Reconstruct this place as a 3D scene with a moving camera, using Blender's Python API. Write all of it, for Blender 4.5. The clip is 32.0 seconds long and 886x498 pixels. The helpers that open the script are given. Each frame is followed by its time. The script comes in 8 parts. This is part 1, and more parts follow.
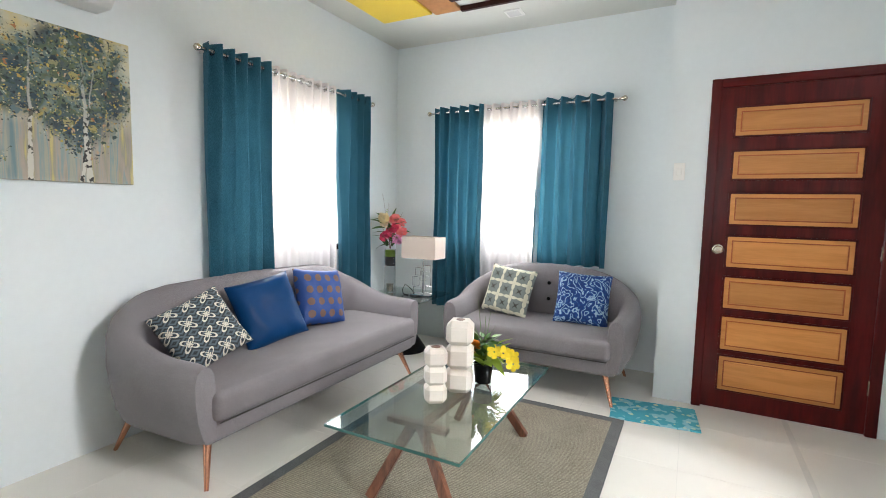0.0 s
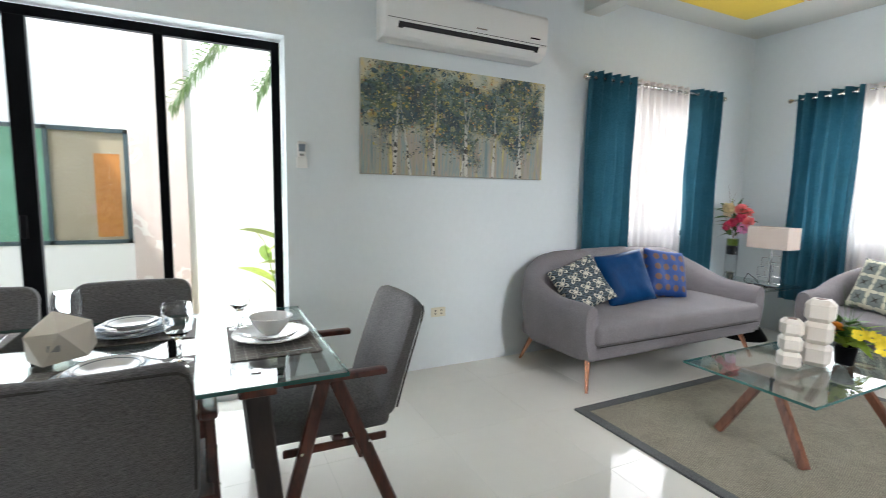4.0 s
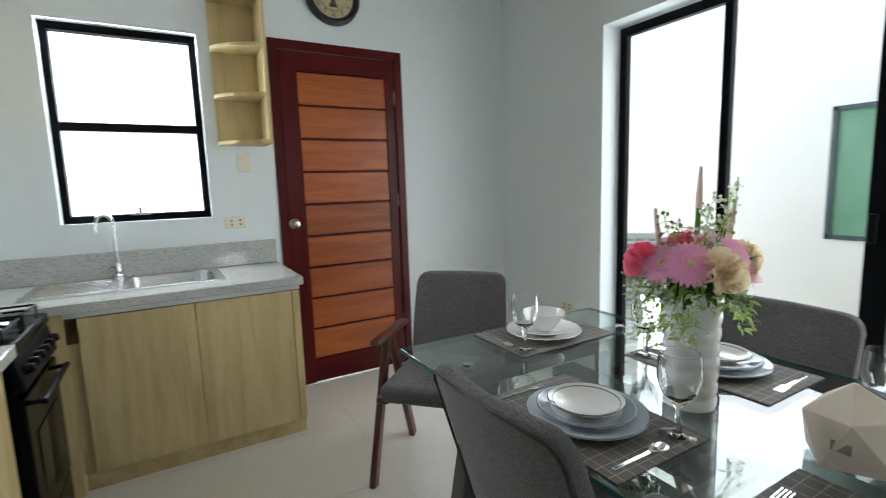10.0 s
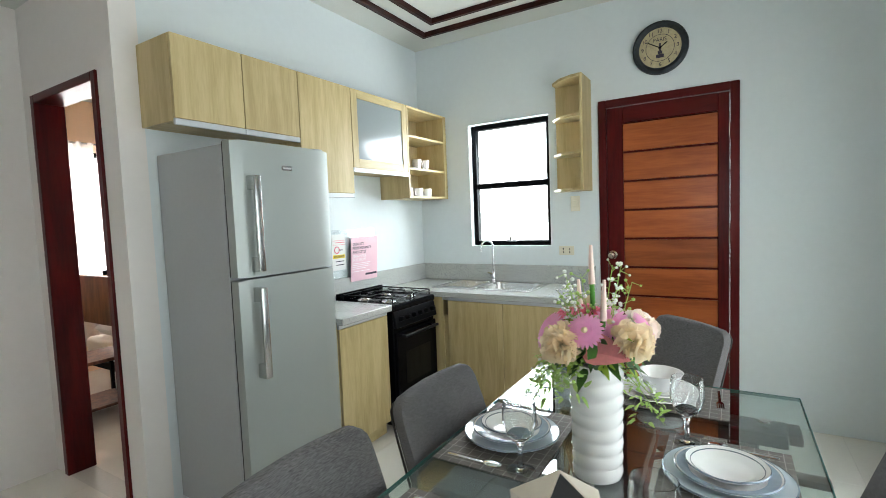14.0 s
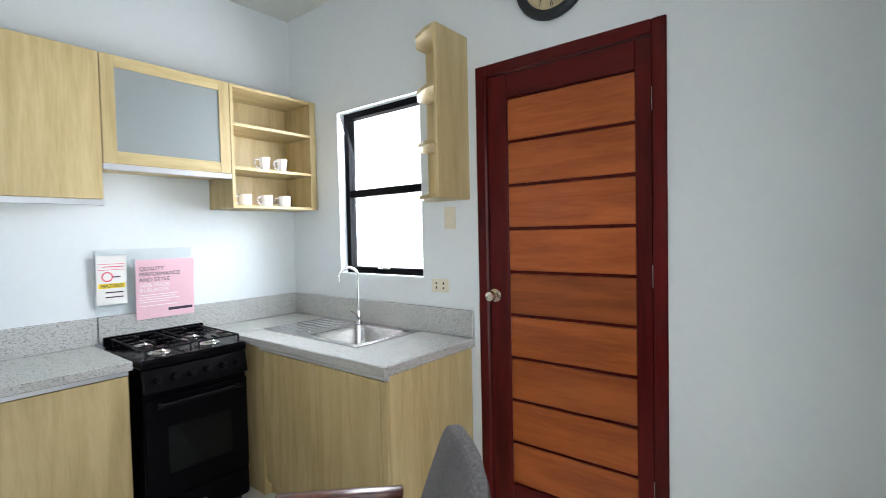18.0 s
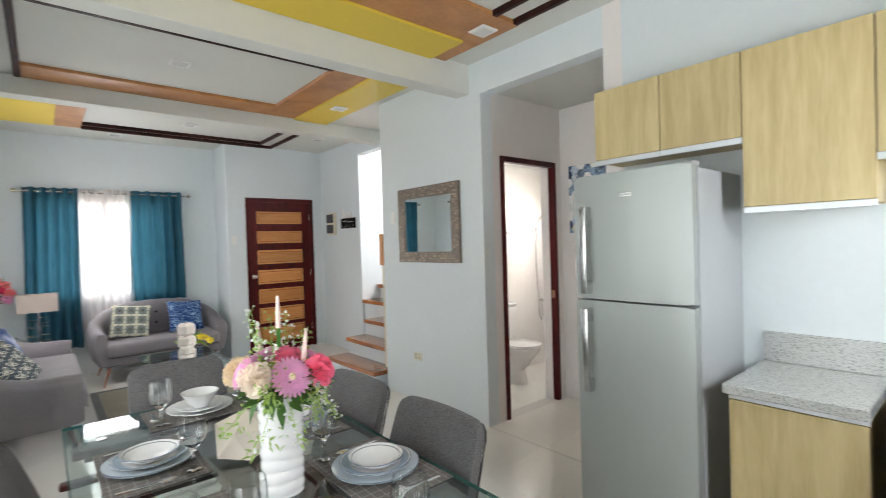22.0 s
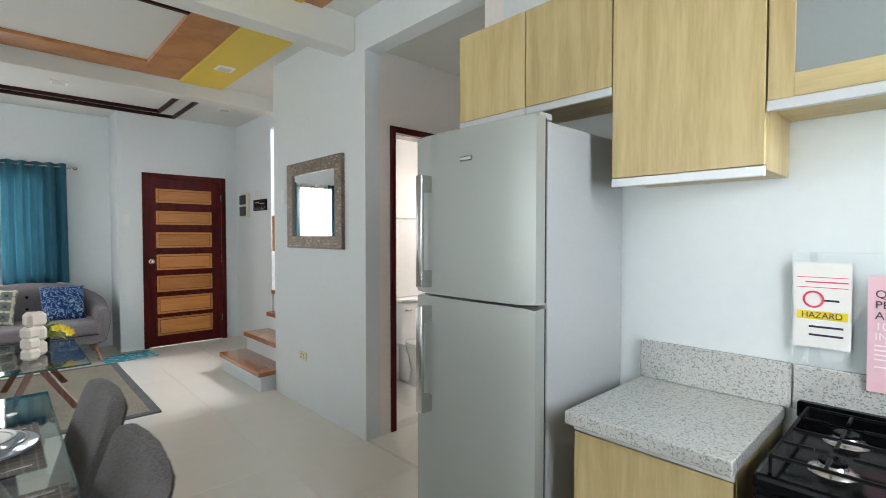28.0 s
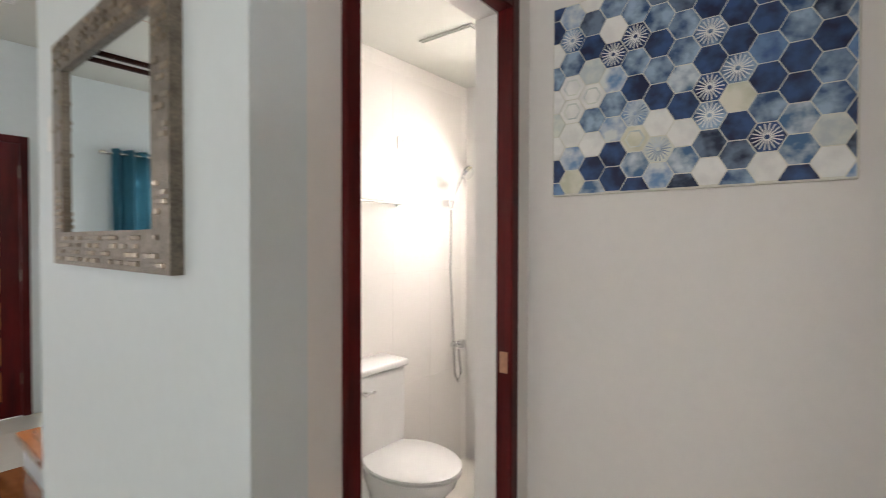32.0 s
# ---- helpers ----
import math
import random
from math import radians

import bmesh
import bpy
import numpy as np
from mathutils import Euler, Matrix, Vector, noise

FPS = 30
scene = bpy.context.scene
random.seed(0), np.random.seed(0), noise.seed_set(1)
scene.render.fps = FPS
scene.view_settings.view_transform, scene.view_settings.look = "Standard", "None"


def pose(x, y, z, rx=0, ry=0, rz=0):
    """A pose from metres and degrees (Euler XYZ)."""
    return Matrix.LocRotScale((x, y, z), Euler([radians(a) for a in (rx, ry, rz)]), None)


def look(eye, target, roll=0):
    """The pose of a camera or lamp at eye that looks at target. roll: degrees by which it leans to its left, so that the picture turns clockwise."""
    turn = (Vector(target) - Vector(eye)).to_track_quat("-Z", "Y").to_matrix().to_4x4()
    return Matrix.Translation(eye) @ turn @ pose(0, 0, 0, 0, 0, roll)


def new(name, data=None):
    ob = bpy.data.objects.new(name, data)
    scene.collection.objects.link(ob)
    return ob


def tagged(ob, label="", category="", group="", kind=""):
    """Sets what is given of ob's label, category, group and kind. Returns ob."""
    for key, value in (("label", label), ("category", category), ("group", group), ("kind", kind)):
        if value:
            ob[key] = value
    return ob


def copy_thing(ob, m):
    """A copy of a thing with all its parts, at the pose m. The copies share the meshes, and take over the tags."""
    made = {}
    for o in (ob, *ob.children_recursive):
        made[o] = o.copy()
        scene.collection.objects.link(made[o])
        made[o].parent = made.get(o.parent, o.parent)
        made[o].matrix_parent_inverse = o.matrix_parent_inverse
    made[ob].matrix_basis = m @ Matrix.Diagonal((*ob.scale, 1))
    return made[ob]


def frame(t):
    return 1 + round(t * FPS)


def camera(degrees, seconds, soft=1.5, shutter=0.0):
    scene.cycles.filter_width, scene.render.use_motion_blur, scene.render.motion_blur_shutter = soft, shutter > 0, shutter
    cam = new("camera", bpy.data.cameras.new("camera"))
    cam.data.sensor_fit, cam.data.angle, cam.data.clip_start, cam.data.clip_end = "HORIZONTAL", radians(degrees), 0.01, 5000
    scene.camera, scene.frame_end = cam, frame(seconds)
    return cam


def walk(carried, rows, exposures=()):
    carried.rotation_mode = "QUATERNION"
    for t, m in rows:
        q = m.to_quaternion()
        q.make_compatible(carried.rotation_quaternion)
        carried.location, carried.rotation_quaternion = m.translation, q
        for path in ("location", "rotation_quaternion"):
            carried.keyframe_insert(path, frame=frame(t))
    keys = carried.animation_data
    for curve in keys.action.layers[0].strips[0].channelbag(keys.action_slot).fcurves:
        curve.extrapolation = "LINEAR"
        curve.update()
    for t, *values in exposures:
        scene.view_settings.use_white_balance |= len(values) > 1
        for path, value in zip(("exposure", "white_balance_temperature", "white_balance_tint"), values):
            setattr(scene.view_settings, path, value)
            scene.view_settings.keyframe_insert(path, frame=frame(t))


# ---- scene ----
cam = camera(86.30, 32.0, 0.8, 0.3)
PATH = [
    (0, 0.311, 0.504, 1.323, 27.78, -5.20, -1.11),
    (0.5, 0.378, 0.308, 1.308, 27.61, -5.06, -0.98),
    (1, 0.449, 0.196, 1.314, 27.59, -5.20, -0.94),
    (1.5, 0.538, 0.117, 1.313, 27.90, -5.57, -0.90),
    (2, 0.646, 0.018, 1.292, 31.24, -5.61, -0.91),
    (2.5, 0.648, -0.068, 1.289, 37.66, -5.90, -1.14),
    (3, 0.647, -0.193, 1.286, 45.33, -6.22, -1.20),
    (3.5, 0.638, -0.245, 1.269, 54.71, -6.27, -0.85),
    (4, 0.646, -0.350, 1.283, 63.65, -6.66, -1.09),
    (4.5, 0.646, -0.436, 1.289, 71.73, -6.98, -0.94),
    (6.5, 0.705, -0.609, 1.321, 95.12, -7.83, -0.61),
    (7, 0.695, -0.605, 1.326, 98.69, -7.96, -0.15),
    (7.5, 0.653, -0.593, 1.320, 101.49, -7.89, 0.00),
    (8, 0.551, -0.558, 1.309, 105.55, -7.86, 0.53),
    (8.5, 0.382, -0.550, 1.319, 110.89, -8.34, 0.73),
    (9, 0.165, -0.626, 1.280, 118.92, -7.58, 0.85),
    (9.5, 0.051, -0.578, 1.336, 131.49, -8.59, 1.47),
    (10, -0.094, -0.441, 1.294, 149.87, -7.64, 1.79),
    (10.5, -0.216, -0.295, 1.303, 161.32, -6.97, 2.06),
    (11, -0.388, -0.156, 1.328, 170.81, -6.16, 2.10),
    (11.5, -0.559, -0.026, 1.357, 177.22, -5.95, 2.15),
    (12, -0.721, 0.065, 1.389, 185.48, -5.43, 1.90),
    (12.5, -0.836, 0.177, 1.420, 191.56, -4.86, 1.86),
    (13, -1.061, 0.194, 1.402, 199.48, -4.19, 1.97),
    (13.5, -1.305, 0.163, 1.397, 206.16, -4.00, 2.08),
    (15.5, -1.839, -0.327, 1.439, 218.78, -2.80, 2.04),
    (16, -1.869, -0.525, 1.423, 218.82, -2.32, 1.53),
    (16.5, -1.923, -0.735, 1.429, 218.65, -1.82, 1.37),
    (17, -1.993, -1.012, 1.424, 218.85, -2.05, 1.42),
    (17.5, -2.039, -1.270, 1.398, 219.16, -2.03, 1.49),
    (18, -2.012, -1.542, 1.390, 218.65, -1.84, 1.25),
    (18.5, -2.024, -1.879, 1.395, 220.54, -2.11, 1.18),
    (19, -1.972, -2.129, 1.389, 224.28, -2.33, 1.16),
    (19.5, -1.777, -2.304, 1.406, 229.30, -2.66, 0.57),
    (20, -1.606, -2.387, 1.394, 242.98, -2.11, 0.57),
    (20.5, -1.583, -2.600, 1.424, 272.88, -2.21, 0.91),
    (21, -1.647, -2.563, 1.416, 291.01, -1.38, 1.32),
    (21.5, -1.736, -2.567, 1.436, 306.87, -0.73, 1.33),
    (22, -1.758, -2.577, 1.470, 319.67, -0.78, 1.74),
    (22.5, -1.775, -2.604, 1.482, 331.79, -0.41, 1.58),
    (23, -1.855, -2.568, 1.461, 341.83, 0.14, 1.25),
    (23.5, -1.884, -2.560, 1.458, 350.77, 0.41, 1.00),
    (24, -1.879, -2.554, 1.461, 355.80, 0.44, 0.85),
    (24.5, -1.871, -2.547, 1.460, 357.16, 0.58, 0.72),
    (25, -1.804, -2.551, 1.462, 357.18, 0.57, 0.70),
    (25.5, -1.734, -2.572, 1.458, 353.46, 0.63, 0.62),
    (26, -1.720, -2.628, 1.465, 342.13, 0.52, 0.74),
    (26.5, -1.646, -2.769, 1.456, 327.82, 0.24, 0.77),
    (28.5, -0.668, -2.450, 1.382, 316.53, -1.71, -0.06),
    (29, -0.513, -2.180, 1.380, 321.73, -1.76, -0.25),
    (29.5, -0.387, -1.838, 1.389, 326.70, -1.68, -0.51),
    (30, -0.220, -1.527, 1.385, 328.98, -1.70, -0.36),
    (30.5, -0.116, -1.233, 1.378, 329.42, -1.49, -0.53),
    (31, -0.005, -0.990, 1.376, 327.55, -1.25, -0.66),
    (31.5, 0.243, -0.832, 1.364, 320.05, -1.08, -0.12),
    (32, 0.447, -0.737, 1.369, 308.22, -0.98, -0.12),
]
walk(cam, [(t, pose(x, y, z, 90 + pitch, roll, yaw)) for t, x, y, z, yaw, pitch, roll in PATH],
     [(0, 0.98, 6450, 14), (2, 0.98, 6500, 14), (3.5, 0.72, 6280, 13), (4, 0.62, 6200, 13), (6.5, 0.18, 6250, 12), (9, 0.16, 6150, 10), (10, 0.36, 6200, 12), (12, 0.5, 6200, 9), (13, 0.62, 6200, 9), (16, 0.33, 6150, 7), (18, 0.52, 6150, 17), (19, 0.56, 6200, 20), (20, 0.6, 6050, 17), (21, 0.35, 6200, 12), (22.5, 0.66, 6450, 15), (24, 0.45, 6400, 13), (26, 0.33, 6400, 13), (28.5, 0.45, 6350, 13), (30, 0.5, 6850, 18), (31, 0.57, 6750, 17), (32, 0.5, 6650, 16)])

# world, sun and window light
SUN_EL, SUN_AZ = radians(60), radians(142)
world = bpy.data.worlds.new("sky")
scene.world = world
world.use_nodes = True
wn = world.node_tree.nodes
sky = wn.new("ShaderNodeTexSky")
sky.sky_type, sky.sun_disc = "NISHITA", False
sky.sun_elevation, sky.sun_rotation = SUN_EL, SUN_AZ
sky.air_density, sky.dust_density = 1.0, 2.5
wn["Background"].inputs[1].default_value = 0.15
world.node_tree.links.new(sky.outputs[0], wn["Background"].inputs[0])

sun = bpy.data.lights.new("sun", "SUN")
sun.energy, sun.angle, sun.color = 5.0, radians(0.6), (1.0, 0.96, 0.9)
sun_dir = Vector((math.sin(SUN_AZ) * math.cos(SUN_EL), math.cos(SUN_AZ) * math.cos(SUN_EL), math.sin(SUN_EL)))
new("sun", sun).matrix_world = look(sun_dir * 30, (0, 0, 0))


def window_light(name, at, facing, w, h, watts, tint=(1.0, 1.0, 1.0)):
    """Daylight that comes in at a window's opening."""
    lamp = bpy.data.lights.new(name, "AREA")
    lamp.shape, lamp.size, lamp.size_y, lamp.energy, lamp.color = "RECTANGLE", w, h, watts, tint
    ob = new(name, lamp)
    ob.matrix_world = look(at, Vector(at) + Vector(facing))
    return ob


window_light("daylight_window_yard", (-2.74, -1.20, 1.15), (1, 0, 0), 2.5, 2.1, 42, (0.95, 0.985, 1.0))
window_light("daylight_window_west", (-2.265, 3.215, 1.42), (1, 0, 0), 0.72, 1.5, 12)
window_light("daylight_behind_sheer_west", (-2.64, 3.25, 1.53), (1, 0, 0), 1.36, 1.2, 8)
window_light("daylight_window_north", (-1.17, 4.48, 1.42), (0, -1, 0), 0.55, 1.5, 9)
window_light("daylight_behind_sheer_north", (-1.15, 4.76, 1.53), (0, -1, 0), 1.36, 1.2, 7)
window_light("daylight_window_kitchen", (0.035, -3.68, 1.66), (0, 1, -0.35), 0.8, 1.1, 35, (0.93, 0.97, 1.0))
window_light("daylight_window_bath", (3.0, 0.48, 1.78), (-1, -0.3, -0.8), 0.45, 0.6, 29, (1.0, 0.94, 0.88))
window_light("daylight_window_stairs", (3.9, 1.95, 3.3), (-1, 0, -0.7), 0.8, 1.2, 125)
window_light("daylight_window_bedroom", (4.08, -2.2, 1.6), (-1, 0, 0), 1.2, 1.2, 38, (1.0, 0.90, 0.86))


# materials
def node_mat(name):
    m = bpy.data.materials.new(name)
    m.use_nodes = True
    nt = m.node_tree
    return m, nt, nt.nodes["Principled BSDF"]


def rgba(c):
    return (c[0], c[1], c[2], 1.0)


def paint(name, col, rough=0.5, metal=0.0, var=0.05, scale=3.0, fine=60.0, bump=0.0, bscale=150.0, coat=0.0, spec=0.5, sheen=0.0, emit=None, alpha=1.0, trans=0.0, ior=1.45, by_object=0.0):
    """A plain surface with slow and fine changes of tone and an optional relief."""
    m, nt, b = node_mat(name)
    n, l = nt.nodes, nt.links
    tc = n.new("ShaderNodeTexCoord")
    slow, quick = n.new("ShaderNodeTexNoise"), n.new("ShaderNodeTexNoise")
    slow.inputs["Scale"].default_value, quick.inputs["Scale"].default_value = scale, fine
    slow.inputs["Detail"].default_value = 4
    add = n.new("ShaderNodeMath")
    add.operation = "ADD"
    for t in (slow, quick):
        l.new(tc.outputs["Object"], t.inputs["Vector"])
    l.new(slow.outputs[0], add.inputs[0])
    l.new(quick.outputs[0], add.inputs[1])
    mr = n.new("ShaderNodeMapRange")
    mr.inputs[1].default_value, mr.inputs[2].default_value = 0.6, 1.4
    mr.inputs[3].default_value, mr.inputs[4].default_value = 1 - var, 1 + var
    l.new(add.outputs[0], mr.inputs[0])
    val = mr.outputs[0]
    if by_object:
        oi, ma, mu = n.new("ShaderNodeObjectInfo"), n.new("ShaderNodeMapRange"), n.new("ShaderNodeMath")
        ma.inputs[3].default_value, ma.inputs[4].default_value = 1 - by_object, 1 + by_object
        mu.operation = "MULTIPLY"
        l.new(oi.outputs["Random"], ma.inputs[0])
        l.new(val, mu.inputs[0])
        l.new(ma.outputs[0], mu.inputs[1])
        val = mu.outputs[0]
    hs = n.new("ShaderNodeHueSaturation")
    hs.inputs["Color"].default_value = rgba(col)
    l.new(val, hs.inputs["Value"])
    l.new(hs.outputs[0], b.inputs["Base Color"])
    rr = n.new("ShaderNodeMapRange")
    rr.inputs[3].default_value, rr.inputs[4].default_value = max(0.0, rough - 0.04), min(1.0, rough + 0.04)
    l.new(slow.outputs[0], rr.inputs[0])
    l.new(rr.outputs[0], b.inputs["Roughness"])
    b.inputs["Metallic"].default_value = metal
    b.inputs["Coat Weight"].default_value = coat
    b.inputs["Specular IOR Level"].default_value = spec
    b.inputs["Sheen Weight"].default_value = sheen
    b.inputs["Transmission Weight"].default_value = trans
    b.inputs["IOR"].default_value = ior
    if emit:
        b.inputs["Emission Color"].default_value, b.inputs["Emission Strength"].default_value = rgba(emit[0]), emit[1]
    if bump:
        bn, bt = n.new("ShaderNodeBump"), n.new("ShaderNodeTexNoise")
        bt.inputs["Scale"].default_value, bt.inputs["Detail"].default_value = bscale, 3
        bn.inputs["Strength"].default_value, bn.inputs["Distance"].default_value = bump, 0.004
        l.new(tc.outputs["Object"], bt.inputs["Vector"])
        l.new(bt.outputs[0], bn.inputs["Height"])
        l.new(bn.outputs[0], b.inputs["Normal"])
    return m


def wood(name, dark, light, stretch=(1, 1, 14), scale=3.0, rough=0.35, coat=0.0, by_object=0.1, bump=0.15, spec=0.5):
    """Straight-grained wood; stretch squeezes the grain across the given axes."""
    m, nt, b = node_mat(name)
    n, l = nt.nodes, nt.links
    tc, mp = n.new("ShaderNodeTexCoord"), n.new("ShaderNodeMapping")
    mp.inputs["Scale"].default_value = stretch
    l.new(tc.outputs["Object"], mp.inputs["Vector"])
    oi, shift = n.new("ShaderNodeObjectInfo"), n.new("ShaderNodeVectorMath")
    shift.operation = "ADD"
    l.new(mp.outputs[0], shift.inputs[0])
    sc = n.new("ShaderNodeMath")
    sc.operation, sc.inputs[1].default_value = "MULTIPLY", 37.0
    l.new(oi.outputs["Random"], sc.inputs[0])
    l.new(sc.outputs[0], shift.inputs[1])
    big, fine = n.new("ShaderNodeTexNoise"), n.new("ShaderNodeTexNoise")
    for t, s, d in ((big, scale, 6), (fine, scale * 7, 3)):
        t.inputs["Scale"].default_value, t.inputs["Detail"].default_value = s, d
        l.new(shift.outputs[0], t.inputs["Vector"])
    big.inputs["Distortion"].default_value = 0.6
    mix = n.new("ShaderNodeMath")
    mix.operation, mix.inputs[2].default_value = "MULTIPLY_ADD", 0.0
    mix.inputs[1].default_value = 0.35
    l.new(fine.outputs[0], mix.inputs[0])
    l.new(big.outputs[0], mix.inputs[2])
    ramp = n.new("ShaderNodeValToRGB")
    ramp.color_ramp.elements[0].position, ramp.color_ramp.elements[0].color = 0.5, rgba(dark)
    ramp.color_ramp.elements[1].position, ramp.color_ramp.elements[1].color = 0.82, rgba(light)
    l.new(mix.outputs[0], ramp.inputs[0])
    hs, ma = n.new("ShaderNodeHueSaturation"), n.new("ShaderNodeMapRange")
    ma.inputs[3].default_value, ma.inputs[4].default_value = 1 - by_object, 1 + by_object
    l.new(oi.outputs["Random"], ma.inputs[0])
    l.new(ma.outputs[0], hs.inputs["Value"])
    l.new(ramp.outputs[0], hs.inputs["Color"])
    l.new(hs.outputs[0], b.inputs["Base Color"])
    b.inputs["Roughness"].default_value, b.inputs["Coat Weight"].default_value = rough, coat
    b.inputs["Specular IOR Level"].default_value = spec
    b.inputs["Coat Roughness"].default_value = 0.15
    bn = n.new("ShaderNodeBump")
    bn.inputs["Strength"].default_value, bn.inputs["Distance"].default_value = bump, 0.002
    l.new(fine.outputs[0], bn.inputs["Height"])
    l.new(bn.outputs[0], b.inputs["Normal"])
    return m


def fabric(name, col, col2, weave=420.0, var=0.5, rough=0.9, stretch=(1, 1, 1), through_light=0.0, clear=0.0, bump=0.35, sheen=0.1):
    """Woven cloth of two thread colours; through_light lets daylight shine through it."""
    m, nt, b = node_mat(name)
    n, l = nt.nodes, nt.links
    tc, mp = n.new("ShaderNodeTexCoord"), n.new("ShaderNodeMapping")
    mp.inputs["Scale"].default_value = stretch
    l.new(tc.outputs["Object"], mp.inputs["Vector"])
    fine, slow = n.new("ShaderNodeTexNoise"), n.new("ShaderNodeTexNoise")
    fine.inputs["Scale"].default_value, fine.inputs["Detail"].default_value = weave, 2
    slow.inputs["Scale"].default_value, slow.inputs["Detail"].default_value = 5.0, 3
    l.new(mp.outputs[0], fine.inputs["Vector"])
    l.new(tc.outputs["Object"], slow.inputs["Vector"])
    add = n.new("ShaderNodeMath")
    add.operation, add.inputs[1].default_value = "MULTIPLY_ADD", var
    l.new(slow.outputs[0], add.inputs[0])
    l.new(fine.outputs[0], add.inputs[2])
    ramp = n.new("ShaderNodeValToRGB")
    ramp.color_ramp.elements[0].position, ramp.color_ramp.elements[0].color = 0.25 + 0.5 * var, rgba(col)
    ramp.color_ramp.elements[1].position, ramp.color_ramp.elements[1].color = 0.70 + 0.5 * var, rgba(col2)
    l.new(add.outputs[0], ramp.inputs[0])
    l.new(ramp.outputs[0], b.inputs["Base Color"])
    b.inputs["Roughness"].default_value, b.inputs["Sheen Weight"].default_value = rough, sheen
    b.inputs["Specular IOR Level"].default_value = 0.15
    bn = n.new("ShaderNodeBump")
    bn.inputs["Strength"].default_value, bn.inputs["Distance"].default_value = bump, 0.002
    l.new(fine.outputs[0], bn.inputs["Height"])
    l.new(bn.outputs[0], b.inputs["Normal"])
    if through_light:
        tr, mx, out = n.new("ShaderNodeBsdfTranslucent"), n.new("ShaderNodeMixShader"), n["Material Output"]
        l.new(ramp.outputs[0], tr.inputs["Color"])
        mx.inputs[0].default_value = through_light
        l.new(b.outputs[0], mx.inputs[1])
        l.new(tr.outputs[0], mx.inputs[2])
        last = mx
        if clear:
            tp, mx2 = n.new("ShaderNodeBsdfTransparent"), n.new("ShaderNodeMixShader")
            mx2.inputs[0].default_value = clear
            l.new(mx.outputs[0], mx2.inputs[1])
            l.new(tp.outputs[0], mx2.inputs[2])
            last = mx2
        l.new(last.outputs[0], out.inputs["Surface"])
    return m


def glass(name, tint=(1, 1, 1), least=0.04, most=0.5, power=4.0, rough=0.0):
    """A clear pane: clear straight on, mirroring more at a slant."""
    m, nt, b = node_mat(name)
    n, l = nt.nodes, nt.links
    tp, gl, mx, lw, pw, ma = (n.new("ShaderNode" + k) for k in ("BsdfTransparent", "BsdfGlossy", "MixShader", "LayerWeight", "Math", "MapRange"))
    tp.inputs[0].default_value, gl.inputs["Roughness"].default_value = rgba(tint), rough
    lw.inputs[0].default_value = 0.5
    pw.operation, pw.inputs[1].default_value = "POWER", power
    ma.inputs[3].default_value, ma.inputs[4].default_value = least, most
    l.new(lw.outputs["Facing"], pw.inputs[0])
    l.new(pw.outputs[0], ma.inputs[0])
    l.new(ma.outputs[0], mx.inputs[0])
    l.new(tp.outputs[0], mx.inputs[1])
    l.new(gl.outputs[0], mx.inputs[2])
    l.new(mx.outputs[0], n["Material Output"].inputs["Surface"])
    return m


WALL = paint("wall_paint", (0.71, 0.765, 0.775), 0.62, var=0.02, scale=1.2, fine=25, bump=0.05, bscale=90)
# hall paint, its tone warmed to carry the pinkish light on those walls
WALL_WARM_LIT = paint("wall_paint_hall_warm_lit", (0.81, 0.777, 0.745), 0.55, var=0.02, scale=1.2, fine=25, bump=0.05, bscale=90)
WALL_PEACH = paint("wall_paint_peach", (0.80, 0.58, 0.40), 0.65, var=0.03, scale=1.5, bump=0.05)
CEIL = paint("ceiling_paint", (0.655, 0.665, 0.615), 0.7, var=0.015, scale=1.5, fine=20)
TILE = paint("porcelain_floor_tile", (0.765, 0.745, 0.685), 0.05, var=0.02, scale=1.5, fine=9, spec=0.5, by_object=0.012)
GROUT = paint("floor_grout", (0.66, 0.645, 0.60), 0.25, var=0.05)
BTILE = paint("bath_wall_tile", (0.84, 0.82, 0.79), 0.08, var=0.01, scale=2, spec=0.3)
BGROUT = paint("bath_grout", (0.83, 0.81, 0.78), 0.6)
MAHOG = wood("mahogany_stain", (0.042, 0.0026, 0.0030), (0.094, 0.0058, 0.0058), (6, 6, 0.7), 2.0, 0.30, 0.05, spec=0.18)
MAHOG_H = wood("mahogany_trim", (0.042, 0.0026, 0.0030), (0.094, 0.0058, 0.0058), (0.7, 6, 6), 2.0, 0.30, 0.05, spec=0.18)
PANEL = wood("amber_panel", (0.53, 0.215, 0.055), (0.63, 0.272, 0.080), (0.8, 8, 8), 2.5, 0.35, 0.1, 0.16, spec=0.3)
PLANK = wood("orange_plank", (0.25, 0.055, 0.012), (0.39, 0.102, 0.024), (0.8, 7, 7), 1.8, 0.32, 0.15, 0.2, spec=0.35)
OAK = wood("light_oak_laminate", (0.44, 0.34, 0.155), (0.57, 0.46, 0.235), (8, 8, 0.8), 2.2, 0.45, 0.0, 0.05, 0.08)
OAK_H = wood("light_oak_laminate_shelf", (0.44, 0.34, 0.155), (0.57, 0.46, 0.235), (8, 0.8, 8), 2.2, 0.45, 0.0, 0.04, 0.08)
TREAD = wood("stair_tread_wood", (0.25, 0.085, 0.03), (0.42, 0.165, 0.058), (6, 1, 6), 2.0, 0.16, 0.5)
WALNUT = wood("walnut_leg", (0.085, 0.03, 0.017), (0.22, 0.085, 0.045), (8, 8, 1), 3.0, 0.35, 0.1)
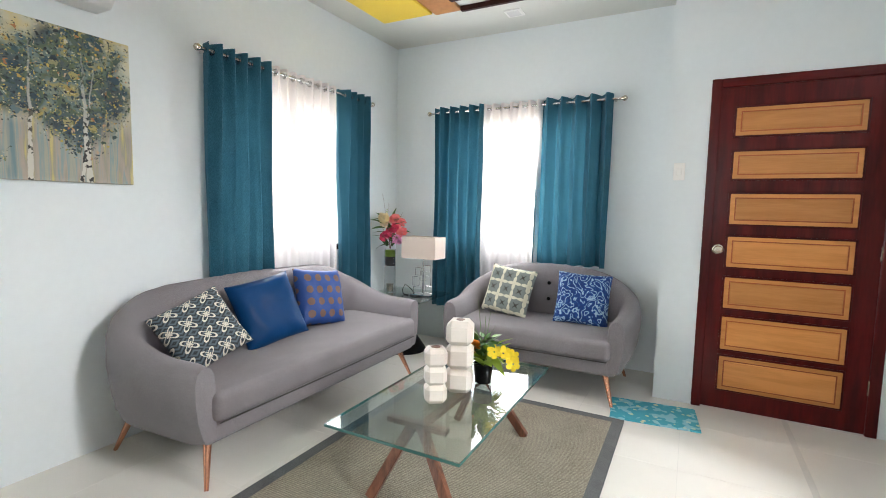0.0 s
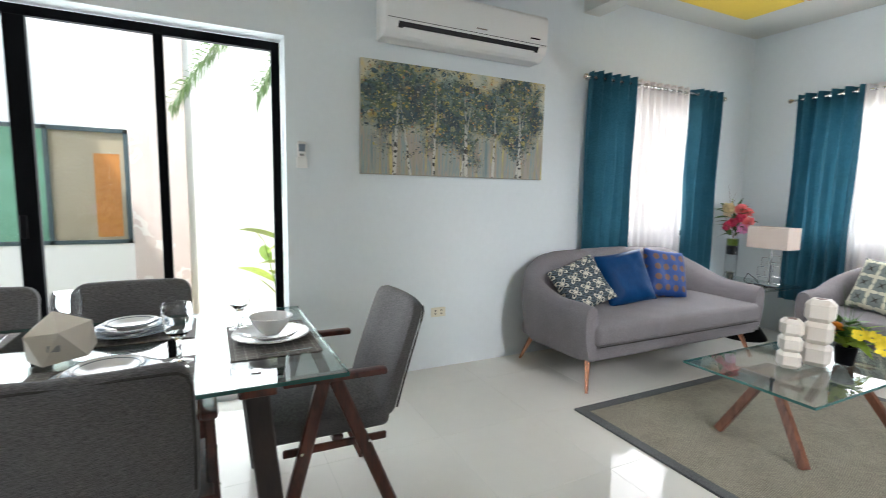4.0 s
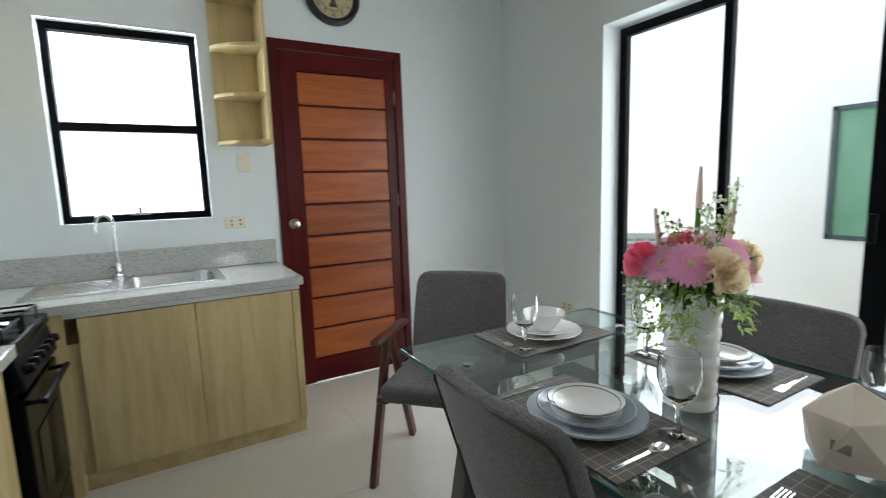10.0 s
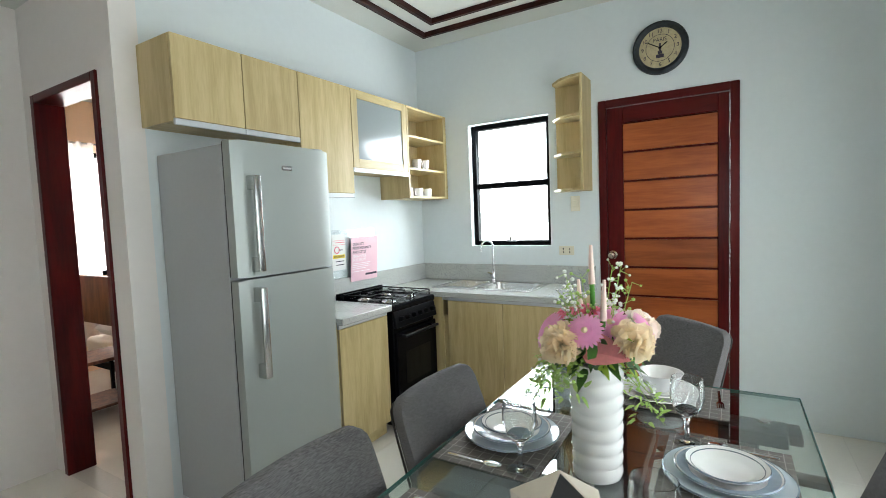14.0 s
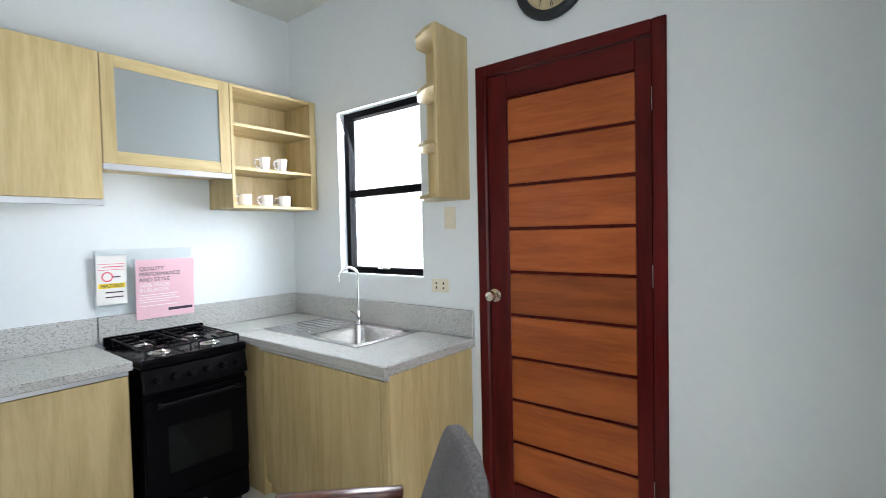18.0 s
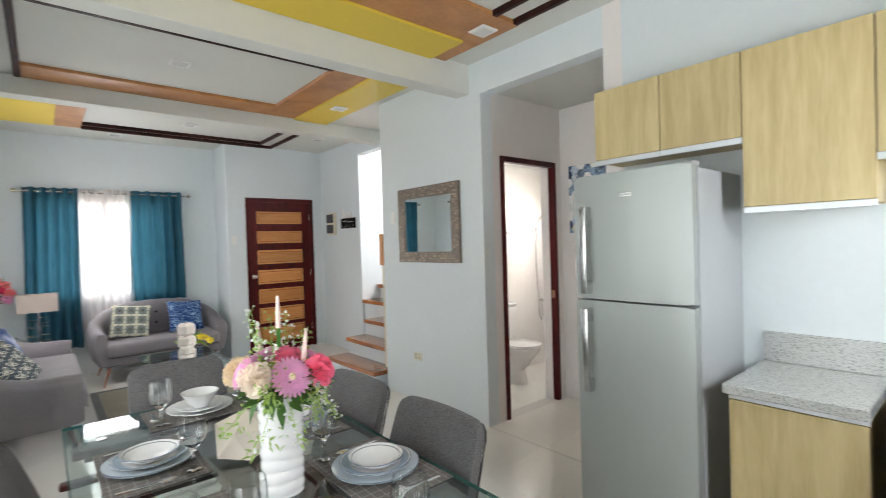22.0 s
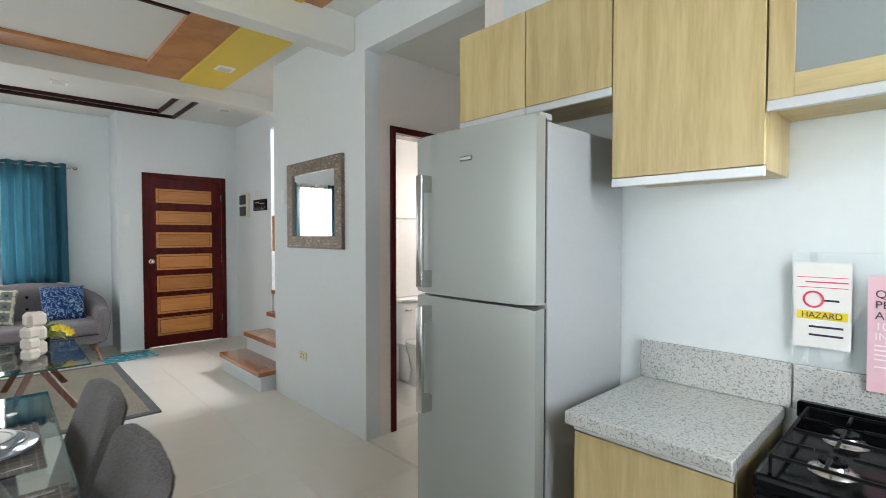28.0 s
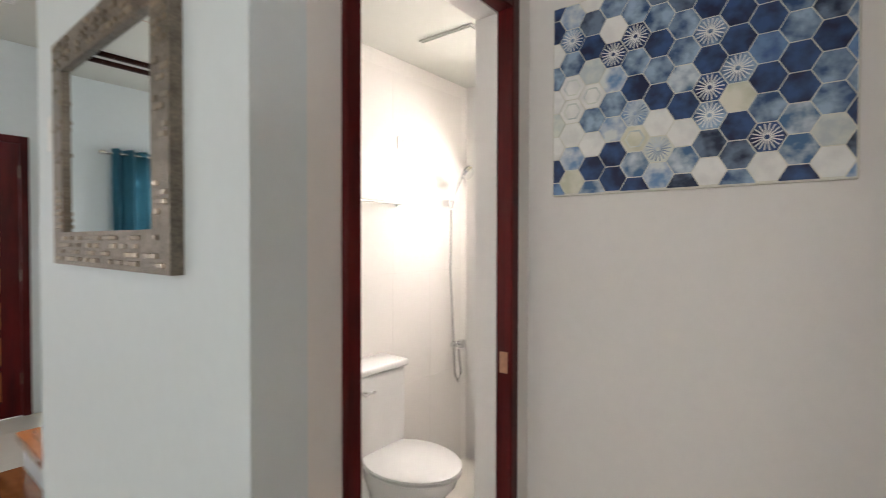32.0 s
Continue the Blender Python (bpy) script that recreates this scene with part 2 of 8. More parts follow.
CHAIRWOOD = wood("red_brown_chair_wood", (0.032, 0.008, 0.005), (0.105, 0.024, 0.014), (7, 7, 1.5), 3.0, 0.3, 0.3)
DARKWOOD = wood("dark_table_wood", (0.012, 0.008, 0.009), (0.035, 0.022, 0.02), (6, 6, 1), 3.0, 0.3, 0.2)
CEIL_OR = wood("ceiling_band_stain", (0.36, 0.15, 0.045), (0.50, 0.23, 0.075), (2, 2, 2), 2.0, 0.4, 0.0, 0.03, 0.05)
CEIL_YE = paint("ceiling_yellow", (0.72, 0.53, 0.06), 0.5, var=0.03, scale=3)
MOULD = wood("dark_moulding", (0.016, 0.006, 0.005), (0.04, 0.012, 0.009), (3, 3, 3), 3.0, 0.45, spec=0.12)
BLACKAL = paint("black_aluminium", (0.004, 0.0045, 0.0055), 0.55, var=0.1, spec=0.06)
CHROME = paint("chrome", (0.75, 0.76, 0.77), 0.08, 1.0, var=0.02)
STEEL = paint("brushed_steel", (0.60, 0.60, 0.59), 0.25, 1.0, var=0.04, fine=120)
NICKEL = paint("satin_nickel", (0.62, 0.56, 0.46), 0.22, 1.0, var=0.04)
ALU = paint("aluminium_profile", (0.60, 0.63, 0.65), 0.35, 0.35, var=0.03)
FRIDGE = paint("fridge_silver", (0.375, 0.405, 0.385), 0.44, 0.42, var=0.02, scale=2, fine=300, coat=0.2)
FRIDGE_SIDE = paint("fridge_grey_side", (0.40, 0.42, 0.43), 0.4, 0.1, var=0.03, bump=0.1, bscale=300)
GASKET = paint("dark_rubber", (0.02, 0.02, 0.022), 0.7)
BLACK = paint("black_enamel", (0.003, 0.003, 0.004), 0.14, var=0.1, spec=0.09)
BLACKM = paint("black_satin", (0.005, 0.005, 0.006), 0.42, var=0.1, spec=0.09)
WHITEP = paint("white_plastic", (0.80, 0.80, 0.77), 0.3, var=0.015)
IVORY = paint("ivory_plastic", (0.72, 0.68, 0.54), 0.35, var=0.02)
PORC = paint("white_porcelain", (0.83, 0.83, 0.82), 0.08, var=0.01, coat=0.3)
RIMBAND = paint("grey_blue_glaze", (0.36, 0.45, 0.54), 0.12, var=0.08, scale=30, coat=0.3)
PLATEB = paint("pale_blue_porcelain", (0.58, 0.66, 0.72), 0.08, var=0.02, coat=0.3)
RIM = paint("grey_blue_rim", (0.25, 0.30, 0.36), 0.2, metal=0.4)
CERAM = paint("matt_white_ceramic", (0.72, 0.67, 0.60), 0.4, var=0.02, bump=0.05)
SOFA = fabric("sofa_grey_weave", (0.104, 0.096, 0.102), (0.286, 0.268, 0.280), 330, 0.15)
CHAIRF = fabric("chair_taupe_weave", (0.058, 0.056, 0.057), (0.180, 0.174, 0.174), 300, 0.2, stretch=(0.25, 1, 2.2))
PIPING = fabric("dark_piping", (0.035, 0.032, 0.032), (0.07, 0.066, 0.062), 300)
COPPER = paint("copper_leg", (0.62, 0.30, 0.19), 0.25, 0.85, var=0.05)
TEAL = fabric("teal_curtain", (0.018, 0.092, 0.138), (0.066, 0.220, 0.305), 420, 0.25, 0.85, (1, 1, 0.25), 0.36)
SHEER = fabric("white_sheer", (0.85, 0.80, 0.79), (0.93, 0.895, 0.885), 500, 0.2, 0.9, (1, 1, 0.3), 0.78, 0.12)
GLASS = glass("window_glass", (0.985, 1.0, 0.99), 0.02, 0.12, 4.0)
TGLASS = glass("table_glass", (0.86, 0.93, 0.91), 0.05, 0.75, 2.6)
GOBLET = paint("goblet_glass", (0.97, 0.985, 0.985), 0.0, var=0.0, trans=1.0, ior=1.52)
CGLASS = glass("clear_glass", (0.975, 0.985, 0.985), 0.03, 0.9, 2.6)
GEDGE = paint("glass_edge", (0.04, 0.13, 0.115), 0.15, var=0.05)
MIRROR = paint("mirror_silver", (0.86, 0.89, 0.88), 0.0, 1.0, var=0.0)
def leaf_mat(name, col, back, rough=0.38, var=0.25, scale=9, share=0.4):
    """A leaf that lets light through."""
    m = paint(name, col, rough, var=var, scale=scale, by_object=var)
    nt = m.node_tree
    tr, mx = nt.nodes.new("ShaderNodeBsdfTranslucent"), nt.nodes.new("ShaderNodeMixShader")
    tr.inputs[0].default_value, mx.inputs[0].default_value = rgba(back), share
    nt.links.new(nt.nodes["Principled BSDF"].outputs[0], mx.inputs[1])
    nt.links.new(tr.outputs[0], mx.inputs[2])
    nt.links.new(mx.outputs[0], nt.nodes["Material Output"].inputs["Surface"])
    return m


LEAF = paint("leaf_green", (0.05, 0.13, 0.02), 0.45, var=0.3, scale=20, by_object=0.3)
LEAFY = leaf_mat("leaf_yellow_green", (0.26, 0.40, 0.05), (0.42, 0.58, 0.08), 0.45, 0.3, 20)
SPRIG = leaf_mat("pale_sprig", (0.36, 0.54, 0.15), (0.50, 0.66, 0.20), 0.5, 0.2, 20)
PINK = leaf_mat("petal_pink", (0.97, 0.52, 0.78), (0.98, 0.58, 0.82), 0.55, 0.12, 30, 0.5)
HOTPINK = paint("petal_hot_pink", (0.75, 0.07, 0.16), 0.55, var=0.15, scale=30)
PEACH = leaf_mat("petal_peach", (0.99, 0.86, 0.64), (0.99, 0.88, 0.68), 0.6, 0.06, 30, 0.5)
CREAM = paint("petal_cream", (0.82, 0.70, 0.42), 0.6, var=0.12, scale=30)
YELLOW = paint("petal_yellow", (0.80, 0.62, 0.03), 0.5, var=0.1, scale=30)
ORANGE = paint("petal_orange", (0.75, 0.28, 0.03), 0.5, var=0.1, scale=30)
STEMG = leaf_mat("bright_green_stem", (0.10, 0.33, 0.05), (0.16, 0.42, 0.07), 0.4, 0.15)
BLOSSOM = paint("white_blossom", (0.82, 0.84, 0.78), 0.6, var=0.05)


# mesh helpers
def bm_box(x0, x1, y0, y1, z0, z1, bev=0.0, seg=2):
    bm = bmesh.new()
    bmesh.ops.create_cube(bm, size=1)
    bmesh.ops.scale(bm, vec=(abs(x1 - x0), abs(y1 - y0), abs(z1 - z0)), verts=bm.verts)
    bmesh.ops.translate(bm, vec=((x0 + x1) / 2, (y0 + y1) / 2, (z0 + z1) / 2), verts=bm.verts)
    if bev:
        bmesh.ops.bevel(bm, geom=list(bm.edges), offset=bev, segments=seg, affect="EDGES", profile=0.5)
    return bm


def bm_cyl(r, h, at=(0, 0, 0), axis="z", seg=24, r2=None, bev=0.0):
    """A round bar or cone from at along the axis."""
    bm = bmesh.new()
    bmesh.ops.create_cone(bm, cap_ends=True, segments=seg, radius1=r, radius2=r if r2 is None else r2, depth=h)
    bmesh.ops.translate(bm, vec=(0, 0, h / 2), verts=bm.verts)
    if bev:
        rim = [e for e in bm.edges if abs(e.verts[0].co.z - e.verts[1].co.z) < 1e-6]
        bmesh.ops.bevel(bm, geom=rim, offset=bev, segments=2, affect="EDGES", profile=0.5)
    if axis == "x":
        bm.transform(Matrix.Rotation(radians(90), 4, "Y"))
    elif axis == "y":
        bm.transform(Matrix.Rotation(radians(-90), 4, "X"))
    bmesh.ops.translate(bm, vec=at, verts=bm.verts)
    return bm


def bm_rings(rings, closed=True, caps=True):
    """A skin over rings of points; closed: each ring is a loop."""
    bm = bmesh.new()
    vs = [[bm.verts.new(p) for p in ring] for ring in rings]
    n = len(vs[0])
    for a, b in zip(vs, vs[1:]):
        for i in range(n if closed else n - 1):
            j = (i + 1) % n
            bm.faces.new((a[i], a[j], b[j], b[i]))
    if caps and closed:
        bm.faces.new(list(reversed(vs[0])))
        bm.faces.new(vs[-1])
    bmesh.ops.recalc_face_normals(bm, faces=bm.faces)
    return bm


def bm_lathe(profile, seg=24, at=(0, 0, 0), caps=False):
    """A turned shape from (radius, height) pairs."""
    rings = [[(at[0] + r * math.cos(2 * math.pi * i / seg), at[1] + r * math.sin(2 * math.pi * i / seg), at[2] + z) for i in range(seg)] for r, z in profile]
    return bm_rings(rings, True, caps)


def bm_tube(points, r, seg=8, r2=None):
    """A round bar along points."""
    pts = [Vector(p) for p in points]
    rings = []
    for i, p in enumerate(pts):
        d = (pts[min(i + 1, len(pts) - 1)] - pts[max(i - 1, 0)]).normalized()
        side = d.cross(Vector((0, 0, 1)) if abs(d.z) < 0.95 else Vector((1, 0, 0))).normalized()
        up = side.cross(d)
        rad = r if r2 is None else r + (r2 - r) * i / (len(pts) - 1)
        rings.append([p + rad * (math.cos(a) * side + math.sin(a) * up) for a in [2 * math.pi * k / seg for k in range(seg)]])
    return bm_rings(rings)


def bm_bar(p, q, w, d, bev=0.003, side=(1, 0, 0)):
    """A square bar from p to q, w along side and d across it."""
    p, q = Vector(p), Vector(q)
    z = (q - p).normalized()
    x = Vector(side) - z * z.dot(Vector(side))
    x.normalize()
    y = z.cross(x)
    bm = bm_box(-w / 2, w / 2, -d / 2, d / 2, 0, (q - p).length, bev, 1)
    bm.transform(Matrix.Translation(p) @ Matrix((x, y, z)).transposed().to_4x4())
    return bm


def bm_join(*bms):
    out = bmesh.new()
    for b in bms:
        me = bpy.data.meshes.new("tmp")
        b.to_mesh(me)
        out.from_mesh(me)
        bpy.data.meshes.remove(me)
        b.free()
    return out


def bm_move(bm, m):
    bm.transform(m)
    return bm


def bm_prism(outline, depth, bev=0.0):
    """An outline of (x, y) pushed up in z by depth."""
    bm = bmesh.new()
    f = bm.faces.new([bm.verts.new((x, y, 0)) for x, y in outline])
    top = bmesh.ops.extrude_face_region(bm, geom=[f])
    bmesh.ops.translate(bm, vec=(0, 0, depth), verts=[v for v in top["geom"] if isinstance(v, bmesh.types.BMVert)])
    bmesh.ops.recalc_face_normals(bm, faces=bm.faces)
    if bev:
        bmesh.ops.bevel(bm, geom=list(bm.edges), offset=bev, segments=2, affect="EDGES", profile=0.5)
    return bm


def to_mesh(name, bm, mats, smooth=False):
    me = bpy.data.meshes.new(name)
    bm.to_mesh(me)
    bm.free()
    for m in mats if isinstance(mats, (list, tuple)) else (mats,):
        me.materials.append(m)
    if smooth:
        for p in me.polygons:
            p.use_smooth = True
        me.set_sharp_from_angle(angle=radians(40))
    return me


def part(name, bm, mat, parent, label="", smooth=False, at=None):
    """One mesh under a thing or under a part."""
    ob = new(name, to_mesh(name, bm, mat, smooth))
    ob.parent = parent
    if at is not None:
        ob.matrix_local = at
    return tagged(ob, label)


def thing(name, m, label, category, group="", kind=""):
    """A top-level Empty at a thing's base."""
    ob = new(name)
    ob.empty_display_size = 0.1
    ob.matrix_world = m
    return tagged(ob, label, category, group, kind)


def single(name, bm, mat, label="", category="", kind="", smooth=False, m=None, group=""):
    ob = new(name, to_mesh(name, bm, mat, smooth))
    if m is not None:
        ob.matrix_world = m
    return tagged(ob, label, category, group, kind)


def text_part(name, words, size, mat, parent, at, label=""):
    cu = bpy.data.curves.new(name, "FONT")
    cu.body, cu.size, cu.extrude, cu.align_x = words, size, 0.0004, "CENTER"
    cu.align_y = "CENTER"
    cu.materials.append(mat)
    ob = new(name, cu)
    ob.parent, ob.matrix_local = parent, at
    return tagged(ob, label)


def bm_boxes(*dims):
    """Several boxes in one mesh."""
    return bm_join(*[bm_box(*d) for d in dims])


# the setting
def wall_with_openings(name, axis, a0, a1, b0, b1, z0, z1, holes, mat, label):
    """A wall that runs along axis from a0 to a1, b0 to b1 thick, with holes (from, to, sill, head)."""
    cuts = sorted({a0, a1, *[h[0] for h in holes], *[h[1] for h in holes]})
    boxes = []
    for s, e in zip(cuts, cuts[1:]):
        spans, at = [], z0
        for h in sorted((h for h in holes if h[0] <= s and h[1] >= e), key=lambda h: h[2]):
            if h[2] > at:
                spans.append((at, h[2]))
            at = h[3]
        if at < z1:
            spans.append((at, z1))
        for lo, hi in spans:
            boxes.append((s, e, b0, b1, lo, hi) if axis == "x" else (b0, b1, s, e, lo, hi))
    bm = bm_boxes(*boxes)
    bmesh.ops.remove_doubles(bm, verts=bm.verts, dist=0.0005)
    return single(name, bm, mat, label, "wall", "structure")


XW, YS, YN, XE, CEILZ = -2.41, -3.49, 4.63, 0.89, 2.88
wall_with_openings("wall_west", "y", -3.64, 4.78, XW - 0.20, XW, -0.1, 3.0, [(-2.49, 0.09, 0.05, 2.20), (2.57, 3.93, 0.92, 2.14)], WALL, "smooth pale blue-white painted wall with two windows")
wall_with_openings("wall_south", "x", XW, XE + 0.12, YS - 0.15, YS, -0.1, 3.0, [(-1.55, -0.69, -0.05, 2.19), (-0.31, 0.385, 1.155, 2.165)], WALL, "smooth pale painted kitchen wall with door and window")
wall_with_openings("wall_north", "x", XW, 0.28, YN, YN + 0.15, -0.1, 3.0, [(-1.85, -0.45, 0.92, 2.14)], WALL, "smooth pale painted wall behind the loveseat")
wall_with_openings("wall_entry", "x", 0.134, 1.655, 4.09, 4.24, -0.1, 3.0, [(0.383, 1.345, -0.05, 2.16)], WALL, "smooth pale painted wall around the entrance door")
single("wall_entry_return", bm_box(0.134, 0.28, 4.24, 4.63, -0.1, 3.0), WALL, "short painted return of the entrance wall", "wall", "structure")
single("wall_stair_foot", bm_box(1.505, 1.655, 2.97, 4.09, -0.1, 3.0), WALL, "painted wall beside the entrance door with breaker box", "wall", "structure")
single("wall_mirror", bm_box(XE, XE + 0.12, 0.045, 1.476, -0.1, 4.2), WALL, "pale painted wall that carries the mirror", "wall", "structure")
wall_with_openings("wall_bath_front", "x", XE + 0.12, 3.0, 0.045, 0.165, -0.1, 3.0, [(1.096, 1.833, -0.05, 2.165)], WALL_WARM_LIT, "painted hall wall with the bathroom doorway")
single("wall_hall_end", bm_box(1.92, 2.04, -1.02, 0.045, -0.1, 3.0), WALL_WARM_LIT, "painted end wall of the small hall", "wall", "structure")
wall_with_openings("wall_hall_south", "x", XE, 4.1, -1.14, -1.02, -0.1, 3.0, [(1.04, 1.80, -0.05, 2.165)], WALL_WARM_LIT, "painted hall wall with the bedroom doorway")
single("wall_kitchen", bm_box(XE, XE + 0.12, -3.49, -1.14, -0.1, 3.0), WALL, "pale painted wall behind the kitchen cabinets", "wall", "structure")
single("wall_hall_header", bm_box(XE, XE + 0.12, -1.02, 0.045, 2.63, 3.0), WALL, "painted header over the hall opening", "wall", "structure")
single("ceiling_hall", bm_box(XE + 0.12, 1.92, -1.02, 0.045, 2.66, 2.76), CEIL, "low white ceiling of the small hall", "ceiling", "structure")
# stairwell
single("wall_stair_south", bm_box(XE + 0.12, 4.0, 1.36, 1.476, -0.1, 4.3), WALL, "white painted stairwell wall", "wall", "structure")
single("wall_stair_north", bm_box(1.655, 4.0, 2.97, 3.09, -0.1, 4.3), WALL, "white painted stairwell wall", "wall", "structure")
wall_with_openings("wall_stair_end", "y", 1.36, 3.09, 4.0, 4.12, -0.1, 4.3, [(1.55, 2.35, 2.7, 3.9)], WALL, "white stairwell end wall with a window")
single("ceiling_stair", bm_box(1.505, 4.12, 1.36, 3.09, 4.2, 4.3), CEIL, "white stairwell ceiling", "ceiling", "structure")
single("wall_stair_upper", bm_box(1.505, 1.625, 1.476, 2.97, 2.69, 4.2), WALL, "white header over the stairs", "wall", "structure")
# bathroom shell
single("wall_bath_north", bm_box(XE + 0.12, 2.99, 0.985, 1.10, -0.1, 2.5), BGROUT, "pale tiled bathroom wall", "wall", "structure")
wall_with_openings("wall_bath_east", "y", 0.165, 0.985, 2.87, 2.99, -0.1, 2.5, [(0.25, 0.70, 1.55, 2.0)], BTILE, "pale glossy bathroom wall with a small window")
single("ceiling_bath", bm_box(XE + 0.12, 2.99, 0.165, 0.985, 2.32, 2.42), CEIL, "white bathroom ceiling", "ceiling", "structure")
single("ceiling_hatch", bm_join(bm_box(2.15, 2.45, 0.45, 0.75, 2.312, 2.318), bm_box(2.16, 2.44, 0.46, 0.74, 2.306, 2.313)), CEIL, "square white access hatch in the bathroom ceiling", "hatch", "structure")
# bedroom shell
wall_with_openings("wall_bedroom_east", "y", -3.6, -1.14, 4.0, 4.12, -0.1, 2.8, [(-2.8, -1.6, 0.95, 2.2)], WALL_PEACH, "peach painted bedroom wall with a window")
single("wall_bedroom_south", bm_box(XE + 0.12, 4.12, -3.72, -3.6, -0.1, 2.8), WALL_PEACH, "peach painted bedroom wall", "wall", "structure")
single("wall_bedroom_inner", bm_box(XE + 0.125, 4.0, -1.165, -1.145, 2.17, 2.7), WALL_PEACH, "peach painted bedroom wall over the door", "wall", "structure")
single("wall_bedroom_inner_east", bm_box(1.82, 4.0, -1.165, -1.145, 0, 2.17), WALL_PEACH, "peach painted bedroom wall beside the door", "wall", "structure")
single("ceiling_bedroom", bm_box(XE + 0.12, 4.12, -3.6, -1.14, 2.7, 2.8), CEIL, "white bedroom ceiling", "ceiling", "structure")


# main ceiling: slab, stained bands, yellow panels and dark mouldings in one mesh
def ceiling_mesh():
    bm = bmesh.new()

    def add(mat_index, *dims, bev=0.0):
        b = bm_box(*dims, bev, 1)
        for f in b.faces:
            f.material_index = mat_index
        me = bpy.data.meshes.new("tmp")
        b.to_mesh(me)
        b.free()
        bm.from_mesh(me)
        bpy.data.meshes.remove(me)

    z = CEILZ
    add(0, -2.56, XE + 0.12, -3.64, 1.476, z, z + 0.1)
    add(0, -2.56, XE, 1.476, 4.78, z, z + 0.1)
    add(0, XE, 1.505, 1.476, 4.24, z, z + 0.1)
    # dining bay: yellow along the north side, stain inside it, dark double line on the other sides
    add(2, -1.80, 0.50, -0.20, 0.155, z - 0.04, z + 0.01, bev=0.004)
    add(1, -1.80, 0.64, -0.58, -0.20, z - 0.025, z + 0.01, bev=0.004)
    add(1, 0.50, 0.64, -0.20, 0.155, z - 0.025, z + 0.01, bev=0.004)
    add(1, -1.80, -1.55, -3.20, -0.58, z - 0.025, z + 0.01, bev=0.004)
    for o in (0.0, 0.19):
        add(3, 0.575 - o, 0.615 - o, -3.205 + o, -0.58, z - 0.035, z + 0.01, bev=0.006)
        add(3, -1.55, 0.615 - o, -3.205 + o, -3.165 + o, z - 0.034, z + 0.01, bev=0.006)
    # middle bay
    add(2, 0.36, 0.74, 0.62, 2.34, z - 0.04, z + 0.01, bev=0.004)
    add(1, 0.04, 0.36, 0.62, 2.34, z - 0.025, z + 0.01, bev=0.004)
    add(1, -1.84, 0.04, 2.02, 2.34, z - 0.025, z + 0.01, bev=0.004)
    for o in (0.0, 0.17):
        add(3, -2.05 + o, -2.01 + o, 0.62 + o, 2.32, z - 0.035, z + 0.01, bev=0.006)
        add(3, -2.05 + o, 0.04, 0.62 + o, 0.66 + o, z - 0.034, z + 0.01, bev=0.006)
    # north bay
    add(2, -2.08, -1.62, 2.62, 3.92, z - 0.04, z + 0.01, bev=0.004)
    add(1, -1.62, -1.39, 2.62, 3.98, z - 0.025, z + 0.01, bev=0.004)
    add(1, -1.39, 0.5, 2.62, 2.86, z - 0.025, z + 0.01, bev=0.004)
    for o in (0.0, 0.20):
        add(3, -1.39, 0.73 - o, 3.955 - o, 3.995 - o, z - 0.035, z + 0.01, bev=0.006)
        add(3, 0.69 - o, 0.73 - o, 2.86, 3.995 - o, z - 0.034, z + 0.01, bev=0.006)
    return bm


single("ceiling", ceiling_mesh(), [CEIL, CEIL_OR, CEIL_YE, MOULD], "white ceiling with yellow panels, stained bands and dark mouldings", "ceiling", "structure")
single("beam_1", bm_box(XW, XE, 0.16, 0.31, 2.65, 2.92, 0.004, 1), CEIL, "white painted ceiling beam", "beam", "structure")
single("beam_2", bm_box(XW, 1.505, 2.38, 2.55, 2.73, 2.92, 0.004, 1), CEIL, "white painted ceiling beam", "beam", "structure")


def downlight(x, y, z):
    t = thing("ceiling_downlight", pose(x, y, z), "small square recessed downlight, switched off", "ceiling light", "ceiling downlights")
    part("frame", bm_join(bm_box(-0.07, 0.07, -0.07, 0.07, -0.008, 0.012, 0.003, 1)), WHITEP, t)
    part("diffuser", bm_box(-0.05, 0.05, -0.05, 0.05, -0.012, -0.007, 0.002, 1), PORC, t)
    return t


d0 = downlight(0.55, 1.68, CEILZ - 0.04)
for x, y, z in ((-0.92, 1.40, CEILZ), (1.07, 3.24, CEILZ), (-1.05, 4.25, CEILZ), (0.50, -0.39, CEILZ - 0.025), (-0.45, 3.3, CEILZ), (-0.6, -1.9, CEILZ)):
    copy_thing(d0, pose(x, y, z))

# floor: grout bed with large glossy tiles
floor = single("floor", bm_boxes((-2.56, 1.66, -3.64, 4.78, -0.1, -0.0012), (1.66, 4.12, -3.72, 3.1, -0.1, -0.0012)), GROUT, "glossy cream porcelain tile floor", "floor", "structure")


